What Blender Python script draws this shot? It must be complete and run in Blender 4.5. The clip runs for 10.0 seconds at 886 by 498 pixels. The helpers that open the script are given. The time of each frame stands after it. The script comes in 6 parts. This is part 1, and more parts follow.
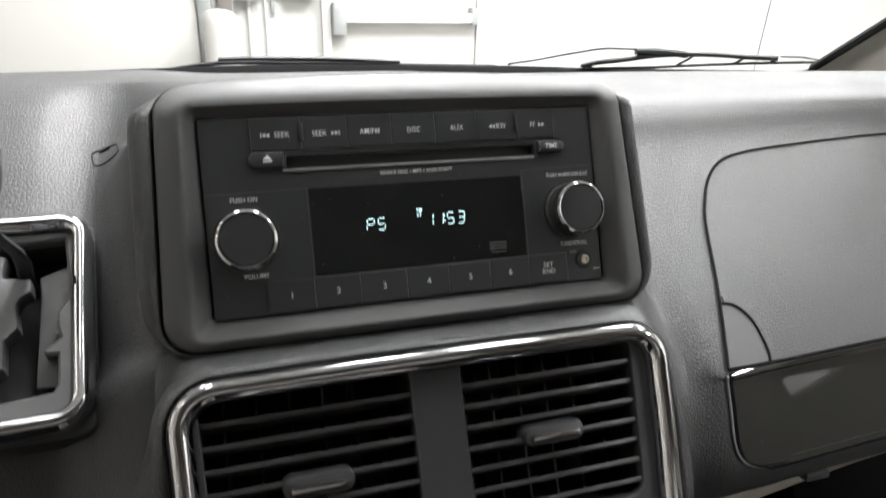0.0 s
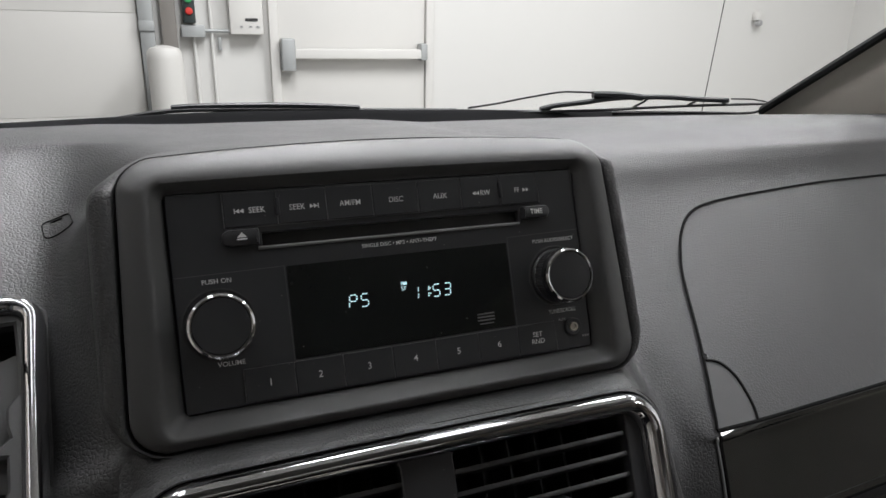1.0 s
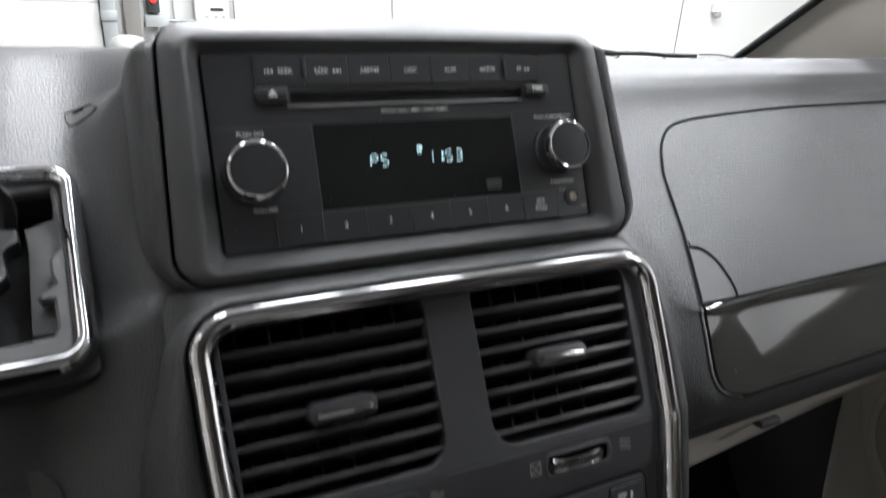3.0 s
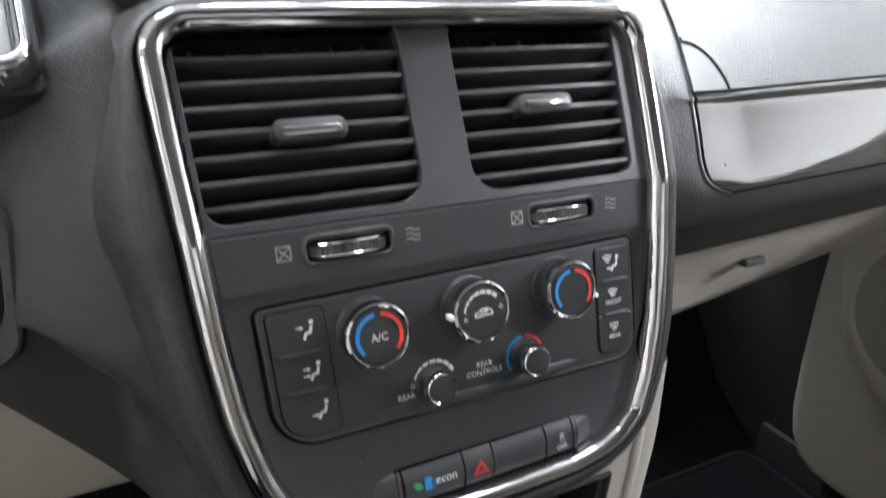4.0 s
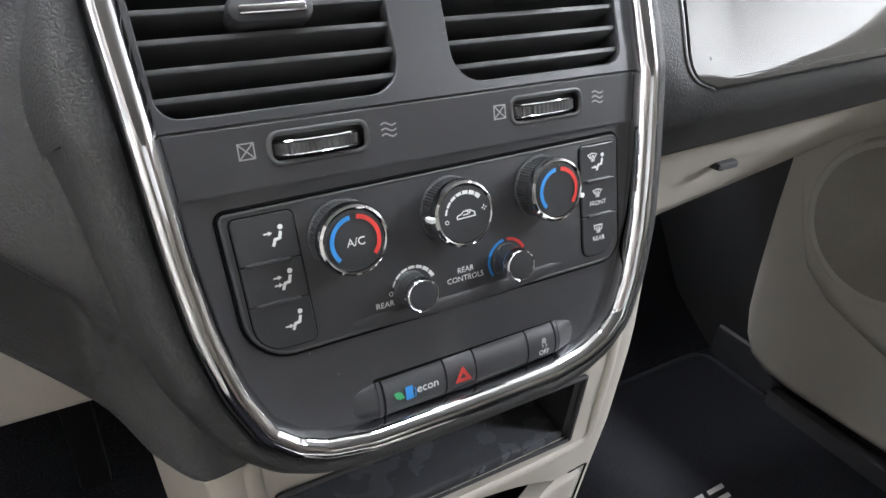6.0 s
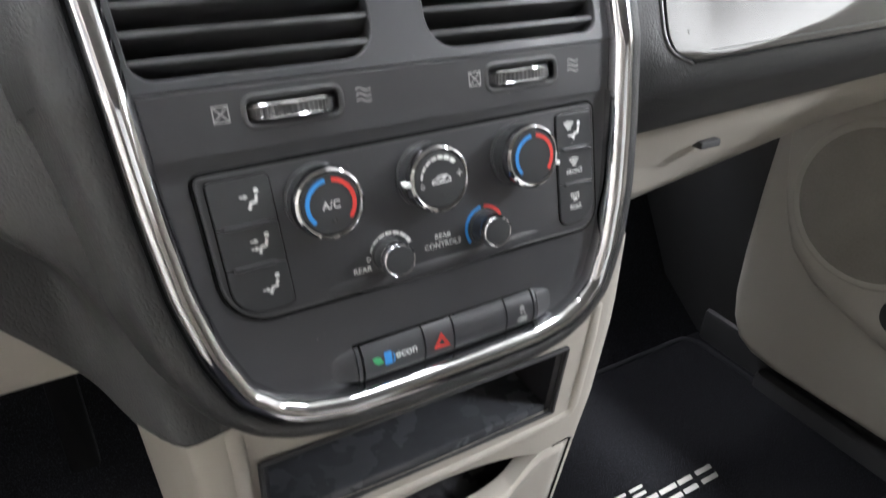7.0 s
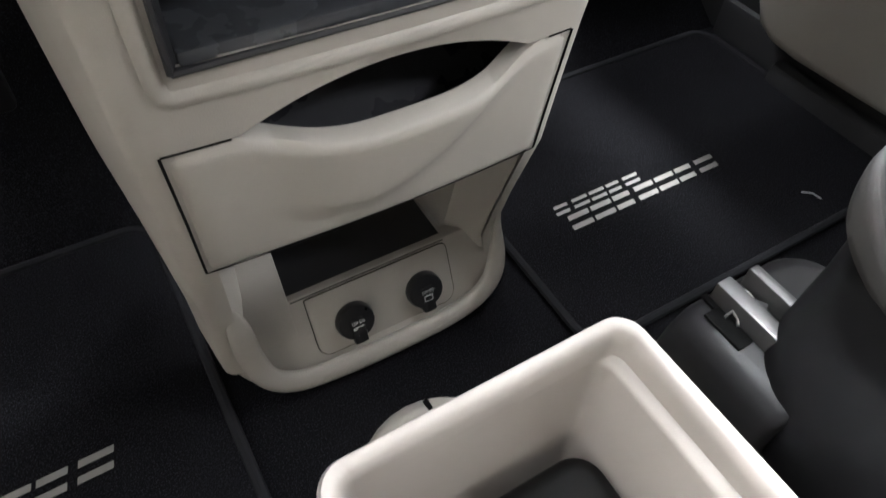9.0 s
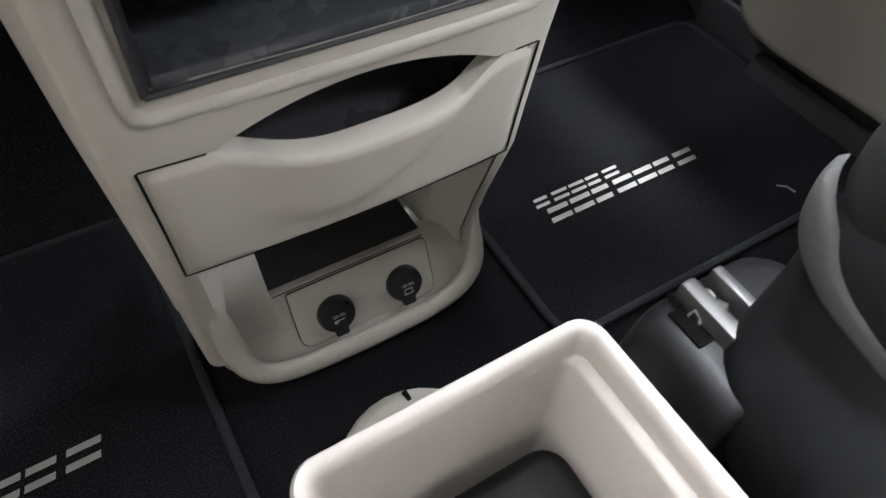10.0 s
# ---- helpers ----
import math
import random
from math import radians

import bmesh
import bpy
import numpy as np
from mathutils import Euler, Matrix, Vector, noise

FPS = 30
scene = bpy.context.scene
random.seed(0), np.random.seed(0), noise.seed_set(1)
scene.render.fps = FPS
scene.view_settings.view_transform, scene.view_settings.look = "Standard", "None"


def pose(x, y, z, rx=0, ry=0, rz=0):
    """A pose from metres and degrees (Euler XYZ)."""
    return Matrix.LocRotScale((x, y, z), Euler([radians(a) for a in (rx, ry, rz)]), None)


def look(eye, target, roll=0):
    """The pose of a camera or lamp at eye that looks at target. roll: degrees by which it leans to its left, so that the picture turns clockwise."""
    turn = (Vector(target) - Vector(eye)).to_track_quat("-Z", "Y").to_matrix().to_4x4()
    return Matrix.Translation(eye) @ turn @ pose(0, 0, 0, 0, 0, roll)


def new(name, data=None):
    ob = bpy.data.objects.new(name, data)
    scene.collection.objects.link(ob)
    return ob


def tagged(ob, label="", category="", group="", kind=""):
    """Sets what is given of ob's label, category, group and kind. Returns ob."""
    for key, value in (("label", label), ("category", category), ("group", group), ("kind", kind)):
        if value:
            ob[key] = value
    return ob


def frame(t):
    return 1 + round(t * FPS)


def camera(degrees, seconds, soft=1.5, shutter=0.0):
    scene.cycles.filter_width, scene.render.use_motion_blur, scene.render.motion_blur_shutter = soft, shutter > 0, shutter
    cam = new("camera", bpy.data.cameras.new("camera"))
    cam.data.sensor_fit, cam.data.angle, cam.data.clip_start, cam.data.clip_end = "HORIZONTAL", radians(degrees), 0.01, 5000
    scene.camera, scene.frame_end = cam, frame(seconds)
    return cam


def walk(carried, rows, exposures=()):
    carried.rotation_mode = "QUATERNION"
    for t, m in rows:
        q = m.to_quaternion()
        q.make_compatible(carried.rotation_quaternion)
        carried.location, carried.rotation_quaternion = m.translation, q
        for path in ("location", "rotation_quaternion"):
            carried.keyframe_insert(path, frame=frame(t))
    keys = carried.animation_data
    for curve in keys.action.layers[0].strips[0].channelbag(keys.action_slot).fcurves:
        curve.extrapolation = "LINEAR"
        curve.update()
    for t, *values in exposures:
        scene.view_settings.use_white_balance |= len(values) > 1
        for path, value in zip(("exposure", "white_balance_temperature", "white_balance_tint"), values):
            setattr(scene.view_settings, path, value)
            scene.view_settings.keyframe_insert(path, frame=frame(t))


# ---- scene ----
cam = camera(67.2, 10.0, shutter=0.5)
PATH = [
    (0, (-0.077, 0.053, 0.843), (0.488, 1.837, 0.138), 1.0),
    (0.5, (-0.087, 0.068, 0.856), (0.576, 1.845, 0.222), 1.1),
    (1, (-0.085, 0.077, 0.856), (0.624, 1.842, 0.239), 1.0),
    (1.5, (-0.092, 0.077, 0.859), (0.643, 1.833, 0.247), 0.9),
    (2, (-0.093, 0.072, 0.859), (0.668, 1.82, 0.252), 0.7),
    (2.2, (-0.099, 0.075, 0.862), (0.674, 1.817, 0.257), 0.7),
    (3.3, (-0.125, 0.039, 0.768), (0.69, 1.751, 0.131), 1.1),
    (3.5, (-0.127, 0.04, 0.747), (0.701, 1.735, 0.083), 1.3),
    (4, (-0.121, 0.032, 0.715), (0.694, 1.685, -0.062), 1.2),
    (4.5, (-0.117, 0.039, 0.7), (0.697, 1.63, -0.199), 1.5),
    (5, (-0.119, 0.043, 0.699), (0.71, 1.593, -0.254), 1.8),
    (6.3, (-0.121, 0.049, 0.705), (0.765, 1.533, -0.3), 2.2),
    (6.5, (-0.121, 0.048, 0.709), (0.772, 1.535, -0.286), 2.1),
    (7, (-0.119, 0.038, 0.694), (0.768, 1.513, -0.325), 2.0),
    (7.5, (-0.112, 0.027, 0.654), (0.763, 1.452, -0.442), 2.4),
    (8, (-0.105, 0.024, 0.634), (0.743, 1.358, -0.592), 2.8),
    (8.5, (-0.098, 0.034, 0.588), (0.681, 1.232, -0.811), 3.3),
    (9, (-0.103, 0.035, 0.554), (0.599, 1.095, -0.989), 3.9),
    (9.5, (-0.104, 0.034, 0.555), (0.584, 1.056, -1.02), 4.4),
    (10, (-0.092, 0.031, 0.575), (0.606, 1.037, -1.006), 5.0),
]
EXPOSURES = [(0.0, 0.45, 6600, 10), (0.6, -0.45, 6500, 11), (1.0, -0.55, 6500, 12), (2.2, -0.55, 6450, 12), (3.3, 0.8, 6200, 11), (4.0, 1.65, 6150, 11), (5.0, 1.97, 6150, 11), (6.5, 2.0, 6150, 11), (7.5, 1.95, 6400, 11), (8.5, 1.85, 6500, 10), (9.0, 1.8, 6300, 11), (10.0, 1.9, 6200, 11)]
walk(cam, [(t, look(eye, target, roll)) for t, eye, target, roll in PATH], EXPOSURES)

# ---- world and lamps: a white workshop, long ceiling lights out of view ----
world = bpy.data.worlds.new("world")
scene.world = world
world.use_nodes = True
world.node_tree.nodes["Background"].inputs[0].default_value = (0.75, 0.78, 0.8, 1)
world.node_tree.nodes["Background"].inputs[1].default_value = 0.15


def strip_light(x, y, z, sx, sy, watts):
    d = bpy.data.lights.new("unseen_strip_lamp", "AREA")
    d.shape, d.size, d.size_y, d.energy, d.color = "RECTANGLE", sx, sy, watts, (0.97, 0.985, 1.0)
    o = new("unseen_strip_lamp", d)
    o.location = (x, y, z)
    return o


# Unseen strips; places and watts chosen to brighten wall, pillar, dash and floor.
for lx, ly, watts in ((-2.6, -0.4, 6), (1.4, -3.6, 50), (-0.6, 0.8, 9), (0.9, 0.8, 11), (-1.1, 2.0, 8), (0.4, 2.0, 100), (1.9, 2.0, 112), (3.5, 2.0, 62), (2.7, -0.4, 26)):
    strip_light(lx, ly, 3.05, 0.35, 1.6, watts)
# Added strong unseen lamp that brightens the console front from the side.
strip_light(3.4, -2.6, 3.05, 0.7, 1.6, 190)


# ---- materials ----
def material(name):
    m = bpy.data.materials.new(name)
    m.use_nodes = True
    return m, m.node_tree.nodes, m.node_tree.links, m.node_tree.nodes["Principled BSDF"]


def rgb(c):
    return (c[0], c[1], c[2], 1)


def surface(name, col, rough, metal=0.0, grain=0.0, grain_size=0.002, grain_kind="leather", tint=0.12, blotch=0.05, smudge=0.12, coat=0.0, spec=0.5, dust=0.0):
    """A painted, moulded or woven surface: fine grain relief, blotches of tint, smudges in the gloss, specks of dust."""
    m, nodes, links, b = material(name)
    co = nodes.new("ShaderNodeTexCoord")
    big = nodes.new("ShaderNodeTexNoise")
    big.inputs["Scale"].default_value, big.inputs["Detail"].default_value = 1 / blotch, 4
    links.new(co.outputs["Object"], big.inputs["Vector"])
    fine = nodes.new("ShaderNodeTexNoise")
    fine.inputs["Scale"].default_value, fine.inputs["Detail"].default_value = 0.6 / grain_size, 3
    links.new(co.outputs["Object"], fine.inputs["Vector"])
    ramp = nodes.new("ShaderNodeMix")
    ramp.data_type = "RGBA"
    ramp.inputs[6].default_value = rgb([c * (1 - tint) for c in col])
    ramp.inputs[7].default_value = rgb([min(1, c * (1 + tint)) for c in col])
    mixf = nodes.new("ShaderNodeMath")
    mixf.operation = "MULTIPLY_ADD"
    mixf.inputs[1].default_value = 0.6
    links.new(big.outputs["Fac"], mixf.inputs[0])
    half = nodes.new("ShaderNodeMath")
    half.operation = "MULTIPLY"
    half.inputs[1].default_value = 0.4
    links.new(fine.outputs["Fac"], half.inputs[0])
    links.new(half.outputs[0], mixf.inputs[2])
    if grain_kind == "pile":
        speck = nodes.new("ShaderNodeMapRange")
        speck.inputs[1].default_value, speck.inputs[2].default_value = 0.40, 0.66
        links.new(fine.outputs["Fac"], speck.inputs[0])
        power = nodes.new("ShaderNodeMath")
        power.operation, power.inputs[1].default_value = "POWER", 2.2
        links.new(speck.outputs[0], power.inputs[0])
        links.new(power.outputs[0], ramp.inputs[0])
        ramp.inputs[6].default_value, ramp.inputs[7].default_value = rgb([c * 0.45 for c in col]), rgb([c * 3.6 for c in col])
    else:
        links.new(mixf.outputs[0], ramp.inputs[0])
    last = ramp.outputs[2]
    if dust:
        cells = nodes.new("ShaderNodeTexVoronoi")
        cells.inputs["Scale"].default_value = 1 / 0.0032
        links.new(co.outputs["Object"], cells.inputs["Vector"])
        near = nodes.new("ShaderNodeMath")
        near.operation, near.inputs[1].default_value = "LESS_THAN", 0.075
        links.new(cells.outputs["Distance"], near.inputs[0])
        pick = nodes.new("ShaderNodeSeparateColor")
        links.new(cells.outputs["Color"], pick.inputs[0])
        rare = nodes.new("ShaderNodeMath")
        rare.operation, rare.inputs[1].default_value = "GREATER_THAN", 1 - dust
        links.new(pick.outputs[0], rare.inputs[0])
        both = nodes.new("ShaderNodeMath")
        both.operation = "MULTIPLY"
        links.new(near.outputs[0], both.inputs[0])
        links.new(rare.outputs[0], both.inputs[1])
        speckle = nodes.new("ShaderNodeMix")
        speckle.data_type = "RGBA"
        speckle.inputs[7].default_value = (0.2, 0.2, 0.19, 1)
        links.new(both.outputs[0], speckle.inputs[0])
        links.new(last, speckle.inputs[6])
        last = speckle.outputs[2]
    links.new(last, b.inputs["Base Color"])
    rr = nodes.new("ShaderNodeMapRange")
    rr.inputs[3].default_value, rr.inputs[4].default_value = max(0.02, rough - smudge), min(1, rough + smudge)
    links.new(big.outputs["Fac"], rr.inputs[0])
    links.new(rr.outputs[0], b.inputs["Roughness"])
    b.inputs["Metallic"].default_value = metal
    b.inputs["Specular IOR Level"].default_value = spec
    if coat:
        b.inputs["Coat Weight"].default_value, b.inputs["Coat Roughness"].default_value = coat, 0.03
    if grain:
        bump = nodes.new("ShaderNodeBump")
        bump.inputs["Strength"].default_value, bump.inputs["Distance"].default_value = grain, grain_size * 0.25
        if grain_kind == "leather":
            v = nodes.new("ShaderNodeTexVoronoi")
            v.feature = "DISTANCE_TO_EDGE"
            v.inputs["Scale"].default_value = 1 / grain_size
            warp = nodes.new("ShaderNodeMix")
            warp.data_type, warp.blend_type = "RGBA", "LINEAR_LIGHT"
            warp.inputs[0].default_value = grain_size * 0.5
            links.new(co.outputs["Object"], warp.inputs[6])
            links.new(fine.outputs["Color"], warp.inputs[7])
            links.new(warp.outputs[2], v.inputs["Vector"])
            soft = nodes.new("ShaderNodeMapRange")
            soft.interpolation_type = "SMOOTHSTEP"
            soft.inputs[1].default_value, soft.inputs[2].default_value = 0.0, 0.28
            links.new(v.outputs["Distance"], soft.inputs[0])
            links.new(soft.outputs[0], bump.inputs["Height"])
        else:
            links.new(fine.outputs["Fac"], bump.inputs["Height"])
        links.new(bump.outputs[0], b.inputs["Normal"])
    return m


def glow(name, col, power):
    m, nodes, links, b = material(name)
    b.inputs["Base Color"].default_value = rgb(col)
    b.inputs["Emission Color"].default_value = rgb(col)
    b.inputs["Emission Strength"].default_value = power
    return m


def glass(name, rough=0.0):
    m, nodes, links, b = material(name)
    b.inputs["Base Color"].default_value = (0.97, 0.98, 0.97, 1)
    b.inputs["Transmission Weight"].default_value, b.inputs["Roughness"].default_value, b.inputs["IOR"].default_value = 1, rough, 1.02
    return m


DASH = surface("charcoal_grained_dash", (0.036, 0.036, 0.037), 0.52, grain=0.34, grain_size=0.0020, tint=0.1, smudge=0.06, spec=0.5)
DASH_SMOOTH = surface("charcoal_matt_plastic", (0.056, 0.056, 0.057), 0.52, grain=0.12, grain_size=0.0008, grain_kind="fine", tint=0.1)
PANEL = surface("dark_satin_panel", (0.044, 0.044, 0.048), 0.42, grain=0.08, grain_size=0.0006, grain_kind="fine", tint=0.12, smudge=0.12, dust=0.10)
FACE = surface("black_radio_face", (0.036, 0.037, 0.040), 0.36, grain=0.1, grain_size=0.0006, grain_kind="fine", tint=0.1, smudge=0.12, dust=0.12)
# One dark tone for recess plastic and for the shade inside openings.
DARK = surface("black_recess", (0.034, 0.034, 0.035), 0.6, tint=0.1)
GAP = surface("black_joint_shadow", (0.006, 0.006, 0.006), 0.9, tint=0.1, spec=0.1)
BLADE = surface("vent_blade_plastic", (0.052, 0.052, 0.054), 0.42, grain=0.1, grain_size=0.0008, grain_kind="fine")
RUBBER = surface("black_rubber", (0.026, 0.026, 0.028), 0.6, grain=0.1, grain_size=0.0008, grain_kind="fine")
CHROME = surface("polished_chrome", (0.56, 0.56, 0.58), 0.08, metal=1.0, tint=0.03, smudge=0.05)
GLOSS = surface("piano_black_trim", (0.022, 0.022, 0.021), 0.07, metal=0.0, tint=0.1, smudge=0.03, coat=0.6)
SCREEN = surface("black_display_window", (0.013, 0.014, 0.014), 0.07, tint=0.1, smudge=0.04, dust=0.10)
PRINT = surface("pale_grey_print", (0.78, 0.79, 0.78), 0.6, tint=0.06)
# Lighter grey for painted edge highlights and for the disc symbol's print.
LINE_GREY = surface("grey_highlight_and_print", (0.1, 0.1, 0.102), 0.4)
PRINT_DIM = surface("dim_grey_print", (0.34, 0.34, 0.34), 0.6, tint=0.06)
BLUE = surface("blue_print", (0.035, 0.24, 0.62), 0.5, tint=0.06)
RED = surface("red_print", (0.62, 0.045, 0.035), 0.5, tint=0.06)
GREEN = surface("green_print", (0.05, 0.36, 0.13), 0.5, tint=0.06)
GLOWTEXT = glow("display_glow", (0.62, 0.92, 0.97), 1.15)
BEIGE = surface("beige_grained_plastic", (0.42, 0.392, 0.348), 0.5, grain=0.16, grain_size=0.0012, tint=0.05, spec=0.4)
BEIGE_SMOOTH = surface("beige_smooth_plastic", (0.50, 0.462, 0.425), 0.42, grain=0.06, grain_size=0.001, grain_kind="fine", tint=0.04)
CARPET = surface("black_carpet", (0.0065, 0.0065, 0.008), 0.95, grain=0.9, grain_size=0.0009, grain_kind="pile", tint=0.85, blotch=0.12, spec=0.1)
MAT = surface("black_mat_pile", (0.0075, 0.0075, 0.0092), 0.95, grain=0.9, grain_size=0.0009, grain_kind="pile", tint=0.85, blotch=0.1, spec=0.1)
THREAD = surface("silver_thread", (0.30, 0.29, 0.265), 0.55, metal=0.4, grain=0.5, grain_size=0.0008, grain_kind="fine", tint=0.15)
FABRIC = surface("dark_seat_fabric", (0.013, 0.013, 0.012), 0.9, grain=0.8, grain_size=0.0012, grain_kind="fine", tint=0.3, spec=0.2)
FABRIC_TRIM = surface("grey_seat_piping", (0.050, 0.049, 0.048), 0.8, grain=0.6, grain_size=0.001, grain_kind="fine", tint=0.2)
COVER = surface("satin_black_cover", (0.016, 0.016, 0.018), 0.46, grain=0.1, grain_size=0.001, grain_kind="fine")
WIPER = surface("dark_grey_wiper_coating", (0.035, 0.037, 0.042), 0.45, tint=0.15)
COWL = surface("dull_black_cowl", (0.008, 0.008, 0.009), 0.9, tint=0.2, spec=0.08)
SHIELD = surface("black_satin_seat_shield", (0.007, 0.007, 0.008), 0.7, grain=0.2, grain_size=0.001, grain_kind="fine", tint=0.12, spec=0.2)
CAP = surface("glossy_black_rubber_cap", (0.011, 0.011, 0.012), 0.3, tint=0.1, smudge=0.08)
LINING = surface("black_cubby_lining", (0.020, 0.020, 0.023), 0.34, grain=0.15, grain_size=0.001, grain_kind="fine", tint=0.3)
WHEEL = surface("silver_ribbed_plastic", (0.10, 0.10, 0.103), 0.32, metal=0.7, tint=0.1)
BINDING = surface("black_mat_binding", (0.02, 0.02, 0.023), 0.9, grain=0.5, grain_size=0.001, grain_kind="fine", tint=0.3, spec=0.15)
STEEL = surface("grey_seat_rail_steel", (0.16, 0.16, 0.16), 0.42, metal=0.7, tint=0.15)
PAINT = surface("white_wall_paint", (0.66, 0.65, 0.63), 0.7, grain=0.05, grain_size=0.01, grain_kind="fine", tint=0.015, blotch=0.8)
DOORPAINT = surface("white_door_paint", (0.625, 0.61, 0.585), 0.5, tint=0.02, blotch=0.5)
# Pale tone for the disc slot's lip and the trim's painted edge highlight.
PALE_EDGE = surface("pale_grey_edge", (0.2, 0.2, 0.202), 0.38, grain=0.1, grain_size=0.0008, grain_kind="fine")
CONCRETE = surface("grey_workshop_floor", (0.3, 0.3, 0.29), 0.5, grain=0.2, grain_size=0.01, grain_kind="fine", tint=0.2, blotch=0.6)
GREYMETAL = surface("dull_grey_metal", (0.36, 0.37, 0.37), 0.5, metal=0.4, tint=0.1)
HEADLINER = surface("grey_headliner", (0.30, 0.29, 0.27), 0.9, grain=0.3, grain_size=0.002, grain_kind="fine", tint=0.05)
BODY = surface("dark_body_paint", (0.03, 0.03, 0.035), 0.3, coat=0.8)
PILLAR = surface("warm_grey_pillar_cover", (0.78, 0.72, 0.65), 0.75, grain=0.2, grain_size=0.0012, grain_kind="fine", tint=0.05)
GLASS = glass("windscreen_glass")


from mathutils.geometry import delaunay_2d_cdt


# ---- building helpers ----
def root(name, at, label, category, group="", kind=""):
    ob = new(name)
    ob.empty_display_size = 0.02
    ob.location = at
    return tagged(ob, label, category, group, kind)


def base_of(ob):
    p = Vector()
    while ob:
        p += ob.location
        ob = ob.parent
    return p


def mesh_from(name, bm, mat, smooth=35):
    bmesh.ops.recalc_face_normals(bm, faces=bm.faces)
    me = bpy.data.meshes.new(name)
    for f in bm.faces:
        f.smooth = bool(smooth)
    if smooth:
        lim = radians(smooth)
        for e in bm.edges:
            e.smooth = not (len(e.link_faces) == 2 and e.calc_face_angle(0) > lim)
    bm.to_mesh(me)
    bm.free()
    me.materials.append(mat)
    return me


def part(name, bm, mat, parent, label="", smooth=35):
    """Links a bmesh, built in world places, as one mesh under a thing or a part."""
    bm.transform(Matrix.Translation(-base_of(parent)))
    ob = new(name, mesh_from(name, bm, mat, smooth))
    ob.parent = parent
    return tagged(ob, label)


def thing(name, bm, mat, label, category, at=(0, 0, 0), group="", kind="", smooth=35):
    bm.transform(Matrix.Translation(-Vector(at)))
    ob = new(name, mesh_from(name, bm, mat, smooth))
    ob.location = at
    return tagged(ob, label, category, group, kind)


def frame_of(origin, xax, yax):
    """A matrix whose x and y lie along the two axes."""
    x = Vector(xax).normalized()
    z = x.cross(Vector(yax)).normalized()
    y = z.cross(x)
    m = Matrix((x, y, z)).transposed().to_4x4()
    m.translation = origin
    return m


def rings(bm, loops, first=True, last=True, closed=True):
    """Skins loops of equal length, with caps."""
    vs = [[bm.verts.new(p) for p in lp] for lp in loops]
    n = len(vs[0])
    for a, b in zip(vs, vs[1:]):
        for i in range(n if closed else n - 1):
            j = (i + 1) % n
            bm.faces.new((a[i], a[j], b[j], b[i]))
    if first and closed:
        bm.faces.new(vs[0][::-1])
    if last and closed:
        bm.faces.new(vs[-1])
    return vs


def rrect(x0, y0, x1, y1, r, n=5):
    """A rounded rectangle, counter-clockwise; r may hold four radii: bl, br, tr, tl."""
    r = r if isinstance(r, (tuple, list)) else (r,) * 4
    pts = []
    for (cx, cy, sx, sy), rad, a0 in zip(((x0, y0, 1, 1), (x1, y0, -1, 1), (x1, y1, -1, -1), (x0, y1, 1, -1)), r, (180, 270, 0, 90)):
        rad = max(rad, 1e-5)
        for k in range(n + 1):
            a = radians(a0 + 90 * k / n)
            pts.append((cx + sx * rad + rad * math.cos(a), cy + sy * rad + rad * math.sin(a)))
    return pts


def inset(pts, d):
    """A closed outline moved inwards by d (counter-clockwise)."""
    n, out = len(pts), []
    for i in range(n):
        a, p, b = Vector(pts[i - 1]), Vector(pts[i]), Vector(pts[(i + 1) % n])
        e1, e2 = (p - a), (b - p)
        n1 = Vector((-e1.y, e1.x)).normalized() if e1.length > 1e-9 else Vector((0, 0))
        n2 = Vector((-e2.y, e2.x)).normalized() if e2.length > 1e-9 else n1
        m = (n1 + n2)
        m = m.normalized() if m.length > 1e-6 else n1
        out.append(tuple(p + m * d / max(0.5, m.dot(n2) if n2.length else 1)))
    return out


def slab(pts, z0, z1, m, bev=0.0006, steps=2, bm=None):
    """A plate from an outline, with a rounded upper rim, set by the matrix m."""
    bm = bm or bmesh.new()
    loops = [[m @ Vector((x, y, z0)) for x, y in pts]]
    for k in range(steps + 1):
        a = radians(90 * k / steps)
        q = inset(pts, bev * (1 - math.cos(a))) if k else pts
        loops.append([m @ Vector((x, y, z1 - bev + bev * math.sin(a))) for x, y in q])
    rings(bm, loops)
    return bm


def inside(p, poly):
    odd = False
    for (x0, y0), (x1, y1) in zip(poly, poly[1:] + poly[:1]):
        if (y0 > p[1]) != (y1 > p[1]) and p[0] < (x1 - x0) * (p[1] - y0) / (y1 - y0) + x0:
            odd = not odd
    return odd


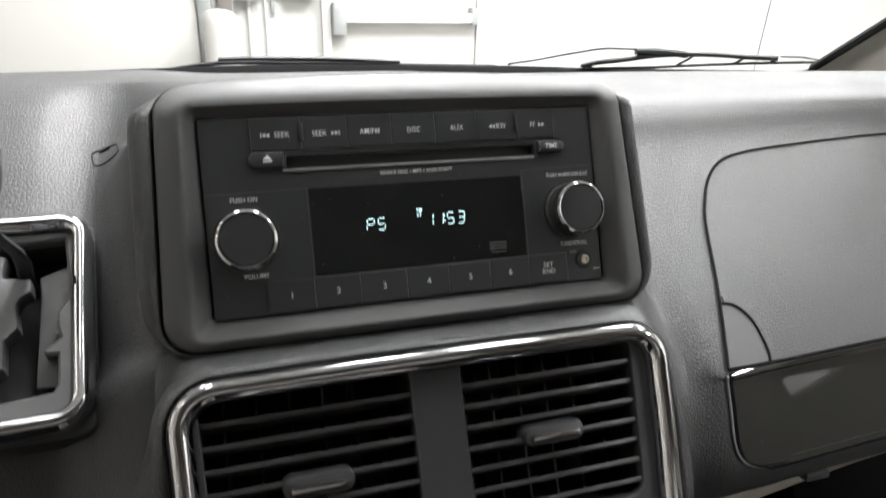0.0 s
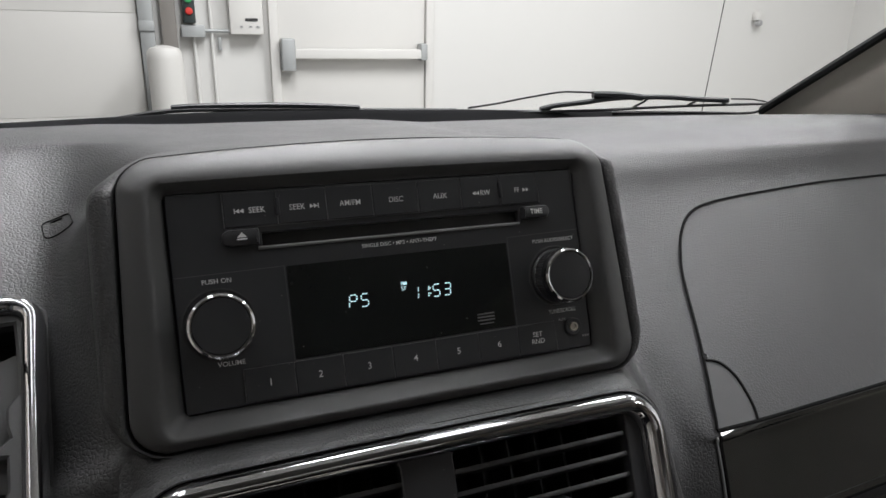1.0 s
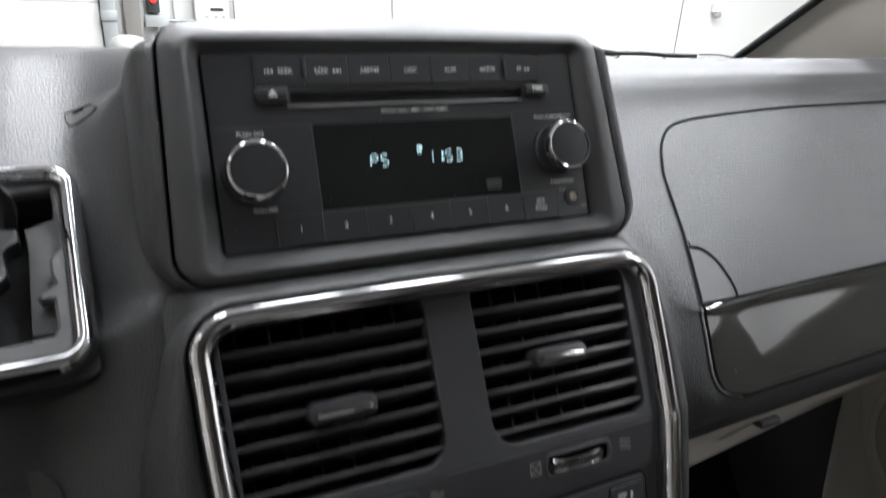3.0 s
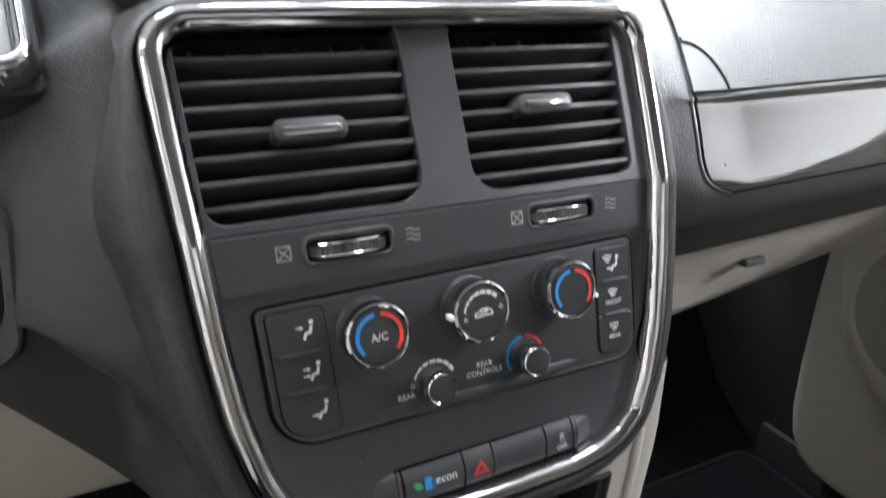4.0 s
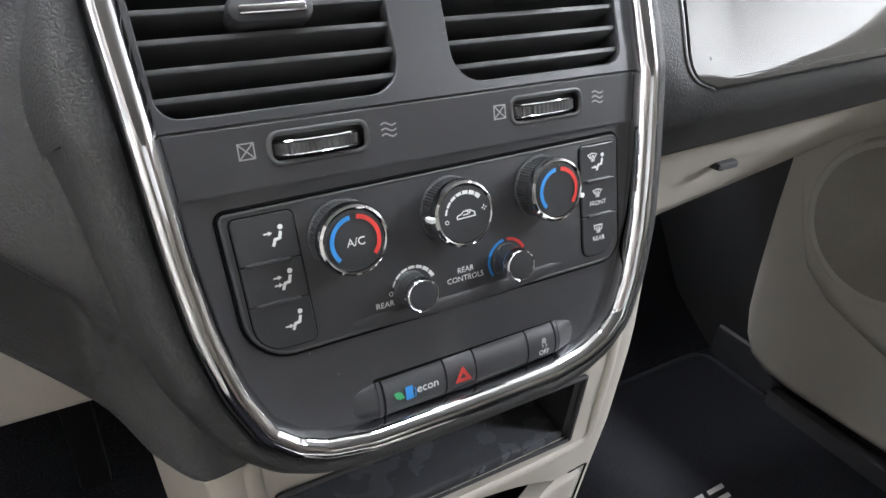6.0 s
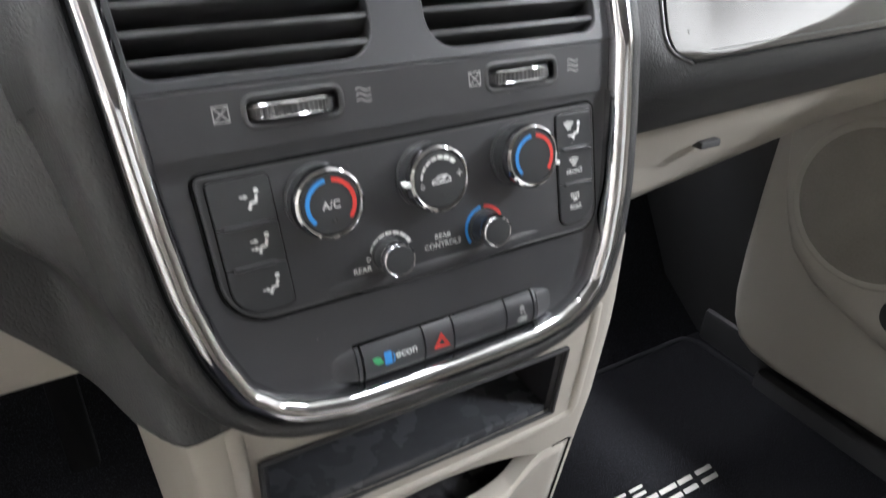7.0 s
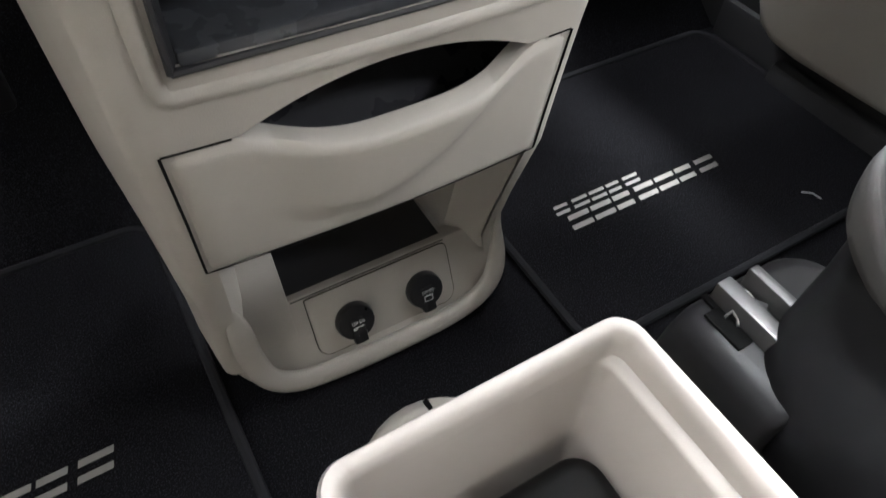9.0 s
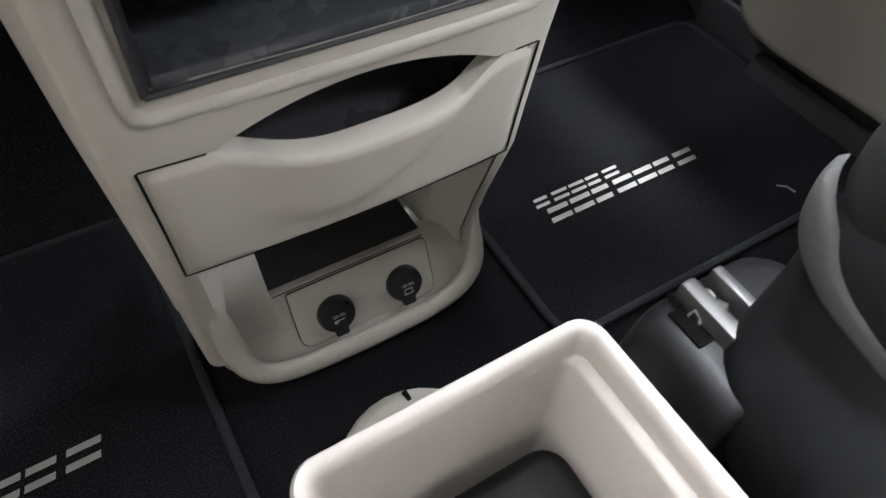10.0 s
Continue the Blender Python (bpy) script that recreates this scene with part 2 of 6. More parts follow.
def plate(outline, holes, z0, z1, m, bev=0.0008, bm=None):
    """A plate with holes through it and softened rims."""
    bm = bm or bmesh.new()
    loops_up = []
    for k, lp in enumerate([outline] + holes):
        s = 1 if k == 0 else -1
        lo = [bm.verts.new(m @ Vector((x, y, z0))) for x, y in lp]
        mid = [bm.verts.new(m @ Vector((x, y, z1 - bev))) for x, y in lp]
        up = [bm.verts.new(m @ Vector((x, y, z1))) for x, y in inset(lp, s * bev)]
        n = len(lp)
        for a, b in ((lo, mid), (mid, up)):
            for i in range(n):
                bm.faces.new((a[i], a[(i + 1) % n], b[(i + 1) % n], b[i]))
        loops_up.append(up)
    pts = [(x, y) for lp in [inset(outline, bev)] + [inset(h, -bev) for h in holes] for x, y in lp]
    flat = [v for lp in loops_up for v in lp]
    edges, k = [], 0
    for lp in loops_up:
        edges += [(k + i, k + (i + 1) % len(lp)) for i in range(len(lp))]
        k += len(lp)
    vc, _, fc, ov, _, _ = delaunay_2d_cdt([Vector(p) for p in pts], edges, [], 0, 1e-9)
    shells = [inset(outline, bev)] + [inset(h, -bev) for h in holes]
    for f in fc:
        c = sum((vc[i] for i in f), Vector((0, 0))) / len(f)
        if inside(c, shells[0]) and not any(inside(c, h) for h in shells[1:]):
            vv = [flat[ov[i][0]] if ov[i] else bm.verts.new(m @ Vector((vc[i].x, vc[i].y, z1))) for i in f]
            if len(set(vv)) == len(vv):
                bm.faces.new(vv)
    return bm


def lathe(profile, m, n=40, bm=None, teeth=0, tooth=0.0, tooth_rows=()):
    """Turns (radius, height) pairs about z; rows named in tooth_rows are fluted."""
    bm = bm or bmesh.new()
    loops = []
    for k, (r, h) in enumerate(profile):
        lp = []
        for i in range(n):
            a = 2 * math.pi * i / n
            rr = r - (tooth if k in tooth_rows and i % 2 else 0)
            lp.append(m @ Vector((rr * math.cos(a), rr * math.sin(a), h)))
        loops.append(lp)
    rings(bm, loops)
    return bm


def sweep(path, section, normals, bm=None, closed=True):
    """Carries a 2D section (out, up) along points with a normal at each."""
    bm = bm or bmesh.new()
    n, loops = len(path), []
    for i in range(n):
        p, q = Vector(path[i - 1] if closed or i else path[0]), Vector(path[(i + 1) % n] if closed or i < n - 1 else path[-1])
        t, up = (q - p).normalized(), Vector(normals[i])
        side = t.cross(up).normalized()
        loops.append([Vector(path[i]) + side * a + up * b for a, b in section])
    vs = [[bm.verts.new(p) for p in lp] for lp in loops]
    k = len(section)
    for i in range(n if closed else n - 1):
        a, b = vs[i], vs[(i + 1) % n]
        for j in range(k):
            bm.faces.new((a[j], a[(j + 1) % k], b[(j + 1) % k], b[j]))
    if not closed:
        bm.faces.new(vs[0][::-1])
        bm.faces.new(vs[-1])
    return bm


def rod(path, r, bm=None, n=8):
    """A round rod along points."""
    path = [Vector(p) for p in path]
    up = Vector((0, 0, 1)) if abs((path[-1] - path[0]).normalized().z) < 0.9 else Vector((0, 1, 0))
    return sweep(path, [(r * math.cos(2 * math.pi * k / n), r * math.sin(2 * math.pi * k / n)) for k in range(n)], [up] * len(path), bm, closed=False)


def box(x0, y0, z0, x1, y1, z1, bev=0.004, m=None, bm=None):
    return slab(rrect(x0, y0, x1, y1, bev, 2), z0, z1, m or Matrix(), bev=bev, bm=bm)


def ribbon(bm, pts, width, m, h=0.0003):
    """A flat printed stroke with mitred joints."""
    pts = [Vector(p) for p in pts]
    lo, hi = [], []
    for i, p in enumerate(pts):
        d1 = (p - pts[i - 1]).normalized() if i else None
        d2 = (pts[i + 1] - p).normalized() if i < len(pts) - 1 else None
        d = ((d1 or d2) + (d2 or d1)).normalized()
        nrm = Vector((-d.y, d.x))
        k = width / 2 / max(0.5, nrm.dot(Vector((-(d2 or d1).y, (d2 or d1).x))))
        lo.append(bm.verts.new(m @ (p - nrm * k).to_3d() + m.to_3x3() @ Vector((0, 0, h))))
        hi.append(bm.verts.new(m @ (p + nrm * k).to_3d() + m.to_3x3() @ Vector((0, 0, h))))
    for i in range(len(pts) - 1):
        bm.faces.new((lo[i], lo[i + 1], hi[i + 1], hi[i]))
    return bm


def patch(bm, pts, m, h=0.0003):
    bm.faces.new([bm.verts.new(m @ Vector((x, y, h))) for x, y in pts])
    return bm


def arc(cx, cy, r, a0, a1, n=14):
    return [(cx + r * math.cos(radians(a0 + (a1 - a0) * k / n)), cy + r * math.sin(radians(a0 + (a1 - a0) * k / n))) for k in range(n + 1)]


def lettering(body, size, m, mat, parent, name="lettering", align="CENTER", h=0.0003, wide=1.0, bold=None):
    """Printed words from the built-in font, as one flat mesh."""
    c = bpy.data.curves.new("words", "FONT")
    c.body, c.size, c.align_x, c.align_y, c.offset, c.resolution_u = body, size, align, "CENTER", size * 0.006 if bold is None else bold, 3
    o = new("words", c)
    bpy.context.view_layer.update()
    me = bpy.data.meshes.new_from_object(o.evaluated_get(bpy.context.evaluated_depsgraph_get()))
    bpy.data.objects.remove(o)
    bm = bmesh.new()
    bm.from_mesh(me)
    bpy.data.meshes.remove(me)
    bm.transform(m @ Matrix.Translation((0, 0, h)) @ Matrix.Diagonal((wide, 1, 1, 1)))
    bm.transform(Matrix.Translation(-base_of(parent)))
    me = bpy.data.meshes.new(name)
    bm.to_mesh(me)
    bm.free()
    me.materials.clear()
    me.materials.append(mat)
    ob = new(name, me)
    ob.parent = parent
    return ob


def spline(ctrl, n):
    """Points along a smooth curve through the control points, n to a span."""
    out, c = [], [Vector(p) for p in ctrl]
    for i in range(len(c) - 1):
        p0, p1, p2, p3 = c[max(0, i - 1)], c[i], c[i + 1], c[min(len(c) - 1, i + 2)]
        for k in range(n):
            t = k / n
            out.append(0.5 * ((2 * p1) + (p2 - p0) * t + (2 * p0 - 5 * p1 + 4 * p2 - p3) * t * t + (3 * p1 - p0 - 3 * p2 + p3) * t ** 3))
    return out + [c[-1]]


def rounded(pts, times=2):
    """A closed outline with its corners cut again and again."""
    for _ in range(times):
        out = []
        for p, q in zip(pts, pts[1:] + pts[:1]):
            out += [(p[0] * 0.75 + q[0] * 0.25, p[1] * 0.75 + q[1] * 0.25), (p[0] * 0.25 + q[0] * 0.75, p[1] * 0.25 + q[1] * 0.75)]
        pts = out
    return pts


def tube(path, wide, high, up, fade=6):
    """A rounded bead along a path that thins out at both ends."""
    loops = []
    for i, p in enumerate(path):
        q = path[min(i + 1, len(path) - 1)] - path[max(i - 1, 0)]
        n = up[i] if isinstance(up, list) else up
        side = q.cross(n).normalized()
        k = 0.1 + 0.9 * smoothstep(0, fade, i) * smoothstep(0, fade, len(path) - 1 - i)
        loops.append([p + side * wide * k * math.cos(a) + n * high * k * math.sin(a) for a in [e * math.pi / 6 for e in range(12)]])
    bm = bmesh.new()
    rings(bm, loops)
    return bm


def smoothstep(a, b, x):
    t = min(1, max(0, (x - a) / (b - a)))
    return t * t * (3 - 2 * t)

# ---- the workshop ----
WALL_Y = 4.25
ground = thing("ground", box(-7, -8, -0.65, 8, 4.6, -0.35, 0.01), CONCRETE, "grey concrete workshop floor under the van", "floor", (0, 0, -0.35), kind="structure")
thing("wall_front", box(-7, WALL_Y, -0.35, 8, WALL_Y + 0.15, 3.4, 0.01), PAINT, "white painted workshop wall facing the windscreen", "wall", (0, WALL_Y, -0.35), kind="structure")
thing("wall_back", box(-7, -8, -0.35, 8, -7.85, 3.4, 0.01), PAINT, "white painted workshop wall behind the van", "wall", (0, -8, -0.35), kind="structure")
thing("wall_left", box(-5.15, -8, -0.35, -5, 4.4, 3.4, 0.01), PAINT, "white painted workshop side wall", "wall", (-5, 0, -0.35), kind="structure")
thing("wall_right", box(5.2, -8, -0.35, 5.35, 4.4, 3.4, 0.01), PAINT, "white painted workshop side wall", "wall", (5.2, 0, -0.35), kind="structure")
thing("ceiling", box(-5.15, -8, 3.4, 5.35, 4.4, 3.5, 0.01), PAINT, "white workshop ceiling with strip lights", "ceiling", (0, 0, 3.4), kind="structure")

# white steel exit door with its push bar
exit_door = root("door_1", (0.98, WALL_Y, -0.35), "white steel exit door with a horizontal push bar", "door", kind="structure")
part("door_leaf", box(0.523, WALL_Y - 0.035, -0.34, 1.427, WALL_Y - 0.004, 1.757, 0.004), DOORPAINT, exit_door)
for fx0, fx1 in ((0.47, 0.52), (1.43, 1.48)):
    part("door_frame", box(fx0, WALL_Y - 0.06, -0.34, fx1, WALL_Y - 0.002, 1.81, 0.004), DOORPAINT, exit_door)
part("door_frame", box(0.52, WALL_Y - 0.06, 1.76, 1.43, WALL_Y - 0.002, 1.81, 0.004), DOORPAINT, exit_door)
push_bar = part("push_bar", box(0.60, WALL_Y - 0.115, 0.70, 1.42, WALL_Y - 0.07, 0.755, 0.012), DOORPAINT, exit_door, "pale push bar across the door")
part("bar_case", box(0.525, WALL_Y - 0.12, 0.63, 0.605, WALL_Y - 0.036, 0.81, 0.012), GREYMETAL, exit_door, "grey metal latch case")
part("bar_end", box(1.375, WALL_Y - 0.12, 0.69, 1.42, WALL_Y - 0.036, 0.79, 0.01), GREYMETAL, exit_door, "grey bar end bracket")

# roller door on the far side of the track, its track and the guard post
roller = root("overhead_door", (-1.9, WALL_Y, -0.35), "white sectional overhead door, closed", "overhead door", kind="structure")
for k in range(6):
    part("panel", box(-3.6, WALL_Y - 0.05, max(-0.34, -0.69 + 0.54 * k), -0.22, WALL_Y - 0.004, -0.152 + 0.54 * k, 0.001), DOORPAINT, roller)
track = root("door_track", (-0.13, WALL_Y, -0.35), "grey steel door track and channel on the wall", "door track")
part("rail", box(-0.215, WALL_Y - 0.09, -0.34, -0.140, WALL_Y - 0.005, 3.2, 0.006), GREYMETAL, track)
part("channel", box(-0.105, WALL_Y - 0.07, -0.34, -0.025, WALL_Y - 0.005, 3.2, 0.006), surface("brown_grey_steel", (0.2, 0.185, 0.17), 0.6), track, "brown-grey steel channel")
part("bracket", box(-0.217, WALL_Y - 0.1, 0.84, -0.138, WALL_Y - 0.04, 0.89, 0.004), GREYMETAL, track)
thing("guard_post", lathe([(0.089, -0.35), (0.089, 0.70), (0.085, 0.735), (0.07, 0.757), (0.035, 0.768), (0.006, 0.771)], Matrix.Translation((-0.102, 3.95, 0)), 28),
      DOORPAINT, "white round guard post with a domed top", "bollard", (-0.102, 3.95, -0.35))

# boxes and conduits on the wall
signal = root("dock_signal", (0.05, WALL_Y, 0.9), "small dark signal box with red and green lenses", "signal light")
part("housing", box(0.012, WALL_Y - 0.09, 0.885, 0.075, WALL_Y - 0.003, 1.30, 0.006), surface("signal_black", (0.02, 0.03, 0.03), 0.5), signal)
for zz, mt, nm in ((0.945, RED, "red signal lens"), (1.005, GREEN, "green signal lens"), (1.065, GREEN, "green signal lens")):
    part("lens", lathe([(0.020, 0.0), (0.020, 0.006), (0.015, 0.012), (0.003, 0.014)], frame_of((0.0435, WALL_Y - 0.0895, zz), (1, 0, 0), (0, 0, 1)), 18), mt, signal, nm)
junction = root("junction_box", (0.06, WALL_Y, 0.84), "grey junction box with conduits running from it", "junction box")
part("case", box(-0.005, WALL_Y - 0.075, 0.81, 0.12, WALL_Y - 0.003, 0.875, 0.008), GREYMETAL, junction)
part("conduit", rod([(0.12, WALL_Y - 0.03, 0.845), (0.30, WALL_Y - 0.03, 0.845)], 0.010), GREYMETAL, junction)
part("conduit", rod([(0.06, WALL_Y - 0.025, 0.81), (0.06, WALL_Y - 0.025, -0.3)], 0.010), PAINT, junction, "white painted conduit")
part("conduit", rod([(0.155, WALL_Y - 0.02, 3.2), (0.155, WALL_Y - 0.02, -0.3)], 0.009), PAINT, junction, "white painted conduit")
keypad = root("keypad_box", (0.38, WALL_Y, 0.9), "white wall control box with a small dark window", "control box")
part("case", box(0.252, WALL_Y - 0.09, 0.83, 0.435, WALL_Y - 0.003, 1.12, 0.012), DOORPAINT, keypad)
part("window", box(0.335, WALL_Y - 0.094, 0.915, 0.405, WALL_Y - 0.0885, 0.902, 0.002), DARK, keypad)
for kx in (0.305, 0.355, 0.395):
    part("key", box(kx, WALL_Y - 0.094, 0.865, kx + 0.018, WALL_Y - 0.0885, 0.875, 0.002), PRINT_DIM, keypad)
part("switch", box(0.185, WALL_Y - 0.03, 0.74, 0.205, WALL_Y - 0.003, 0.81, 0.004), GREYMETAL, junction)
spot = root("wall_sensor", (4.15, WALL_Y, 0.97), "small white wall sensor with a dark eye", "sensor")
part("bracket", box(4.115, WALL_Y - 0.06, 0.985, 4.175, WALL_Y - 0.003, 1.045, 0.01), DOORPAINT, spot)
part("eye", lathe([(0.024, 0), (0.024, 0.03), (0.018, 0.04), (0.003, 0.043)], frame_of((4.145, WALL_Y - 0.03, 0.965), (1, 0, 0), (0, 0, 1)), 20), PRINT_DIM, spot, "dark grey sensor eye")

# ---- the van's shell ----
floor = thing("floor", box(-0.85, -2.0, -0.05, 0.95, 0.62, -0.006, 0.004), CARPET, "black carpet of the van's floor", "carpet", (0, 0, 0), kind="structure")
bmw = bmesh.new()
rings(bmw, [[Vector((x, y, z)) for y, z in ((0.60, -0.01), (0.70, 0.06), (0.80, 0.22), (0.82, 0.5), (0.86, 0.5), (0.84, 0.2), (0.74, 0.03), (0.64, -0.04))] for x in (-0.85, 0.95)])
thing("firewall", bmw, CARPET, "black carpeted toe board rising to the bulkhead", "bulkhead", (0, 0.7, 0), kind="structure")
# Headliner, tailgate and side panels are unseen; they enclose and shade the cabin.
thing("headliner", box(-0.70, -2.0, 1.20, 0.80, 0.10, 1.24, 0.015), HEADLINER, "pale grey cloth headliner", "headliner", (0, -1, 1.24), kind="structure")
thing("tailgate", box(-0.80, -2.06, -0.05, 0.90, -2.0, 0.75, 0.01), PILLAR, "pale trim of the closed tailgate", "tailgate", (0, -2, 0), kind="structure")
door_2 = root("door_2", (-0.82, -0.5, 0), "unseen beige driver-side panel and pillars added to block light", "door panel", kind="structure")
part("panel", box(-0.86, -2.0, -0.05, -0.78, 0.62, 0.74, 0.02), BEIGE, door_2)
# Wide pillars fill the window openings to hold back side light.
part("pillar", box(-0.84, -2.0, 0.745, -0.76, -0.12, 1.20, 0.01), PILLAR, door_2)
part("pillar", box(-0.84, 0.18, 0.745, -0.76, 0.62, 1.19, 0.01), PILLAR, door_2)
# Added rear side wall; keeps lamp light off the driver's floor.
door_4 = root("door_4", (0.82, -1.2, 0), "unseen beige rear side panel and pillar added to block light", "door panel", kind="structure")
part("panel", box(0.74, -2.0, -0.05, 0.82, -0.60, 0.74, 0.02), BEIGE, door_4)
part("pillar", box(0.745, -2.0, 0.745, 0.80, -0.36, 1.20, 0.01), PILLAR, door_4)

# windscreen, pillars
bmg = bmesh.new()
cols = [(-0.75, 0.70), (-0.5, 0.80), (-0.2, 0.845), (0.1, 0.85), (0.35, 0.825), (0.55, 0.765), (0.66, 0.715)]
lo = [Vector((x, y, 0.757)) for x, y in cols]
hi = [Vector((0.1 + (x - 0.1) * 0.9, 0.13 + (y - 0.8) * 0.5, 1.20)) for x, y in cols]
off = Vector((0, 0.0025, 0.003))
rings(bmg, [[*lo], [*hi], [p + off for p in hi], [p + off for p in lo]], closed=False)
wind = thing("windscreen", bmg, GLASS, "clear raked windscreen", "windscreen", (0, 0.8, 0.75), kind="structure")
wind.visible_shadow = False
for side, nm in ((1, "pillar_1"), (-1, "pillar_2")):
    xa, xb = (0.632, 0.66) if side > 0 else (-0.70, -0.66)
    bmp = bmesh.new()
    sec = [(-0.008, 0.003), (0.006, -0.014), (0.030, -0.065), (0.075, -0.14), (0.12, -0.11), (0.085, 0.06), (0.025, 0.03)]
    rings(bmp, [[Vector((xa + (xb - xa) * k / 6 + side * a, 0.735 + (0.12 - 0.735) * k / 6 + b, 0.766 + (1.185 - 0.766) * k / 6)) for a, b in sec] for k in (-1, 0, 1, 2, 3, 4, 5, 6)])
    thing(nm, bmp, PILLAR, "warm grey windscreen pillar cover", "pillar", (xa, 0.7, 0.75), kind="structure", smooth=60)
    bms = rod([(xa + (xb - xa) * k / 6 - side * 0.015, 0.735 + (0.12 - 0.737) * k / 6 + 0.0, 0.768 + (1.187 - 0.768) * k / 6) for k in range(7)], 0.0062)
    thing("trim", bms, RUBBER, "black rubber windscreen seal", "seal", (xa, 0.7, 0.75), kind="structure")

# ---- dashboard ----
RA, HA, VA = math.atan2(0.0305, 0.0795), math.atan2(0.027, 0.103), math.atan2(0.0405, 0.084)
RADIO = frame_of((0, 0.353, 0.793), (1, 0, 0), (0, math.sin(RA), math.cos(RA)))   # origin: middle of the radio's upper edge
HVAC = frame_of((0, 0.259, 0.618), (1, 0, 0), (0, math.sin(HA), math.cos(HA)))    # lower control panel
VENT = frame_of((0, 0.259, 0.618), (1, 0, 0), (0, math.sin(VA), math.cos(VA)))    # vent panel above the fold


def stack(u, v, w):
    """A place on the folded centre panel."""
    return (VENT if v > 0 else HVAC) @ Vector((u, v, w))


def ring_half(v):
    """Half the width of the chrome ring's outer edge at the height v."""
    tab = [(-0.125, 0.0), (-0.1245, 0.045), (-0.121, 0.064), (-0.115, 0.077), (-0.105, 0.088), (-0.085, 0.0965), (-0.06, 0.1025), (-0.03, 0.106), (0.0, 0.108), (0.04, 0.1105), (0.075, 0.1115), (0.084, 0.107), (0.0915, 0.09)]
    for (a, x), (b, y) in zip(tab, tab[1:]):
        if a <= v <= b:
            return x + (y - x) * (v - a) / (b - a)
    return 0.0


CENTRE = [(0.84, 0.758), (0.74, 0.772), (0.60, 0.785), (0.46, 0.797), (0.405, 0.800), (0.382, 0.793), (0.364, 0.77), (0.347, 0.722), (0.336, 0.70), (0.326, 0.69), (0.306, 0.655), (0.286, 0.62), (0.269, 0.556), (0.259, 0.515), (0.252, 0.50), (0.252, 0.495), (0.264, 0.490), (0.28, 0.487), (0.34, 0.484)]
RIGHT = [(0.80, 0.752), (0.70, 0.772), (0.56, 0.783), (0.50, 0.776), (0.474, 0.766), (0.450, 0.745), (0.40, 0.712), (0.345, 0.676), (0.3135, 0.652), (0.310, 0.646), (0.302, 0.628), (0.2935, 0.605), (0.2935, 0.592), (0.300, 0.577), (0.315, 0.560), (0.326, 0.547), (0.333, 0.540), (0.343, 0.537), (0.40, 0.54)]
LEFT = [(0.84, 0.758), (0.74, 0.775), (0.60, 0.79), (0.52, 0.788), (0.475, 0.775), (0.440, 0.757), (0.41, 0.738), (0.37, 0.711), (0.335, 0.684), (0.330, 0.677), (0.322, 0.655), (0.312, 0.62), (0.303, 0.575), (0.300, 0.54), (0.300, 0.52), (0.302, 0.488), (0.306, 0.48), (0.32, 0.477), (0.36, 0.48)]
SPAN = 7
C_ROWS, R_ROWS, L_ROWS = (spline([(0, y, z) for y, z in c], SPAN) for c in (CENTRE, RIGHT, LEFT))


def softened(line, first, last, times):
    """A profile whose corners between two rows are rounded again and again."""
    line = list(line)
    for _ in range(times):
        line[first:last] = [(a + 2 * b + c) / 4 for a, b, c in zip(line[first - 1:], line[first:last], line[first + 1:])]
    return line


L_ROWS = softened(L_ROWS, 4 * SPAN, 15 * SPAN, 26)
L_SOFT = softened(L_ROWS, 3 * SPAN, 15 * SPAN, 420)
R_SOFT = softened(R_ROWS, 5 * SPAN, 13 * SPAN, 160)


def dash_at(x, s):
    """A place on the dashboard: x across, s along the profile from the windscreen (0) to the lower edge."""
    i = min(int(s), len(C_ROWS) - 2)
    t = s - i
    c = C_ROWS[i].lerp(C_ROWS[i + 1], t)
    side = (R_ROWS if x > 0 else L_ROWS)
    o = side[i].lerp(side[i + 1], t)
    if x < 0:
        o = L_SOFT[i].lerp(L_SOFT[i + 1], t).lerp(o, smoothstep(0.155, 0.185, -x))
    else:
        o = R_SOFT[i].lerp(R_SOFT[i + 1], t).lerp(o, smoothstep(0.148, 0.172, x))
    k = smoothstep(0.113, 0.150 if x > 0 else 0.153, abs(x))
    if s < 5.5 * SPAN:
        e = smoothstep(4.2 * SPAN, 5.5 * SPAN, s)
        k = k * e + smoothstep(0.075, 0.150, abs(x)) * (1 - e)
    if x < 0 and s > 8 * SPAN:
        e = smoothstep(8 * SPAN, 9.2 * SPAN, s)
        k = k * (1 - e) + e * smoothstep(0.115, 0.190, -x)
    if s > 11.5 * SPAN:
        e = smoothstep(11.5 * SPAN, 13.5 * SPAN, s)
        k = k * (1 - e) + e * smoothstep(0.106, 0.135 if x > 0 else 0.140, abs(x))
    p = c.lerp(o, k)
    p.x = x
    far = max(0, abs(x) - 0.2)
    if s < 3.2 * SPAN:
        p.y -= (0.28 * far * far * (1.4 if x > 0 else 1) + 0.23 * max(0, -x - 0.09)) * (1 - s / (3.2 * SPAN))
    elif x > 0:
        p.y += 0.05 * far * smoothstep(3.2 * SPAN, 4.8 * SPAN, s)
    if x < -0.125 and s > 11 * SPAN:
        p.z += min(0.09, 1.3 * (-x - 0.125)) * smoothstep(11 * SPAN, 14 * SPAN, s)
    if s > 12.5 * SPAN:
        p.z -= 0.011 * smoothstep(12.5 * SPAN, 14 * SPAN, s) * math.exp(-((abs(x) - 0.105) / 0.03) ** 2)
    return p


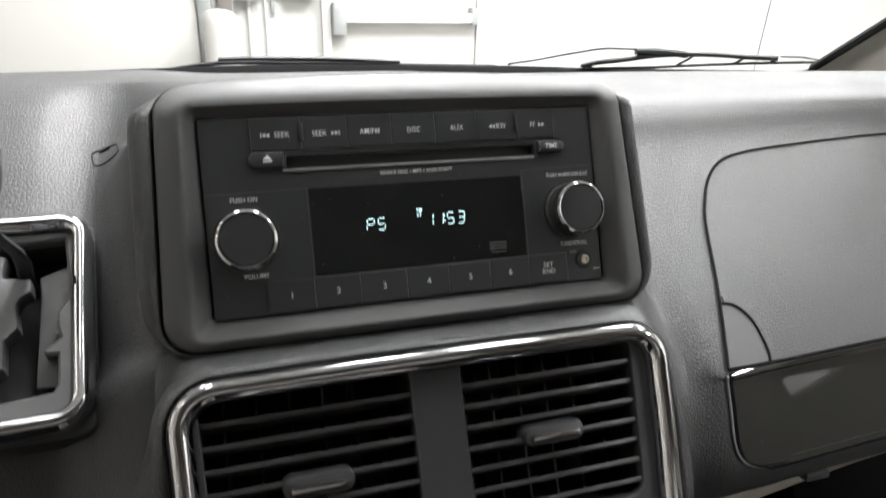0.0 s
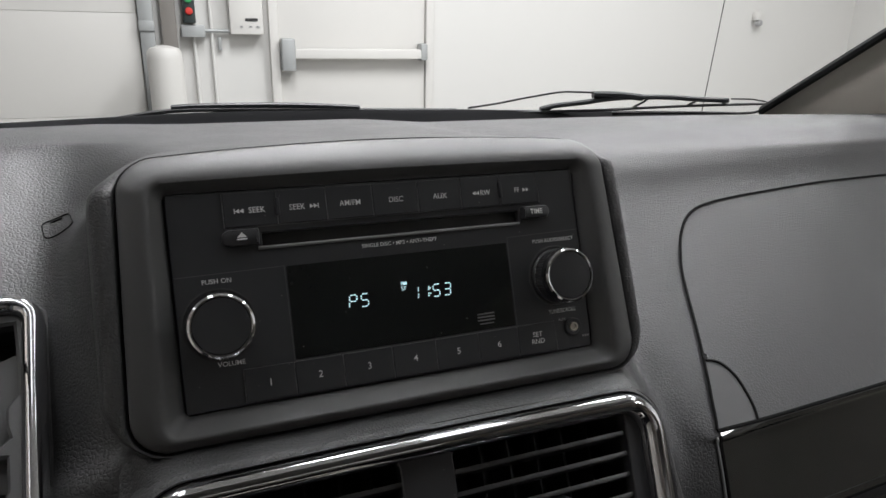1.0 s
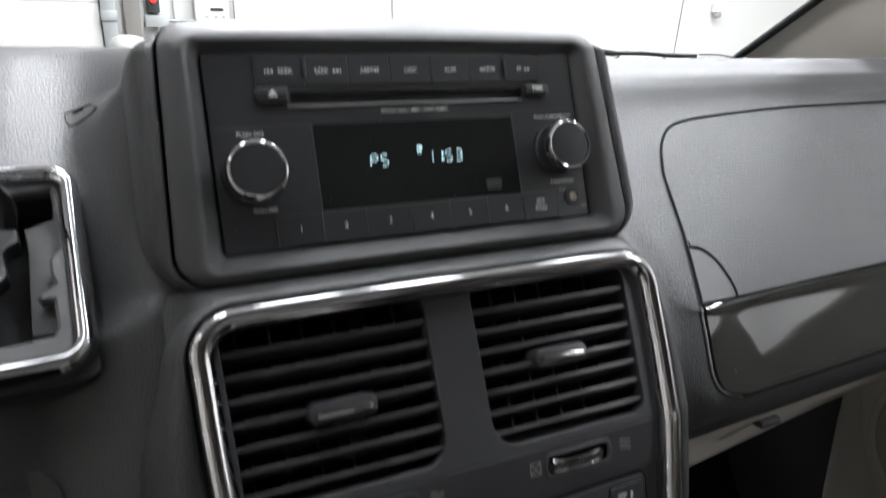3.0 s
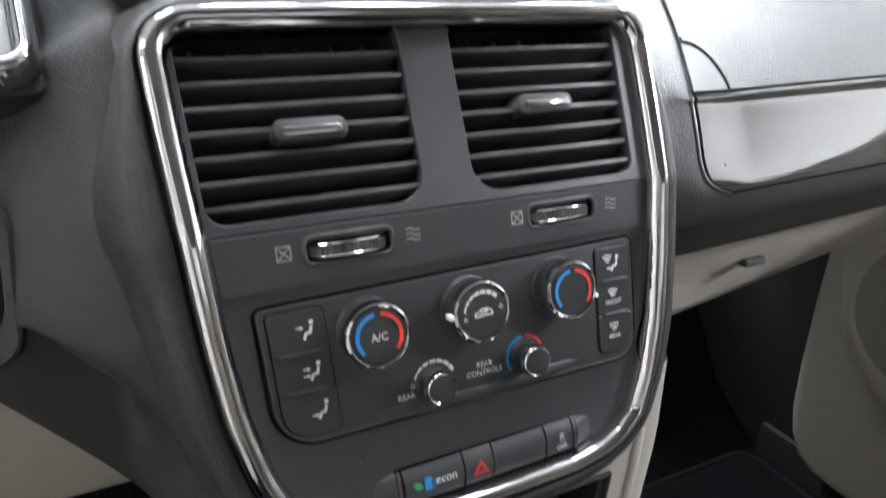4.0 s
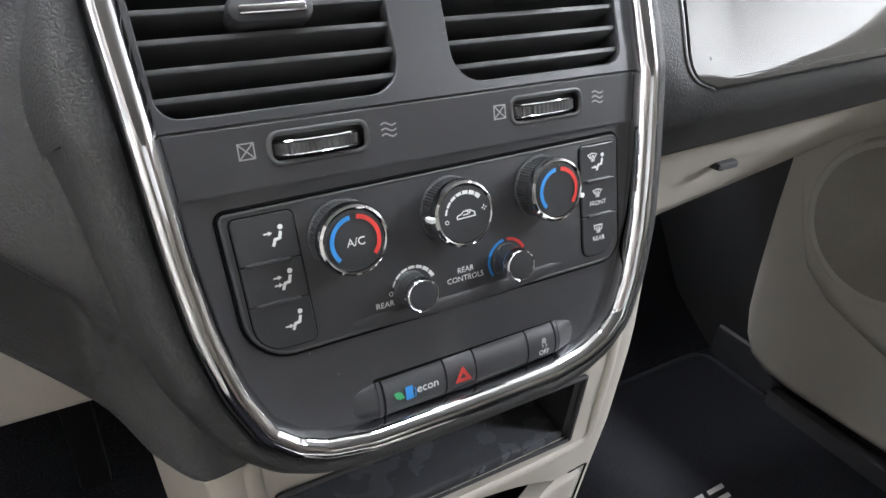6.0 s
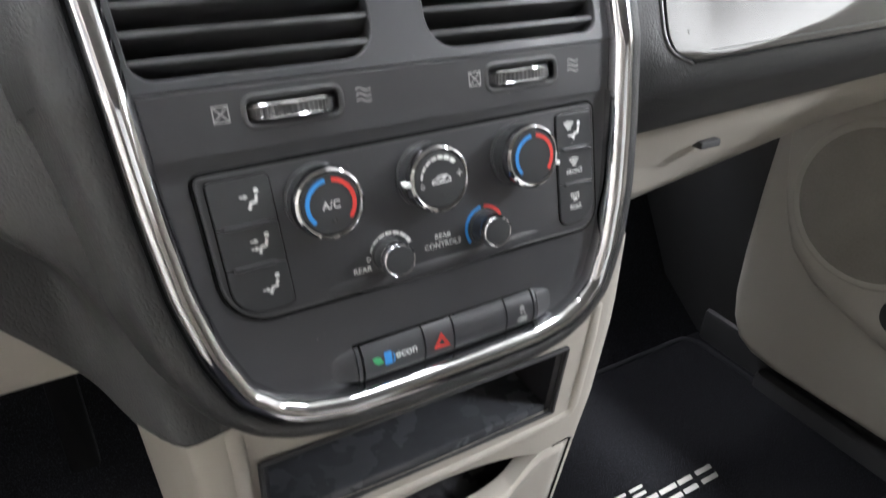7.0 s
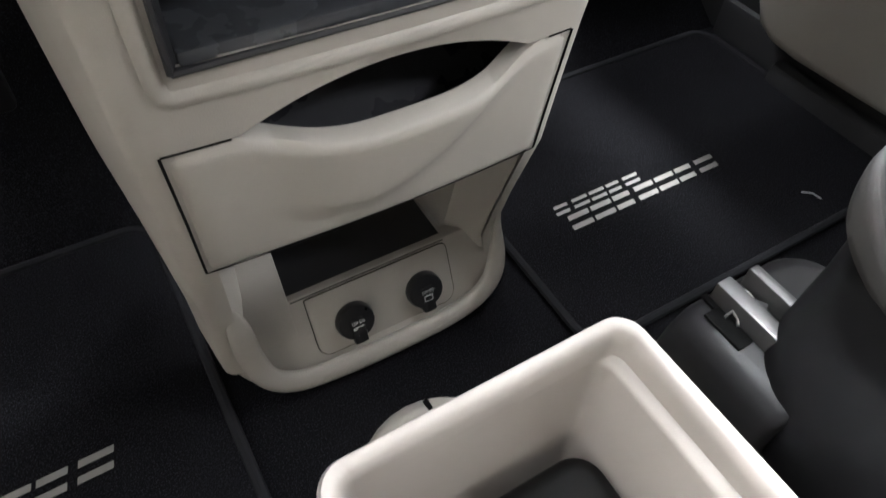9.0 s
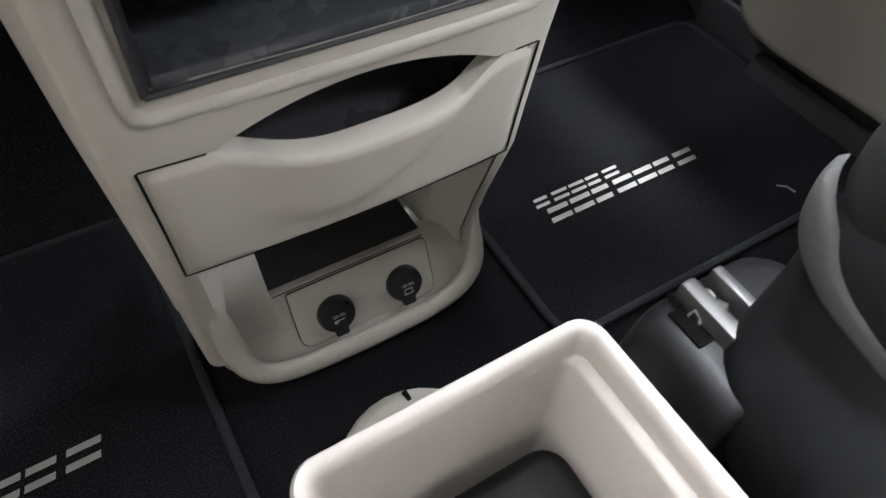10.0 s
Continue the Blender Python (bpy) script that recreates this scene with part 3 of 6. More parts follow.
def dash_normal(x, s):
    a = dash_at(x + 0.002, s) - dash_at(x - 0.002, s)
    b = dash_at(x, min(s + 0.4, 18 * SPAN - 0.01)) - dash_at(x, max(s - 0.4, 0))
    n = b.cross(a).normalized()
    return n if n.dot(Vector((0, -1, 0.6))) > 0 else -n


dashboard = root("dashboard", (0.1, 0.55, 0.6), "charcoal grained van dashboard with a raised centre stack", "dashboard")
xs = sorted({-0.75, -0.6, -0.5, -0.42, -0.36, -0.32, -0.29, -0.265, -0.245, -0.225, -0.21, -0.2, -0.19, *[round(-0.18 + 0.004 * k, 4) for k in range(91)], 0.19, 0.2, 0.215, 0.23, 0.25, 0.27, 0.3, 0.33, 0.37, 0.41, 0.46, 0.52, 0.58, 0.64, 0.70, 0.76})
rows = [k * 0.5 for k in range(2 * 18 * SPAN)] + [18 * SPAN - 0.01]
bmd = bmesh.new()
grid = [[bmd.verts.new(dash_at(x, s)) for x in xs] for s in rows]
R_INV, H_INV, V_INV = RADIO.inverted(), HVAC.inverted(), VENT.inverted()


def in_window(p):
    q = R_INV @ p
    if abs(q.x) < 0.101 and -0.087 < q.y < 0.004 and -0.03 < q.z < 0.04:
        return True
    q = H_INV @ p
    q = V_INV @ p if q.y > 0 else q
    return abs(q.z) < 0.03 and -0.117 < q.y < 0.086 and abs(q.x) < ring_half(q.y) - 0.005


def in_pocket(p):
    return (p.x < -0.170 and 0.578 < p.z < 0.628 and p.y < 0.36) or (p.x < -0.160 and 0.679 < p.z < 0.735 and p.y < 0.42)


def trim_left(s):
    k = min(1, max(0, (s - 10.2 * SPAN) / (1.25 * SPAN)))
    return 0.1735 + 0.022 * k ** 3


def under_trim(x, s):
    """Where the glossy trim panel takes the pad's place."""
    return x > trim_left(s) + 0.006 and 8.14 * SPAN < s < 11.1 * SPAN


for j in range(len(rows) - 1):
    for i in range(len(xs) - 1):
        q = (grid[j][i], grid[j][i + 1], grid[j + 1][i + 1], grid[j + 1][i])
        mid = (q[0].co + q[1].co + q[2].co + q[3].co) / 4
        if not in_window(mid) and not in_pocket(mid) and not under_trim(xs[i], rows[j]):
            bmd.faces.new(q)
bmesh.ops.delete(bmd, geom=[v for v in bmd.verts if not v.link_faces], context="VERTS")
part("pad", bmd, DASH, dashboard, "charcoal pad with a leather-like grain", smooth=75)


def hollow(k):
    """Depth of a dished panel from its upper edge (0) to its lower (1)."""
    return 1 - (1 - k / 0.34) ** 2 if k < 0.34 else 1 - ((k - 0.34) / 0.66) ** 2


def dash_patch(x_left, x_right, s0, s1, lift, n_s=28, n_x=26, skirt=0.003, dish=0.0):
    """A raised panel that follows the dashboard between two edges x_left(s), x_right(s)."""
    bm = bmesh.new()
    loops = []
    for j in range(n_s + 1):
        s = s0 + (s1 - s0) * j / n_s
        a, b = x_left(s), x_right(s)
        loops.append([(a + (b - a) * i / n_x, s) for i in range(n_x + 1)])
    vs = [[bm.verts.new(dash_at(x, s) + dash_normal(x, s) * (lift - dish * hollow((s - s0) / (s1 - s0)) * smoothstep(0.004, 0.03, x - lp[0][0]))) for x, s in lp] for lp in loops]
    for a, b in zip(vs, vs[1:]):
        for i in range(n_x):
            bm.faces.new((a[i], a[i + 1], b[i + 1], b[i]))
    rim = [e for e in bm.edges if e.is_boundary]
    ext = bmesh.ops.extrude_edge_only(bm, edges=rim)
    for v in (g for g in ext["geom"] if isinstance(g, bmesh.types.BMVert)):
        v.co -= Vector((0, -0.75, 0.65)) * skirt
    return bm


def glove_left(s):
    """The left edge of the glove-box door along the profile."""
    tab = [(5.0, 0.40), (5.02, 0.33), (5.1, 0.275), (5.3, 0.247), (5.6, 0.228), (6.0, 0.212), (6.5, 0.199), (7.0, 0.187), (7.5, 0.178), (8.0, 0.172)]
    s = s / SPAN
    for (a, x), (b, y) in zip(tab, tab[1:]):
        if a <= s <= b:
            return x + (y - x) * (s - a) / (b - a)
    return tab[-1][1]


def latch_right(s):
    k = min(1, max(0, (s - 7.0 * SPAN) / (0.98 * SPAN)))
    return glove_left(s) + 0.001 + 0.027 * math.sqrt(1 - (1 - k) ** 2)


S_TOP, S_BOT = 5.0 * SPAN, 7.98 * SPAN


def seam_strip(pts, parent, wide=0.0008):
    """A thin dark gap laid along places (x, s) of the dashboard."""
    loc = [dash_at(x, s) + dash_normal(x, s) * 0.0012 for x, s in pts]
    sec = [(wide * math.cos(a), 0.0007 * math.sin(a)) for a in (0, 1.05, 2.1, 3.14, 4.2, 5.25)]
    return part("gap", sweep(loc, sec, [dash_normal(x, s) for x, s in pts], closed=False), GAP, parent, "dark gap round the glove-box door")


left_edge = [(glove_left(S_BOT + (S_TOP - S_BOT) * k / 60), S_BOT + (S_TOP - S_BOT) * k / 60) for k in range(61)]
for _ in range(4):
    left_edge[1:-1] = [((a[0] + b[0] + c[0]) / 3, b[1]) for a, b, c in zip(left_edge, left_edge[1:], left_edge[2:])]
seam_strip(left_edge + [(0.44 + 0.03 * k, S_TOP) for k in range(10)], dashboard, 0.0010)
seam_strip([(glove_left(S_BOT) + 0.0188 * k, S_BOT + 0.15) for k in range(31)], dashboard, 0.0011)
seam_strip([(latch_right(7.0 * SPAN + 0.98 * SPAN * (k / 24) ** 2) + 0.0008, 7.0 * SPAN + 0.98 * SPAN * (k / 24) ** 2) for k in range(25)], dashboard)
glove = part("glove_box_door", dash_patch(lambda s: glove_left(s) if s < 6.93 * SPAN else latch_right(s) + 0.0022, lambda s: 0.735, S_TOP, S_BOT, 0.0008, 60), DASH, dashboard, "charcoal grained upper glove-box door, closed")


part("latch_cover", dash_patch(lambda s: glove_left(s), latch_right, 7.0 * SPAN, S_BOT, 0.0008, 30, 8), DASH_SMOOTH, dashboard, "small smooth corner cover")


part("trim_panel", dash_patch(trim_left, lambda s: 0.74, 8.08 * SPAN, 11.45 * SPAN, 0.0010, 40, 40, dish=0.0045), GLOSS, dashboard, "glossy piano-black trim panel", smooth=35)
edge_run = [(trim_left(q * 0.1 * SPAN) - 0.0012, q * 0.1 * SPAN) for q in range(82, 115)] + [(0.1945 + 0.02 * k, 11.56 * SPAN) for k in range(27)]
# Dark joint, then a pale strip that paints the edge highlight below it.
for grow, rise, mt, words in ((0.0, 0.0008, GAP, "dark gap under the trim panel"), (0.0018, 0.0006, PALE_EDGE, "pale lip along the trim panel")):
    run = [(x - grow * (1 if k < 33 else 0), q + (grow * 55 if k >= 33 else 0)) for k, (x, q) in enumerate(edge_run)]
    part("trim_highlight" if grow else "gap", sweep([dash_at(x, q) + dash_normal(x, q) * rise for x, q in run], [(0.0009 * math.cos(a), 0.0007 * math.sin(a)) for a in (0, 1.05, 2.1, 3.14, 4.2, 5.25)], [dash_normal(x, q) for x, q in run], closed=False), mt, dashboard, words)

# beige lower dash on both sides
low = root("lower_dash", (0.45, 0.4, 0.5), "beige lower dash panel with the closed lower glove box", "dash panel")
bml = bmesh.new()
sec = [(0.334, 0.545), (0.342, 0.529), (0.353, 0.512), (0.366, 0.497), (0.372, 0.485), (0.379, 0.470), (0.387, 0.455), (0.397, 0.440), (0.41, 0.436), (0.50, 0.49), (0.50, 0.54)]
rings(bml, [[Vector((x, y + 0.026 + 0.04 * max(0, x - 0.3), z - 0.0165 + 0.1 * (x - 0.28) * smoothstep(0.50, 0.44, z))) for y, z in sec] for x in (0.135, 0.2, 0.3, 0.45, 0.6, 0.74)])
part("panel", bml, BEIGE, low, smooth=50)
# Protruding dark block; its colour replaces the shade of a finger recess.
part("pull", box(0.328, 0.374, 0.4905, 0.352, 0.396, 0.4965, 0.0025), DARK, low, "solid dark block standing for the glove box's shaded finger notch")
lowl = root("lower_dash", (-0.4, 0.4, 0.5), "beige lower dash panel beneath the steering side", "dash panel")
bml = bmesh.new()
sec = [(0.324, 0.565), (0.334, 0.505), (0.344, 0.470), (0.350, 0.463), (0.365, 0.459), (0.46, 0.47), (0.46, 0.565)]
rings(bml, [[Vector((x, y, z)) for y, z in sec] for x in (-0.74, -0.5, -0.3, -0.2, -0.126)])
part("panel", bml, BEIGE, lowl, smooth=50)

# ---- radio ----
radio = root("car_radio", (0, 0.36, 0.70), "black car radio with two chrome-ringed knobs and a lit display", "car radio")


def arch(pts, rise=0.0035):
    return [(u, v + (rise * max(0, 1 - (u / 0.108) ** 2) if v > 0 else 0)) for u, v in pts]


def bez(hw0, hw1, v0, v1, r, n=8, extra=10):
    """Bezel outline, wider below than above, with a subdivided upper and lower edge."""
    pts = rrect(-hw0, v0, hw0, v1, r, n)
    out = []
    for i, (u, v) in enumerate(pts):
        k = (v - v0) / (v1 - v0)
        out.append((u * (1 + (hw1 / hw0 - 1) * k), v))
        q = pts[(i + 1) % len(pts)]
        if abs(q[0] - u) > 0.05:
            for e in range(1, extra):
                t = e / extra
                vv = v + (q[1] - v) * t
                out.append(((u + (q[0] - u) * t) * (1 + (hw1 / hw0 - 1) * ((vv - v0) / (v1 - v0))), vv))
    return out


def lean_back(v):
    """How far the radio's frame stands forward at its foot and rolls back over its top."""
    return 0.0035 * max(0, -v) / 0.09 - 0.013 * (min(0.0216, max(0, v)) / 0.0216) ** 1.7


bmz = bmesh.new()
loops = []
for hw0, hw1, v0, v1, r, w in ((0.1122, 0.1085, -0.0972, 0.0158, 0.014, -0.03), (0.1122, 0.1085, -0.0972, 0.0158, 0.014, 0.0016), (0.1119, 0.1082, -0.0969, 0.0155, 0.0137, 0.0024), (0.1108, 0.1072, -0.0961, 0.0145, 0.0128, 0.0031),
                               (0.1090, 0.1057, -0.0953, 0.0130, 0.0116, 0.0036), (0.1070, 0.1040, -0.0946, 0.0112, 0.0105, 0.0041), (0.1045, 0.1020, -0.0938, 0.0089, 0.009, 0.0045), (0.1020, 0.0998, -0.0931, 0.0062, 0.007, 0.0046), (0.0998, 0.0982, -0.0923, 0.0047, 0.0055, 0.0040),
                               (0.0985, 0.0972, -0.0912, 0.0038, 0.005, 0.0024), (0.0950, 0.0945, -0.0878, 0.0022, 0.004, -0.0004), (0.0928, 0.0928, -0.0859, 0.0012, 0.0025, -0.0012), (0.0926, 0.0926, -0.0857, 0.0011, 0.0020, -0.006)):
    back = max(0.0, v1 - 0.0013) / 0.0145
    loops.append([RADIO @ Vector((u, v, w + lean_back(v) if w > -0.001 else w)) for u, v in arch(bez(hw0, hw1, v0, v1, r), 0.0058 * back)])
rings(bmz, loops, first=False, last=False)
bezel = part("radio_bezel", bmz, DASH_SMOOTH, dashboard, "smooth charcoal frame round the radio", smooth=50)
sur = []
for d, w in ((-0.0004, 0.006), (-0.0001, 0.0090), (0.0010, 0.0101), (0.004, 0.0108), (0.007, 0.0100), (0.0095, 0.0064), (0.0118, -0.001), (0.014, -0.015), (0.017, -0.04), (0.022, -0.075)):
    lp = arch(bez(0.1133 + d * 0.8, 0.1096 + d * 0.9, -0.0981 - d * 0.2, 0.0169 + d * 0.60, 0.0150 + d), 0.0058)
    sur.append([RADIO @ Vector((u, v, (w + (min(w, 0.0075 - 2.2 * max(0.0, d)) - w) * smoothstep(0.002, 0.017, v)) - 0.0086 + lean_back(v))) for u, v in lp])
bms = bmesh.new()
rings(bms, sur, first=False, last=False)
part("radio_surround", bms, DASH, dashboard, "grained charcoal hood round the radio", smooth=70)
groove = [RADIO @ Vector((u, v, -0.0040 + lean_back(v))) for u, v in arch(bez(0.1128, 0.1091, -0.0977, 0.0164, 0.0145), 0.0058)]
part("groove", sweep(groove, [(0.0010 * math.cos(a), 0.0022 * math.sin(a)) for a in (0.8, 2.36, 3.93, 5.5)], [RADIO.to_3x3() @ Vector((0, 0, 1))] * len(groove)), GAP, dashboard, "dark shadow gap")

# Dark backing added to stop light leaking round the faceplate.
part("radio_backing", box(-0.11, -0.10, -0.10, 0.11, 0.01, -0.032, 0.004, RADIO), DARK, radio)

slot = rrect(-0.0567, -0.0228, 0.0613, -0.0172, 0.0008, 2)
part("faceplate", plate(rrect(-0.0922, -0.0856, 0.0922, 0.0006, 0.0012, 3), [slot], -0.03, 0.0, RADIO, 0.0004), FACE, radio, smooth=0)
part("slot_lining", slab(rrect(-0.058, -0.024, 0.0625, -0.016, 0.0005, 2), -0.012, -0.004, RADIO), DARK, radio)
part("slot_lip", slab(rrect(-0.0585, -0.0240, 0.0610, -0.0226, 0.0004, 2), -0.001, 0.0009, RADIO, 0.0005), PALE_EDGE, radio, "pale edge of the disc slot")
part("display", slab(rrect(-0.0484, -0.0703, 0.0528, -0.0318, 0.0006, 2), -0.002, 0.0004, RADIO, 0.0002), SCREEN, radio, "glossy black display window", smooth=0)

TOP_U = [-0.0709, -0.0494, -0.0289, -0.0087, 0.0121, 0.0327, 0.0524, 0.0724]
TOP_T = ["SEEK", "SEEK", "AM/FM", "DISC", "AUX", "RW", "FF"]
for k in range(7):
    b = part("button", slab(rrect(TOP_U[k] + 0.00018, -0.0142, TOP_U[k + 1] - 0.00018, -0.0003, 0.0004, 2), -0.002, 0.0008, RADIO, 0.0003), FACE, radio, smooth=0)
    cu = (TOP_U[k] + TOP_U[k + 1]) / 2
    shift = {0: 0.0025, 1: -0.0022, 5: 0.0022, 6: -0.0012}.get(k, 0)
    lettering(TOP_T[k], 0.0034, RADIO @ Matrix.Translation((cu + shift, -0.0078, 0.0008)), PRINT, b, wide=0.92)
    if shift:
        bmi = bmesh.new()
        s = -1 if k in (0, 5) else 1
        x0 = cu + shift + s * (0.0052 if k < 2 else 0.0030)
        for e in (0, 1):
            xx = x0 + s * 0.0017 * e
            patch(bmi, [(xx, -0.0068), (xx, -0.0088), (xx + s * 0.0017, -0.0078)] if s > 0 else [(xx, -0.0088), (xx, -0.0068), (xx - 0.0017, -0.0078)], RADIO, 0.0011)
        if k < 2:
            xx = x0 + s * 0.0036
            patch(bmi, [(xx - 0.0002, -0.0088), (xx + 0.0002, -0.0088), (xx + 0.0002, -0.0068), (xx - 0.0002, -0.0068)], RADIO, 0.0011)
        part("arrow_mark", bmi, PRINT, b, smooth=0)
for u in (-0.0494, 0.0524):
    part("ridge", slab(rrect(u - 0.0009, -0.0108, u + 0.0009, -0.0032, 0.0008, 4), 0.0, 0.0022, RADIO, 0.0006), FACE, radio, "raised divider between two buttons")
LOW_U = [-0.0695, -0.0493, -0.0290, -0.0075, 0.0126, 0.0331, 0.0530, 0.0731]
for k in range(7):
    b = part("button", slab(rrect(LOW_U[k] + 0.00018, -0.0846, LOW_U[k + 1] - 0.00018, -0.0712, 0.0004, 2), -0.002, 0.0008, RADIO, 0.0003), FACE, radio, smooth=0)
    cu = (LOW_U[k] + LOW_U[k + 1]) / 2
    if k < 6:
        lettering(str(k + 1), 0.0040, RADIO @ Matrix.Translation((cu, -0.0778, 0.0008)), PRINT, b)
    else:
        lettering("SET", 0.0033, RADIO @ Matrix.Translation((cu, -0.0762, 0.0008)), PRINT, b)
        lettering("RND", 0.0033, RADIO @ Matrix.Translation((cu, -0.0794, 0.0008)), PRINT, b)
# Pale ribs and lines colour in the highlights along button and faceplate edges.
for u in TOP_U:
    part("seam_highlight", slab(rrect(u - 0.00012, -0.0143, u + 0.00012, -0.0002, 0.0001, 1), -0.001, 0.0009, RADIO, 0.00005, 1), LINE_GREY, radio, smooth=0)
for u in LOW_U:
    part("seam_highlight", slab(rrect(u - 0.00012, -0.0847, u + 0.00012, -0.0711, 0.0001, 1), -0.001, 0.0009, RADIO, 0.00005, 1), LINE_GREY, radio, smooth=0)
for a, b in (((-0.0915, -0.0322), (-0.049, -0.0316)), ((-0.0492, -0.0316), (-0.0490, -0.0708)), ((0.0534, -0.0295), (0.0534, -0.0708)), ((0.0534, -0.0295), (0.0915, -0.0288)), ((-0.0705, -0.0147), (0.0722, -0.0141)), ((-0.0492, -0.0709), (0.0731, -0.0709))):
    part("seam", ribbon(bmesh.new(), [a, b], 0.00030, RADIO, 0.0005), LINE_GREY, radio, smooth=0)
ej = part("eject_button", slab(rrect(-0.0726, -0.0219, -0.0578, -0.0152, (0.0032, 0.0008, 0.0008, 0.0032), 5), -0.001, 0.0032, RADIO, 0.0012), FACE, radio)
bmi = patch(bmesh.new(), [(-0.0667, -0.0186), (-0.0627, -0.0186), (-0.0647, -0.0166)], RADIO, 0.0035)
patch(bmi, [(-0.0667, -0.0196), (-0.0627, -0.0196), (-0.0627, -0.0190), (-0.0667, -0.0190)], RADIO, 0.0035)
part("eject_mark", bmi, PRINT, ej, smooth=0)
tb = part("time_button", slab(rrect(0.0622, -0.0217, 0.0765, -0.0158, (0.0008, 0.0028, 0.0028, 0.0008), 5), -0.001, 0.0030, RADIO, 0.0012), FACE, radio)
lettering("TIME", 0.0034, RADIO @ Matrix.Translation((0.069, -0.0187, 0.0031)), PRINT, tb, wide=0.9)
for words, u, v, size, mt, wide in (("SINGLE DISC \u2022 MP3 \u2022 ANTI-THEFT", 0.0015, -0.0268, 0.0024, PRINT, 0.97), ("PUSH ON", -0.0760, -0.0350, 0.0027, PRINT, 1.0), ("VOLUME", -0.0735, -0.0680, 0.0027, PRINT, 1.0),
                                     ("PUSH AUDIO/SELECT", 0.0775, -0.0328, 0.0025, PRINT, 0.95), ("TUNE/SCROLL", 0.0780, -0.0668, 0.0027, PRINT, 0.85), ("AUX", 0.0772, -0.0710, 0.0019, PRINT_DIM, 1.0)):
    lettering(words, size, RADIO @ Matrix.Translation((u, v, 0.0002)), mt, radio, wide=wide)


def knob(parent, m, r, h, name, flutes=56, cap=None, ring=True):
    """A fluted rotary knob with a chrome ring and a black cap."""
    k = part(name, lathe([(r + 0.0004, 0), (r + 0.0004, 0.001), (r, 0.0016), (r, h * 0.62), (r * 0.99, h * 0.70)], m, flutes * 2, tooth=r * 0.035, tooth_rows=(2, 3)), FACE, parent, smooth=25)
    part("ring", lathe([(r * 1.0, h * 0.66), (r * 1.045, h * 0.70), (r * 1.045, h * 0.80), (r * 1.0, h * 0.95), (r * 0.93, h * 1.0), (r * 0.885, h * 0.985), (r * 0.86, h * 0.93), (r * 0.86, h * 0.8)], m, 64), CHROME, k, "chrome ring")
    part("cap", lathe([(r * 0.865, h * 0.85), (r * 0.862, h * 0.965), (r * 0.84, h * 0.985), (r * 0.5, h * 1.0), (r * 0.05, h * 1.005)], m, 64), cap or FACE, k, "satin black cap")
    return k


for u, v, nm in ((-0.0763, -0.0522, "volume_knob"), (0.0772, -0.0500, "tune_knob")):
    part("knob_well", lathe([(0.0146, -0.002), (0.0146, 0.0002), (0.0140, 0.0004), (0.0135, 0.0001)], RADIO @ Matrix.Translation((u, v, 0)), 40), DARK, radio)
    knob(radio, RADIO @ Matrix.Translation((u, v, 0)), 0.0124, 0.0132, nm)
jm = RADIO @ Matrix.Translation((0.0828, -0.0752, 0))
jack = part("aux_jack", lathe([(0.0044, -0.001), (0.0044, 0.0008), (0.0038, 0.0012), (0.0024, 0.0010), (0.0022, 0.0002), (0.0005, 0.0001)], jm, 28), RUBBER, radio)
part("jack_ring", lathe([(0.0022, 0.0003), (0.0022, 0.0014), (0.0017, 0.0016), (0.0013, 0.0014), (0.0013, 0.0004)], jm, 24), surface("steel_contact", (0.6, 0.56, 0.48), 0.3, metal=1.0), jack, "brass contact ring")
bmi = bmesh.new()
for e in range(3):
    ribbon(bmi, [(0.0873 + 0.0013 * e, -0.0802), (0.0882 + 0.0013 * e, -0.0802)], 0.0010, RADIO, 0.0004)
part("model_mark", bmi, PRINT_DIM, radio, smooth=0)
# disc symbol on the display: plain bars
bmi = bmesh.new()
for u0, v0, u1, v1 in ((0.0338, -0.0662, 0.0424, -0.0655), (0.0338, -0.0648, 0.0424, -0.0641), (0.0338, -0.0634, 0.0424, -0.0627), (0.0345, -0.0677, 0.0418, -0.0672)):
    patch(bmi, [(u0, v0), (u1, v0), (u1, v1), (u0, v1)], RADIO, 0.0007)
part("disc_symbol", bmi, LINE_GREY, radio, smooth=0)
# lit characters, drawn in segments
SEG = {"a": ((0, 2), (1, 2)), "b": ((1, 2), (1, 1)), "c": ((1, 1), (1, 0)), "d": ((0, 0), (1, 0)), "e": ((0, 0), (0, 1)), "f": ((0, 1), (0, 2)), "g": ((0, 1), (1, 1))}
CHARS = {"P": "abefg", "5": "afgcd", "1": "bc", "3": "abgcd"}


def digits(text, u, v, w, h, pitch):
    bm = bmesh.new()
    for i, ch in enumerate(text):
        for sname in CHARS.get(ch, ""):
            (x0, y0), (x1, y1) = SEG[sname]
            p, q = Vector((u + i * pitch + x0 * w + 0.08 * y0 * w, v + y0 * h / 2)), Vector((u + i * pitch + x1 * w + 0.08 * y1 * w, v + y1 * h / 2))
            d = (q - p).normalized() * 0.00045
            mid = (p + q) / 2
            for a, b in ((p + d, mid - d * 0.3), (mid + d * 0.3, q - d)):
                ribbon(bm, [a, b], 0.00050, RADIO, 0.0008)
    return bm


part("lit_character", digits("P5", -0.0241, -0.0524, 0.0032, 0.0053, 0.0051), GLOWTEXT, radio, "pale cyan lit characters", smooth=0)
part("lit_character", digits("1", 0.0037, -0.0524, 0.0032, 0.0056, 0.0051), GLOWTEXT, radio, smooth=0)
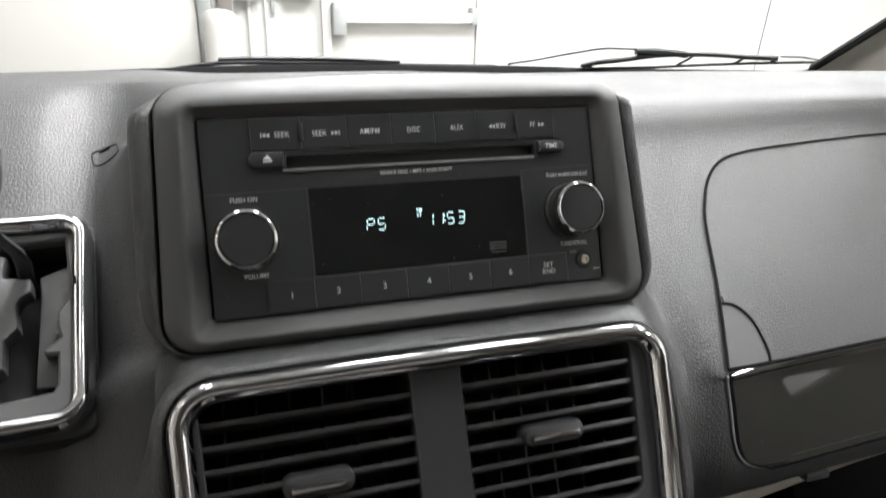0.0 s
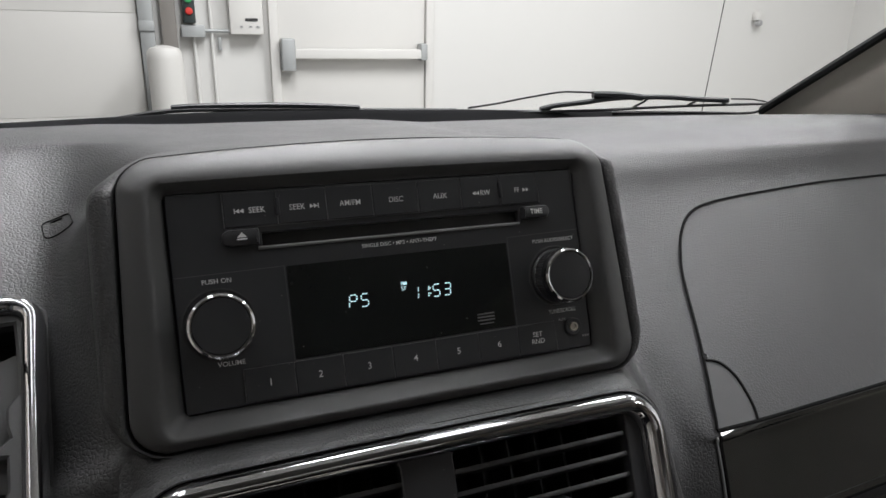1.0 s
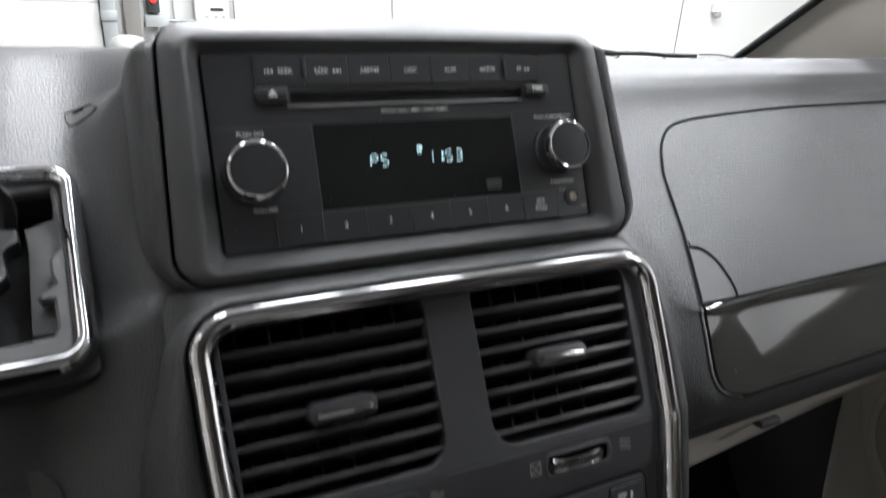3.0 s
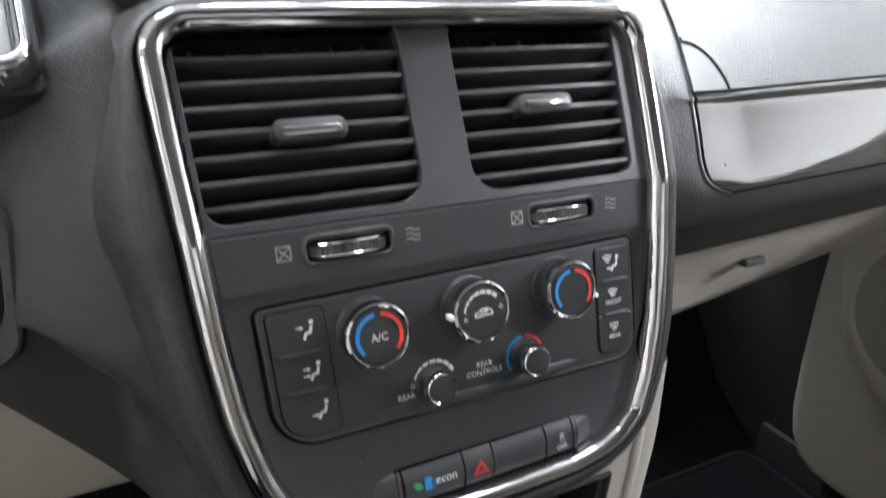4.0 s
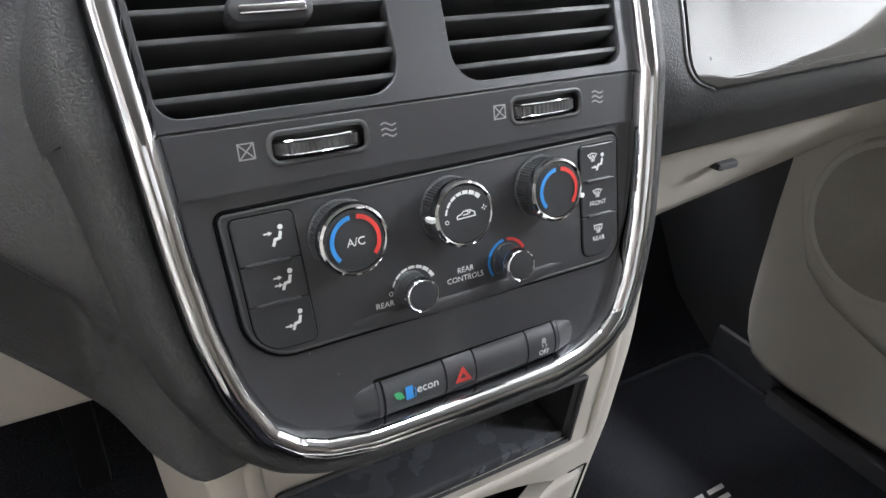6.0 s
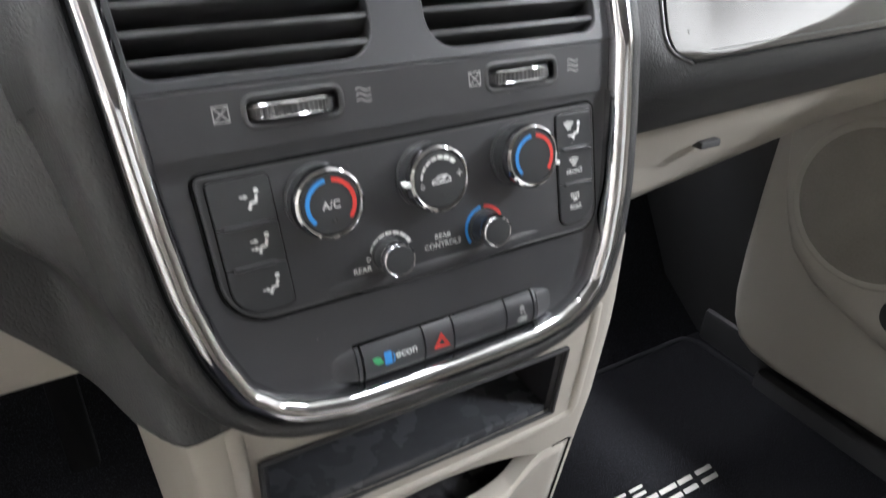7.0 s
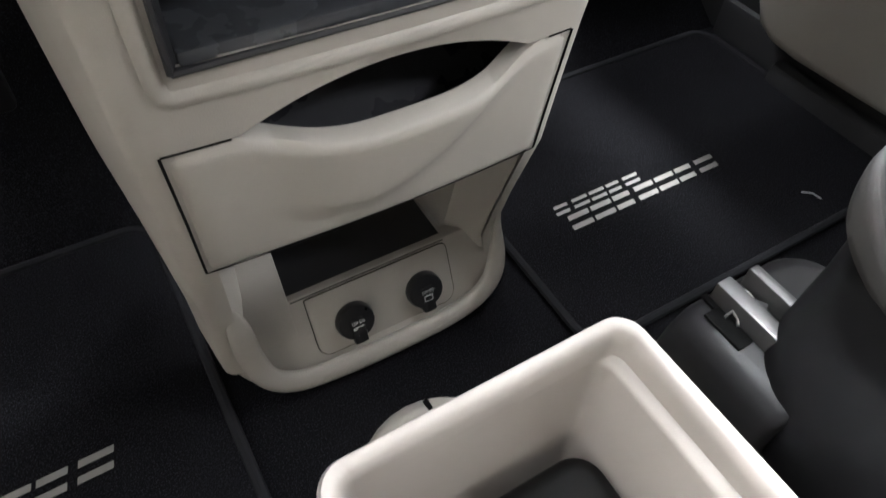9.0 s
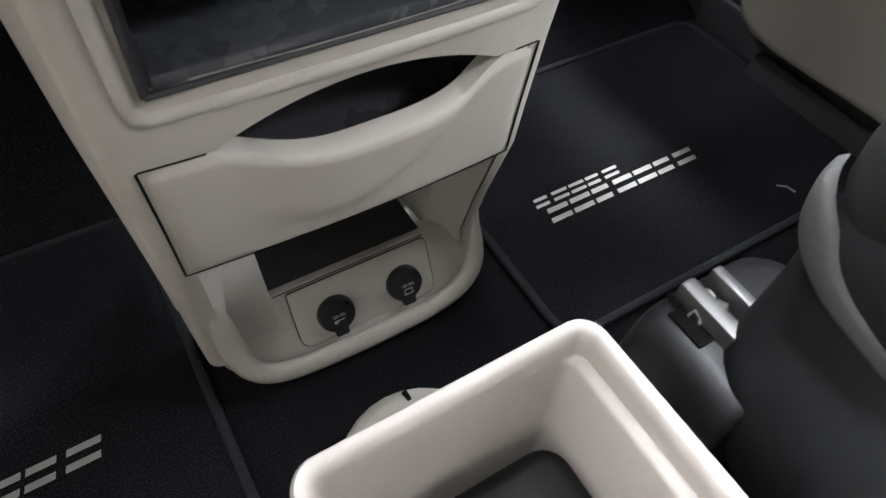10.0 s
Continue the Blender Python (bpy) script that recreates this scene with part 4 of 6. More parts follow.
part("lit_character", digits("153", 0.0086, -0.0522, 0.0032, 0.0053, 0.0052), GLOWTEXT, radio, smooth=0)
bmi = bmesh.new()
for v in (-0.0483, -0.0506):
    ribbon(bmi, [(0.0125, v), (0.0131, v)], 0.0006, RADIO, 0.0008)
part("lit_colon", bmi, GLOWTEXT, radio, smooth=0)
lettering("FM", 0.0023, RADIO @ Matrix.Translation((0.0009, -0.0449, 0.0005)), GLOWTEXT, radio, name="lit_letters", bold=0.00002)
lettering("ST", 0.0023, RADIO @ Matrix.Translation((0.0007, -0.0471, 0.0005)), GLOWTEXT, radio, name="lit_letters", bold=0.00002)

# ---- centre panel: chrome ring, vents, heater controls ----
panel = root("control_panel", (0, 0.25, 0.60), "dark centre panel with air vents, heater knobs and chrome surround", "control panel")
half = [(ring_half(v), v) for v in (-0.1245, -0.1235, -0.121, -0.118, -0.115, -0.110, -0.105, -0.095, -0.085, -0.0725, -0.06, -0.045, -0.03, -0.015, 0.0, 0.02, 0.04, 0.055, 0.066)]
top_right = arc(0.0915, 0.0715, 0.020, 0, 90, 9)
outer = [(-0.0015 + u, v) for u, v in [(0.0, -0.125), (0.025, -0.1248)] + half + top_right + [(0.06, 0.0918), (0.03, 0.092)]]
outer = rounded(outer + [(-0.0015, 0.092)] + [(-0.003 - u, v) for u, v in outer[::-1] if u > -0.0014], 3)
FOLD = 0.008


def on_panel(u, v, w):
    return (HVAC @ Vector((u, v, w))) if v <= FOLD else (VENT2 @ Vector((u, v - FOLD, w)))


VA2 = math.atan2(0.0385, 0.0763)
VENT2 = frame_of(HVAC @ Vector((0, FOLD, 0)), (1, 0, 0), (0, math.sin(VA2), math.cos(VA2)))
mid_line = inset(outer, 0.0052)
sec = [(0.0052, -0.006), (0.0052, 0.001), (0.0045, 0.0042), (0.0028, 0.0064), (0.0004, 0.0072), (-0.0022, 0.0062), (-0.0042, 0.0036), (-0.0050, 0.0005), (-0.0050, -0.006)]
nrm = [(HVAC if v <= FOLD else VENT2).to_3x3() @ Vector((0, 0, 1)) for u, v in mid_line]
part("chrome_ring", sweep([on_panel(u, v, 0.001) for u, v in mid_line], sec, nrm), CHROME, panel, "bright chrome surround ring", smooth=60)
shadow_line = inset(outer, -0.0012)
part("gap", sweep([on_panel(u, v, 0.000) for u, v in shadow_line], [(0.0014, -0.004), (0.0014, 0.0012), (-0.0014, 0.0012), (-0.0014, -0.004)], nrm), GAP, dashboard, "dark shadow gap")
lean = [((a[0] - b[0]) / 0.001, (a[1] - b[1]) / 0.001) for a, b in zip(inset(outer, -0.001), outer)]
sur = []
for d, w in ((0.0006, -0.003), (0.0014, 0.0014), (0.004, 0.0028), (0.009, 0.0022), (0.014, 0.0006), (0.018, -0.003), (0.022, -0.009), (0.026, -0.018), (0.031, -0.032)):
    lp = []
    for (u, v), (nu, nv) in zip(outer, lean):
        k = (0.85 + 0.15 * smoothstep(-0.12, -0.05, v)) * (1 - 0.7 * smoothstep(0.02, 0.085, v))
        k *= (0.62 + 0.24 * smoothstep(-0.05, 0.06, v)) if u < 0 else 0.62
        lp.append(on_panel(u + nu * d * k, v + nv * d * k, w))
    sur.append(lp)
bms = bmesh.new()
rings(bms, sur, first=False, last=False)
part("panel_surround", bms, DASH, dashboard, "grained charcoal surround of the centre panel", smooth=70)
# leather strip between the radio frame and the ring below it
bms = bmesh.new()
strip = []
for k in range(41):
    u = -0.119 + 0.238 * k / 40
    off = max(0.0, abs(u + 0.0015) - 0.0915)
    v_top = 0.0715 + math.sqrt(max(0.0, 0.020 ** 2 - off * off)) if off < 0.020 else 0.0715
    sink = 0.022 * smoothstep(0.104, 0.119, abs(u))
    a = RADIO @ Vector((u, -0.0982, 0.0030 - sink))
    b = VENT2 @ Vector((u, v_top + 0.0020 - FOLD, 0.0022 - sink))
    n_up = (RADIO.to_3x3() @ Vector((0, 0, 1)) + VENT2.to_3x3() @ Vector((0, 0, 1))).normalized()
    strip.append([a - n_up * 0.006] + [a.lerp(b, t) + n_up * 0.0022 * math.sin(math.pi * t) for t in (0, 0.08, 0.25, 0.5, 0.75, 0.92, 1)] + [b - n_up * 0.006])
rings(bms, strip, first=False, last=False, closed=False)
part("strip", bms, DASH, dashboard, "grained charcoal strip above the vents", smooth=75)
inner = inset(outer, 0.0098)
low_out = [(u, v) for u, v in inner if v < FOLD - 0.0005]
i0 = next(i for i in range(len(inner)) if inner[i][1] < FOLD - 0.0005 and inner[(i + 1) % len(inner)][1] >= FOLD - 0.0005)
order = inner[i0 + 1:] + inner[:i0 + 1]
up_out = [p for p in order if p[1] >= FOLD - 0.0005]
lo_out = [p for p in order if p[1] < FOLD - 0.0005]
ua, ub = ring_half(FOLD) - 0.0098 - 0.0015, -(ring_half(FOLD) - 0.0098) - 0.0015
up_poly = [(ua, FOLD)] + up_out + [(ub, FOLD)]
lo_poly = [(ub, FOLD)] + lo_out + [(ua, FOLD)]
# vent frame with two openings
v_sh = [(u, v - FOLD) for u, v in up_poly]


def vent_hole(s):
    a, b = (0.0078, 0.0915) if s > 0 else (-0.1000, -0.0150)
    pts = rrect(a, 0.0042, b, 0.0750, (0.012, 0.007, 0.004, 0.004) if s > 0 else (0.007, 0.012, 0.004, 0.004), 6)
    return [(u + (0.0012 * (v - 0.04) / 0.035 * (1 if s > 0 else -1) if abs(u) > 0.05 else 0), v) for u, v in pts]


part("vent_frame", plate(v_sh, [vent_hole(-1), vent_hole(1)], -0.006, 0.0004, VENT2, 0.0005), PANEL, panel, "satin dark frame of the two air vents", smooth=30)
wheels = [rrect(c - 0.0172, -0.0062, c + 0.0172, 0.0032, 0.0030, 5) for c in (-0.0490, 0.0488)]
HV2 = HVAC @ Matrix.Translation((0, 0, -0.0018))
band = [(u, v) for u, v in lo_poly if v > -0.0135]
ue, uf = max(u for u, v in band), min(u for u, v in band)
band = [(uf, -0.0135)] + [p for p in lo_poly if p[1] > -0.0135 and p[0] > 0][::1]
left_side = [p for p in lo_poly if p[1] > -0.0135 and p[0] < 0]
right_side = [p for p in lo_poly if p[1] > -0.0135 and p[0] > 0]
up_band = left_side + [(uf + 0.0002, -0.0135), (ue - 0.0002, -0.0135)] + right_side
part("faceplate", plate(up_band, wheels, -0.006, 0.0003, HVAC, 0.0008), PANEL, panel, smooth=30)
part("faceplate", plate(lo_poly, wheels, -0.006, 0.0, HV2, 0.0004), PANEL, panel, smooth=0)
for sgn in (-1, 1):
    a, b = (0.0078, 0.0915) if sgn > 0 else (-0.1000, -0.0150)
    v = part("air_vent", bmesh.new(), DARK, panel, "slatted black air vent")
    bmv = bmesh.new()
    o1, o2 = rrect(a - 0.002, 0.002, b + 0.002, 0.0780, 0.006, 5), rrect(a, 0.006, b, 0.074, 0.006, 5)
    rings(bmv, [[VENT2 @ Vector((x, y, -0.003)) for x, y in o1], [VENT2 @ Vector((x, y, -0.05)) for x, y in o2]], first=False)
    part("duct", bmv, DARK, v)
    for k in range(7):
        vv = 0.0059 + 0.0091 * k
        tilt = frame_of(VENT2 @ Vector(((a + b) / 2, vv + 0.0022, -0.0085)), (1, 0, 0), VENT2.to_3x3() @ Vector((0, 0.32, 1)))
        part("slat", slab(rrect(-(b - a) / 2 - 0.001, -0.0085, (b - a) / 2 + 0.001, 0.0075, 0.0012, 3), -0.0010, 0.0010, tilt, 0.0008), BLADE, v)
    for k in range(6):
        uu = a + (b - a) * (k + 0.5) / 6
        part("vane", box(uu - 0.0006, 0.004, -0.045, uu + 0.0006, 0.076, -0.022, 0.0005, VENT2), DARK, v)
    cu, cv = (-0.0570, 0.0358) if sgn < 0 else (0.0478, 0.0390)
    tab = part("slider", slab(rrect(cu - 0.0145, cv - 0.0046, cu + 0.0145, cv + 0.0046, 0.0042, 5), -0.008, 0.0035, VENT2, 0.0022), PANEL, v, "black slider tab")
    part("slider_insert", slab(rrect(cu - 0.0115, cv - 0.0022, cu + 0.0115, cv + 0.0010, 0.0012, 4), 0.002, 0.0050, VENT2, 0.0008), CHROME, tab, "chrome insert")
    # thumb wheel below
    wr = rrect((-0.0490 if sgn < 0 else 0.0488) - 0.0177, -0.0067, (-0.0490 if sgn < 0 else 0.0488) + 0.0177, 0.0037, 0.0035, 5)
    part("wheel_rim", sweep([HVAC @ Vector((p, q, 0.0002)) for p, q in wr], [(0.0010 * math.cos(a), 0.0007 * math.sin(a)) for a in (0, 0.8, 1.57, 2.36, 3.14, 4.7)], [HVAC.to_3x3() @ Vector((0, 0, 1))] * len(wr)), BLADE, panel, smooth=70)
    wc = -0.0490 if sgn < 0 else 0.0488
    part("wheel_well", slab(rrect(wc - 0.0178, -0.0075, wc + 0.0178, 0.0045, 0.004, 5), -0.012, -0.0042, HVAC), BLADE, panel)
    axis = frame_of(HVAC @ Vector((wc, -0.0016, -0.0032)), HVAC.to_3x3() @ Vector((1, 0, 0)), HVAC.to_3x3() @ Vector((0, 0, -1)))
    wheel = part("thumb_wheel", lathe([(0.011, -0.0022), (0.0128, -0.0022), (0.0128, 0.0016), (0.011, 0.0018)], axis @ Matrix.Diagonal((1.22, 0.5, 1, 1)), 96, tooth=0.0005, tooth_rows=(1, 2)), WHEEL, panel, "ribbed thumb wheel", smooth=25)
    for h0, h1 in ((0.0016, 0.0025), (-0.0029, -0.0022)):
        part("wheel_band", lathe([(0.0105, h0), (0.0130, h0), (0.0132, (h0 + h1) / 2), (0.0126, h1), (0.0105, h1)], axis @ Matrix.Diagonal((1.22, 0.5, 1, 1)), 64), CHROME, wheel, "chrome band")
    cx, wx = (-0.0744, -0.0227) if sgn < 0 else (0.0255, 0.0755)
    bmi = bmesh.new()
    ribbon(bmi, [(cx - 0.0026, -0.0034), (cx + 0.0026, -0.0034), (cx + 0.0026, 0.0018), (cx - 0.0026, 0.0018), (cx - 0.0026, -0.0037)], 0.0005, HVAC, 0.0005)
    ribbon(bmi, [(cx - 0.0024, -0.0032), (cx + 0.0024, 0.0016)], 0.0005, HVAC, 0.0005)
    ribbon(bmi, [(cx - 0.0024, 0.0016), (cx + 0.0024, -0.0032)], 0.0005, HVAC, 0.0005)
    part("shut_mark", bmi, PRINT_DIM, panel, smooth=0)
    bmi = bmesh.new()
    for e in range(3):
        y0 = 0.0012 - 0.0020 * e
        ribbon(bmi, [(wx - 0.0030 + 0.006 * q / 8, y0 + 0.0006 * math.sin(q * 0.8)) for q in range(9)], 0.00055, HVAC, 0.0005)
    part("flow_mark", bmi, PRINT_DIM, panel, smooth=0)

# heater unit
unit_out = rrect(-0.0878, -0.0772, 0.0866, -0.0192, (0.015, 0.010, 0.003, 0.003), 7)
unit_out = [(u + (0.0032 * max(0, (-v - 0.045) / 0.03) if u < -0.05 else 0), v + (0.0012 * (u / 0.088) if v > -0.04 else (0.0018 * abs(u / 0.088) ** 2))) for u, v in unit_out]
part("unit_gap", slab(inset(unit_out, -0.0013), -0.001, 0.0003, HV2, 0.0001), GAP, panel, smooth=0)
unit = part("heater_unit", slab(unit_out, -0.002, 0.0012, HV2, 0.0013, 4), PANEL, panel, "dark heater control unit", smooth=30)
TOPW = 0.0012
part("unit_rim", sweep([HV2 @ Vector((u, v, 0.0010)) for u, v in inset(unit_out, 0.0007)], [(0.0006 * math.cos(a), 0.0005 * math.sin(a)) for a in (0, 0.8, 1.57, 2.36, 3.14, 4.7)], [HV2.to_3x3() @ Vector((0, 0, 1))] * len(unit_out)), BLADE, unit, smooth=70)
part("unit_gap", sweep([HV2 @ Vector((u, v, 0.0004)) for u, v in inset(unit_out, -0.0006)], [(0.0006 * math.cos(a), 0.0006 * math.sin(a)) for a in (0, 1.05, 2.1, 3.14, 4.2, 5.25)], [HV2.to_3x3() @ Vector((0, 0, 1))] * len(unit_out)), GAP, unit, "dark gap round the control unit", smooth=70)


def key_block(u0, u1, splits, corner):
    """A column of keys, outlined by a thin gap."""
    vs = [-0.0226 if corner < 0 else -0.0208] + splits + [-0.0728 if corner < 0 else -0.0715]
    made = []
    for i in range(3):
        r = [0.0006] * 4
        if i == 0:
            r[3] = r[2] = 0.002
        if i == 2:
            r[0], r[1] = (0.010, 0.003) if corner < 0 else (0.004, 0.010)
        lean = 0.0022 if corner < 0 else 0.0004
        pts = [(u + lean * (vs[0] - v) / (vs[0] - vs[3]), v) for u, v in rrect(u0, vs[i + 1] + 0.0002, u1, vs[i] - 0.0002, r, 5)]
        part("key_gap", slab(inset(pts, -0.0005), 0.0, TOPW + 0.0002, HV2, 0.0001), GAP, unit, smooth=0)
        made.append(part("key", slab(pts, 0.0, TOPW + 0.0010, HV2, 0.0004), FACE, unit, smooth=0))
        if i < 2:
            um = (u0 + u1) / 2 + lean * i * 0.5
            w2 = (u1 - u0) * 0.36
            part("ridge", slab(rrect(um - w2, vs[i + 1] - 0.0008, um + w2, vs[i + 1] + 0.0008, 0.0007, 3), 0.0, TOPW + 0.0022, HV2, 0.0006), FACE, unit)
    return made


lk = key_block(-0.0844, -0.0626, [-0.0396, -0.0548], -1)
rk = key_block(0.0652, 0.0846, [-0.0368, -0.0527], 1)


def flow_symbol(bm, u, v, arrows, m, h):
    """Plain bent bar with a block above it and arrows beside it."""
    ribbon(bm, [(u + 0.0020, v + 0.0016), (u + 0.0014, v - 0.0008), (u - 0.0003, v - 0.0011), (u - 0.0012, v - 0.0034)], 0.0011, m, h)
    patch(bm, [(u + 0.0021 + 0.00095 * math.cos(k * math.pi / 6), v + 0.0031 + 0.00095 * math.sin(k * math.pi / 6)) for k in range(12)], m, h)
    for dv in arrows:
        patch(bm, [(u - 0.0040, v + dv - 0.0003), (u - 0.0022, v + dv - 0.0003), (u - 0.0022, v + dv + 0.0003), (u - 0.0040, v + dv + 0.0003)], m, h)
        patch(bm, [(u - 0.0024, v + dv - 0.0009), (u - 0.0009, v + dv), (u - 0.0024, v + dv + 0.0009)], m, h)


for kk, (u, v, arr) in zip(lk, ((-0.0698, -0.0309, (0.0014,)), (-0.0690, -0.0472, (0.0014, -0.0014)), (-0.0678, -0.0630, (-0.0016,)))):
    bmi = bmesh.new()
    flow_symbol(bmi, u, v, arr, HV2, TOPW + 0.0013)
    part("flow_mark", bmi, PRINT, kk, smooth=0)
    bmi = bmesh.new()
    ribbon(bmi, [(u - 0.0105, v - 0.001), (u - 0.0082, v - 0.001)], 0.0006, HV2, TOPW + 0.0013)
    part("pilot_mark", bmi, DASH, kk, smooth=0)


def screen_symbol(bm, u, v, m, h, square=False):
    if square:
        ribbon(bm, [(u - 0.0020, v - 0.0003), (u - 0.0022, v + 0.0016), (u + 0.0022, v + 0.0016), (u + 0.0020, v - 0.0003), (u + 0.0012, v - 0.0003)], 0.0005, m, h)
    else:
        ribbon(bm, [(u - 0.0011, v - 0.0006), (u - 0.0024, v + 0.0011), (u, v + 0.0017), (u + 0.0024, v + 0.0011), (u + 0.0011, v - 0.0006)], 0.0005, m, h)
    for e in (-1, 0, 1):
        ribbon(bm, [(u + e * 0.0008, v + 0.0009), (u + e * 0.0008 - 0.0002, v - 0.0002), (u + e * 0.0008 + 0.0002, v - 0.0012), (u + e * 0.0008, v - 0.0020)], 0.00045, m, h)


bmi = bmesh.new()
screen_symbol(bmi, 0.0717, -0.0262, HV2, TOPW + 0.0013)
flow_symbol(bmi, 0.0752, -0.0290, (-0.0018,), HV2, TOPW + 0.0013)
part("demist_mark", bmi, PRINT, rk[0], smooth=0)
for kk, v, word, sq in ((rk[1], -0.0425, "FRONT", False), (rk[2], -0.0590, "REAR", True)):
    bmi = bmesh.new()
    screen_symbol(bmi, 0.0740, v, HV2, TOPW + 0.0013, sq)
    part("demist_mark", bmi, PRINT, kk, smooth=0)
    lettering(word, 0.0030, HV2 @ Matrix.Translation((0.0742, v - 0.0046, TOPW + 0.0010)), PRINT, kk, wide=0.95)
for kk, v in zip(rk, (-0.0275, -0.0435, -0.0600)):
    bmi = bmesh.new()
    ribbon(bmi, [(0.0795, v), (0.0812, v)], 0.0007, HV2, TOPW + 0.0013)
    part("pilot_mark", bmi, DASH, kk, smooth=0)

KH = 0.0130
for u, v, nm in ((-0.0453, -0.0355, "temperature_knob"), (-0.0006, -0.0351, "fan_knob"), (0.0436, -0.0340, "temperature_knob")):
    m = HV2 @ Matrix.Translation((u, v, TOPW))
    k = knob(unit, m, 0.0128, KH, nm, 64)
    top = HV2 @ Matrix.Translation((u, v, TOPW + KH * 1.005))
    if nm == "temperature_knob":
        part("scale", ribbon(bmesh.new(), arc(0, 0, 0.0088, 98, 222, 18), 0.0016, top), BLUE, k, "blue cold arc", smooth=0)
        part("scale", ribbon(bmesh.new(), arc(0, 0, 0.0088, 82, -42, 18), 0.0016, top), RED, k, "red hot arc", smooth=0)
        if u < 0:
            lettering("A/C", 0.0042, top @ Matrix.Translation((0, -0.0004, 0)), PRINT, k)
    else:
        for e in range(7):
            part("scale_step", ribbon(bmesh.new(), arc(0, 0, 0.0086, 172 - e * 19, 156 - e * 19, 3), 0.0008 + 0.00016 * e, top), PRINT, k, smooth=0)
        part("off_mark", ribbon(bmesh.new(), arc(-0.0083, -0.0016, 0.0007, 0, 360, 12), 0.0003, top), PRINT, k, smooth=0)
        bmi = bmesh.new()
        for e in range(4):
            patch(bmi, [(0.0081 + 0.0012 * math.cos(e * 1.57 + d) * f, 0.0013 + 0.0012 * math.sin(e * 1.57 + d) * f) for d, f in ((0, 0.1), (-0.3, 0.8), (0.1, 1.1), (0.5, 0.7))], top)
        part("fan_mark", bmi, PRINT, k, smooth=0)
        bmi = bmesh.new()
        ribbon(bmi, [(-0.0040, -0.0012), (-0.0038, 0.0000), (-0.0022, 0.0004), (-0.0010, 0.0014), (0.0018, 0.0015), (0.0038, 0.0004), (0.0040, -0.0010), (-0.0040, -0.0012)], 0.0005, top)
        ribbon(bmi, [(-0.0014, 0.0000), (0.0012, 0.0001), (0.0018, 0.0007), (0.0004, 0.0009)], 0.0005, top)
        part("recirculation_mark", bmi, PRINT, k, smooth=0)
    if u > -0.03:
        part("pointer", box(-0.0146, -0.0010, KH * 0.62, -0.0116, 0.0010, KH * 0.96, 0.0004, m @ Matrix.Rotation(radians(0 if nm == "fan_knob" else 160), 4, "Z")), PRINT, k, "white pointer mark")
    bmi = bmesh.new()
    ribbon(bmi, [(-0.0014, -0.0062), (0.0014, -0.0062)], 0.0012, top)
    part("pilot_mark", bmi, DASH, k, smooth=0)
for u, v, red in ((-0.0208, -0.0632, False), (0.0244, -0.0621, True)):
    m = HV2 @ Matrix.Translation((u, v, TOPW))
    k = knob(unit, m, 0.0067, 0.0118, "rear_knob", 44)
    part("pointer", box(-0.0008, -0.0066, 0.0075, 0.0008, -0.0052, 0.0115, 0.0003, m @ Matrix.Rotation(radians(-30), 4, "Z")), PRINT, k, "white pointer mark")
    if red:
        part("scale", ribbon(bmesh.new(), arc(u + 0.0006, v - 0.0004, 0.0092, 98, 214, 18), 0.0013, HV2, TOPW + 0.0003), BLUE, unit, "blue cold arc", smooth=0)
        part("scale", ribbon(bmesh.new(), arc(u + 0.0006, v - 0.0004, 0.0092, 88, 24, 12), 0.0013, HV2, TOPW + 0.0003), RED, unit, "red hot arc", smooth=0)
    else:
        for e in range(7):
            part("scale_step", ribbon(bmesh.new(), arc(u + 0.0014, v - 0.0010, 0.0094, 160 - e * 20, 143 - e * 20, 3), 0.0007 + 0.00015 * e, HV2, TOPW + 0.0003), PRINT, unit, smooth=0)
        part("off_mark", ribbon(bmesh.new(), arc(u - 0.0085, v - 0.0003, 0.0008, 0, 360, 12), 0.0003, HV2, TOPW + 0.0003), PRINT, unit, smooth=0)
roll = spline([HV2 @ Vector(p) for p in ((-0.054, -0.0715, 0.0006), (-0.02, -0.0735, 0.0008), (0.02, -0.0735, 0.0008), (0.062, -0.0705, 0.0006))], 10)
part("lower_roll", tube(roll, 0.0032, 0.0012, HV2.to_3x3() @ Vector((0, 0, 1)), 6), PANEL, unit, smooth=80)
lettering("REAR", 0.0033, HV2 @ Matrix.Translation((-0.0324, -0.0673, TOPW)), PRINT, unit)
lettering("REAR", 0.0033, HV2 @ Matrix.Translation((0.0044, -0.0616, TOPW)), PRINT, unit)
lettering("CONTROLS", 0.0033, HV2 @ Matrix.Translation((0.0041, -0.0652, TOPW)), PRINT, unit)

# switch row
part("switch_gap", slab(rrect(-0.0412, -0.1142, 0.0488, -0.0974, 0.0010, 3), -0.002, 0.0003, HV2, 0.0001), GAP, panel, smooth=0)
SW = [-0.0385, -0.0104, 0.0040, 0.0313, 0.0463]
SWN = ["econ_switch", "hazard_switch", "blank_switch", "stability_switch"]
sw = []
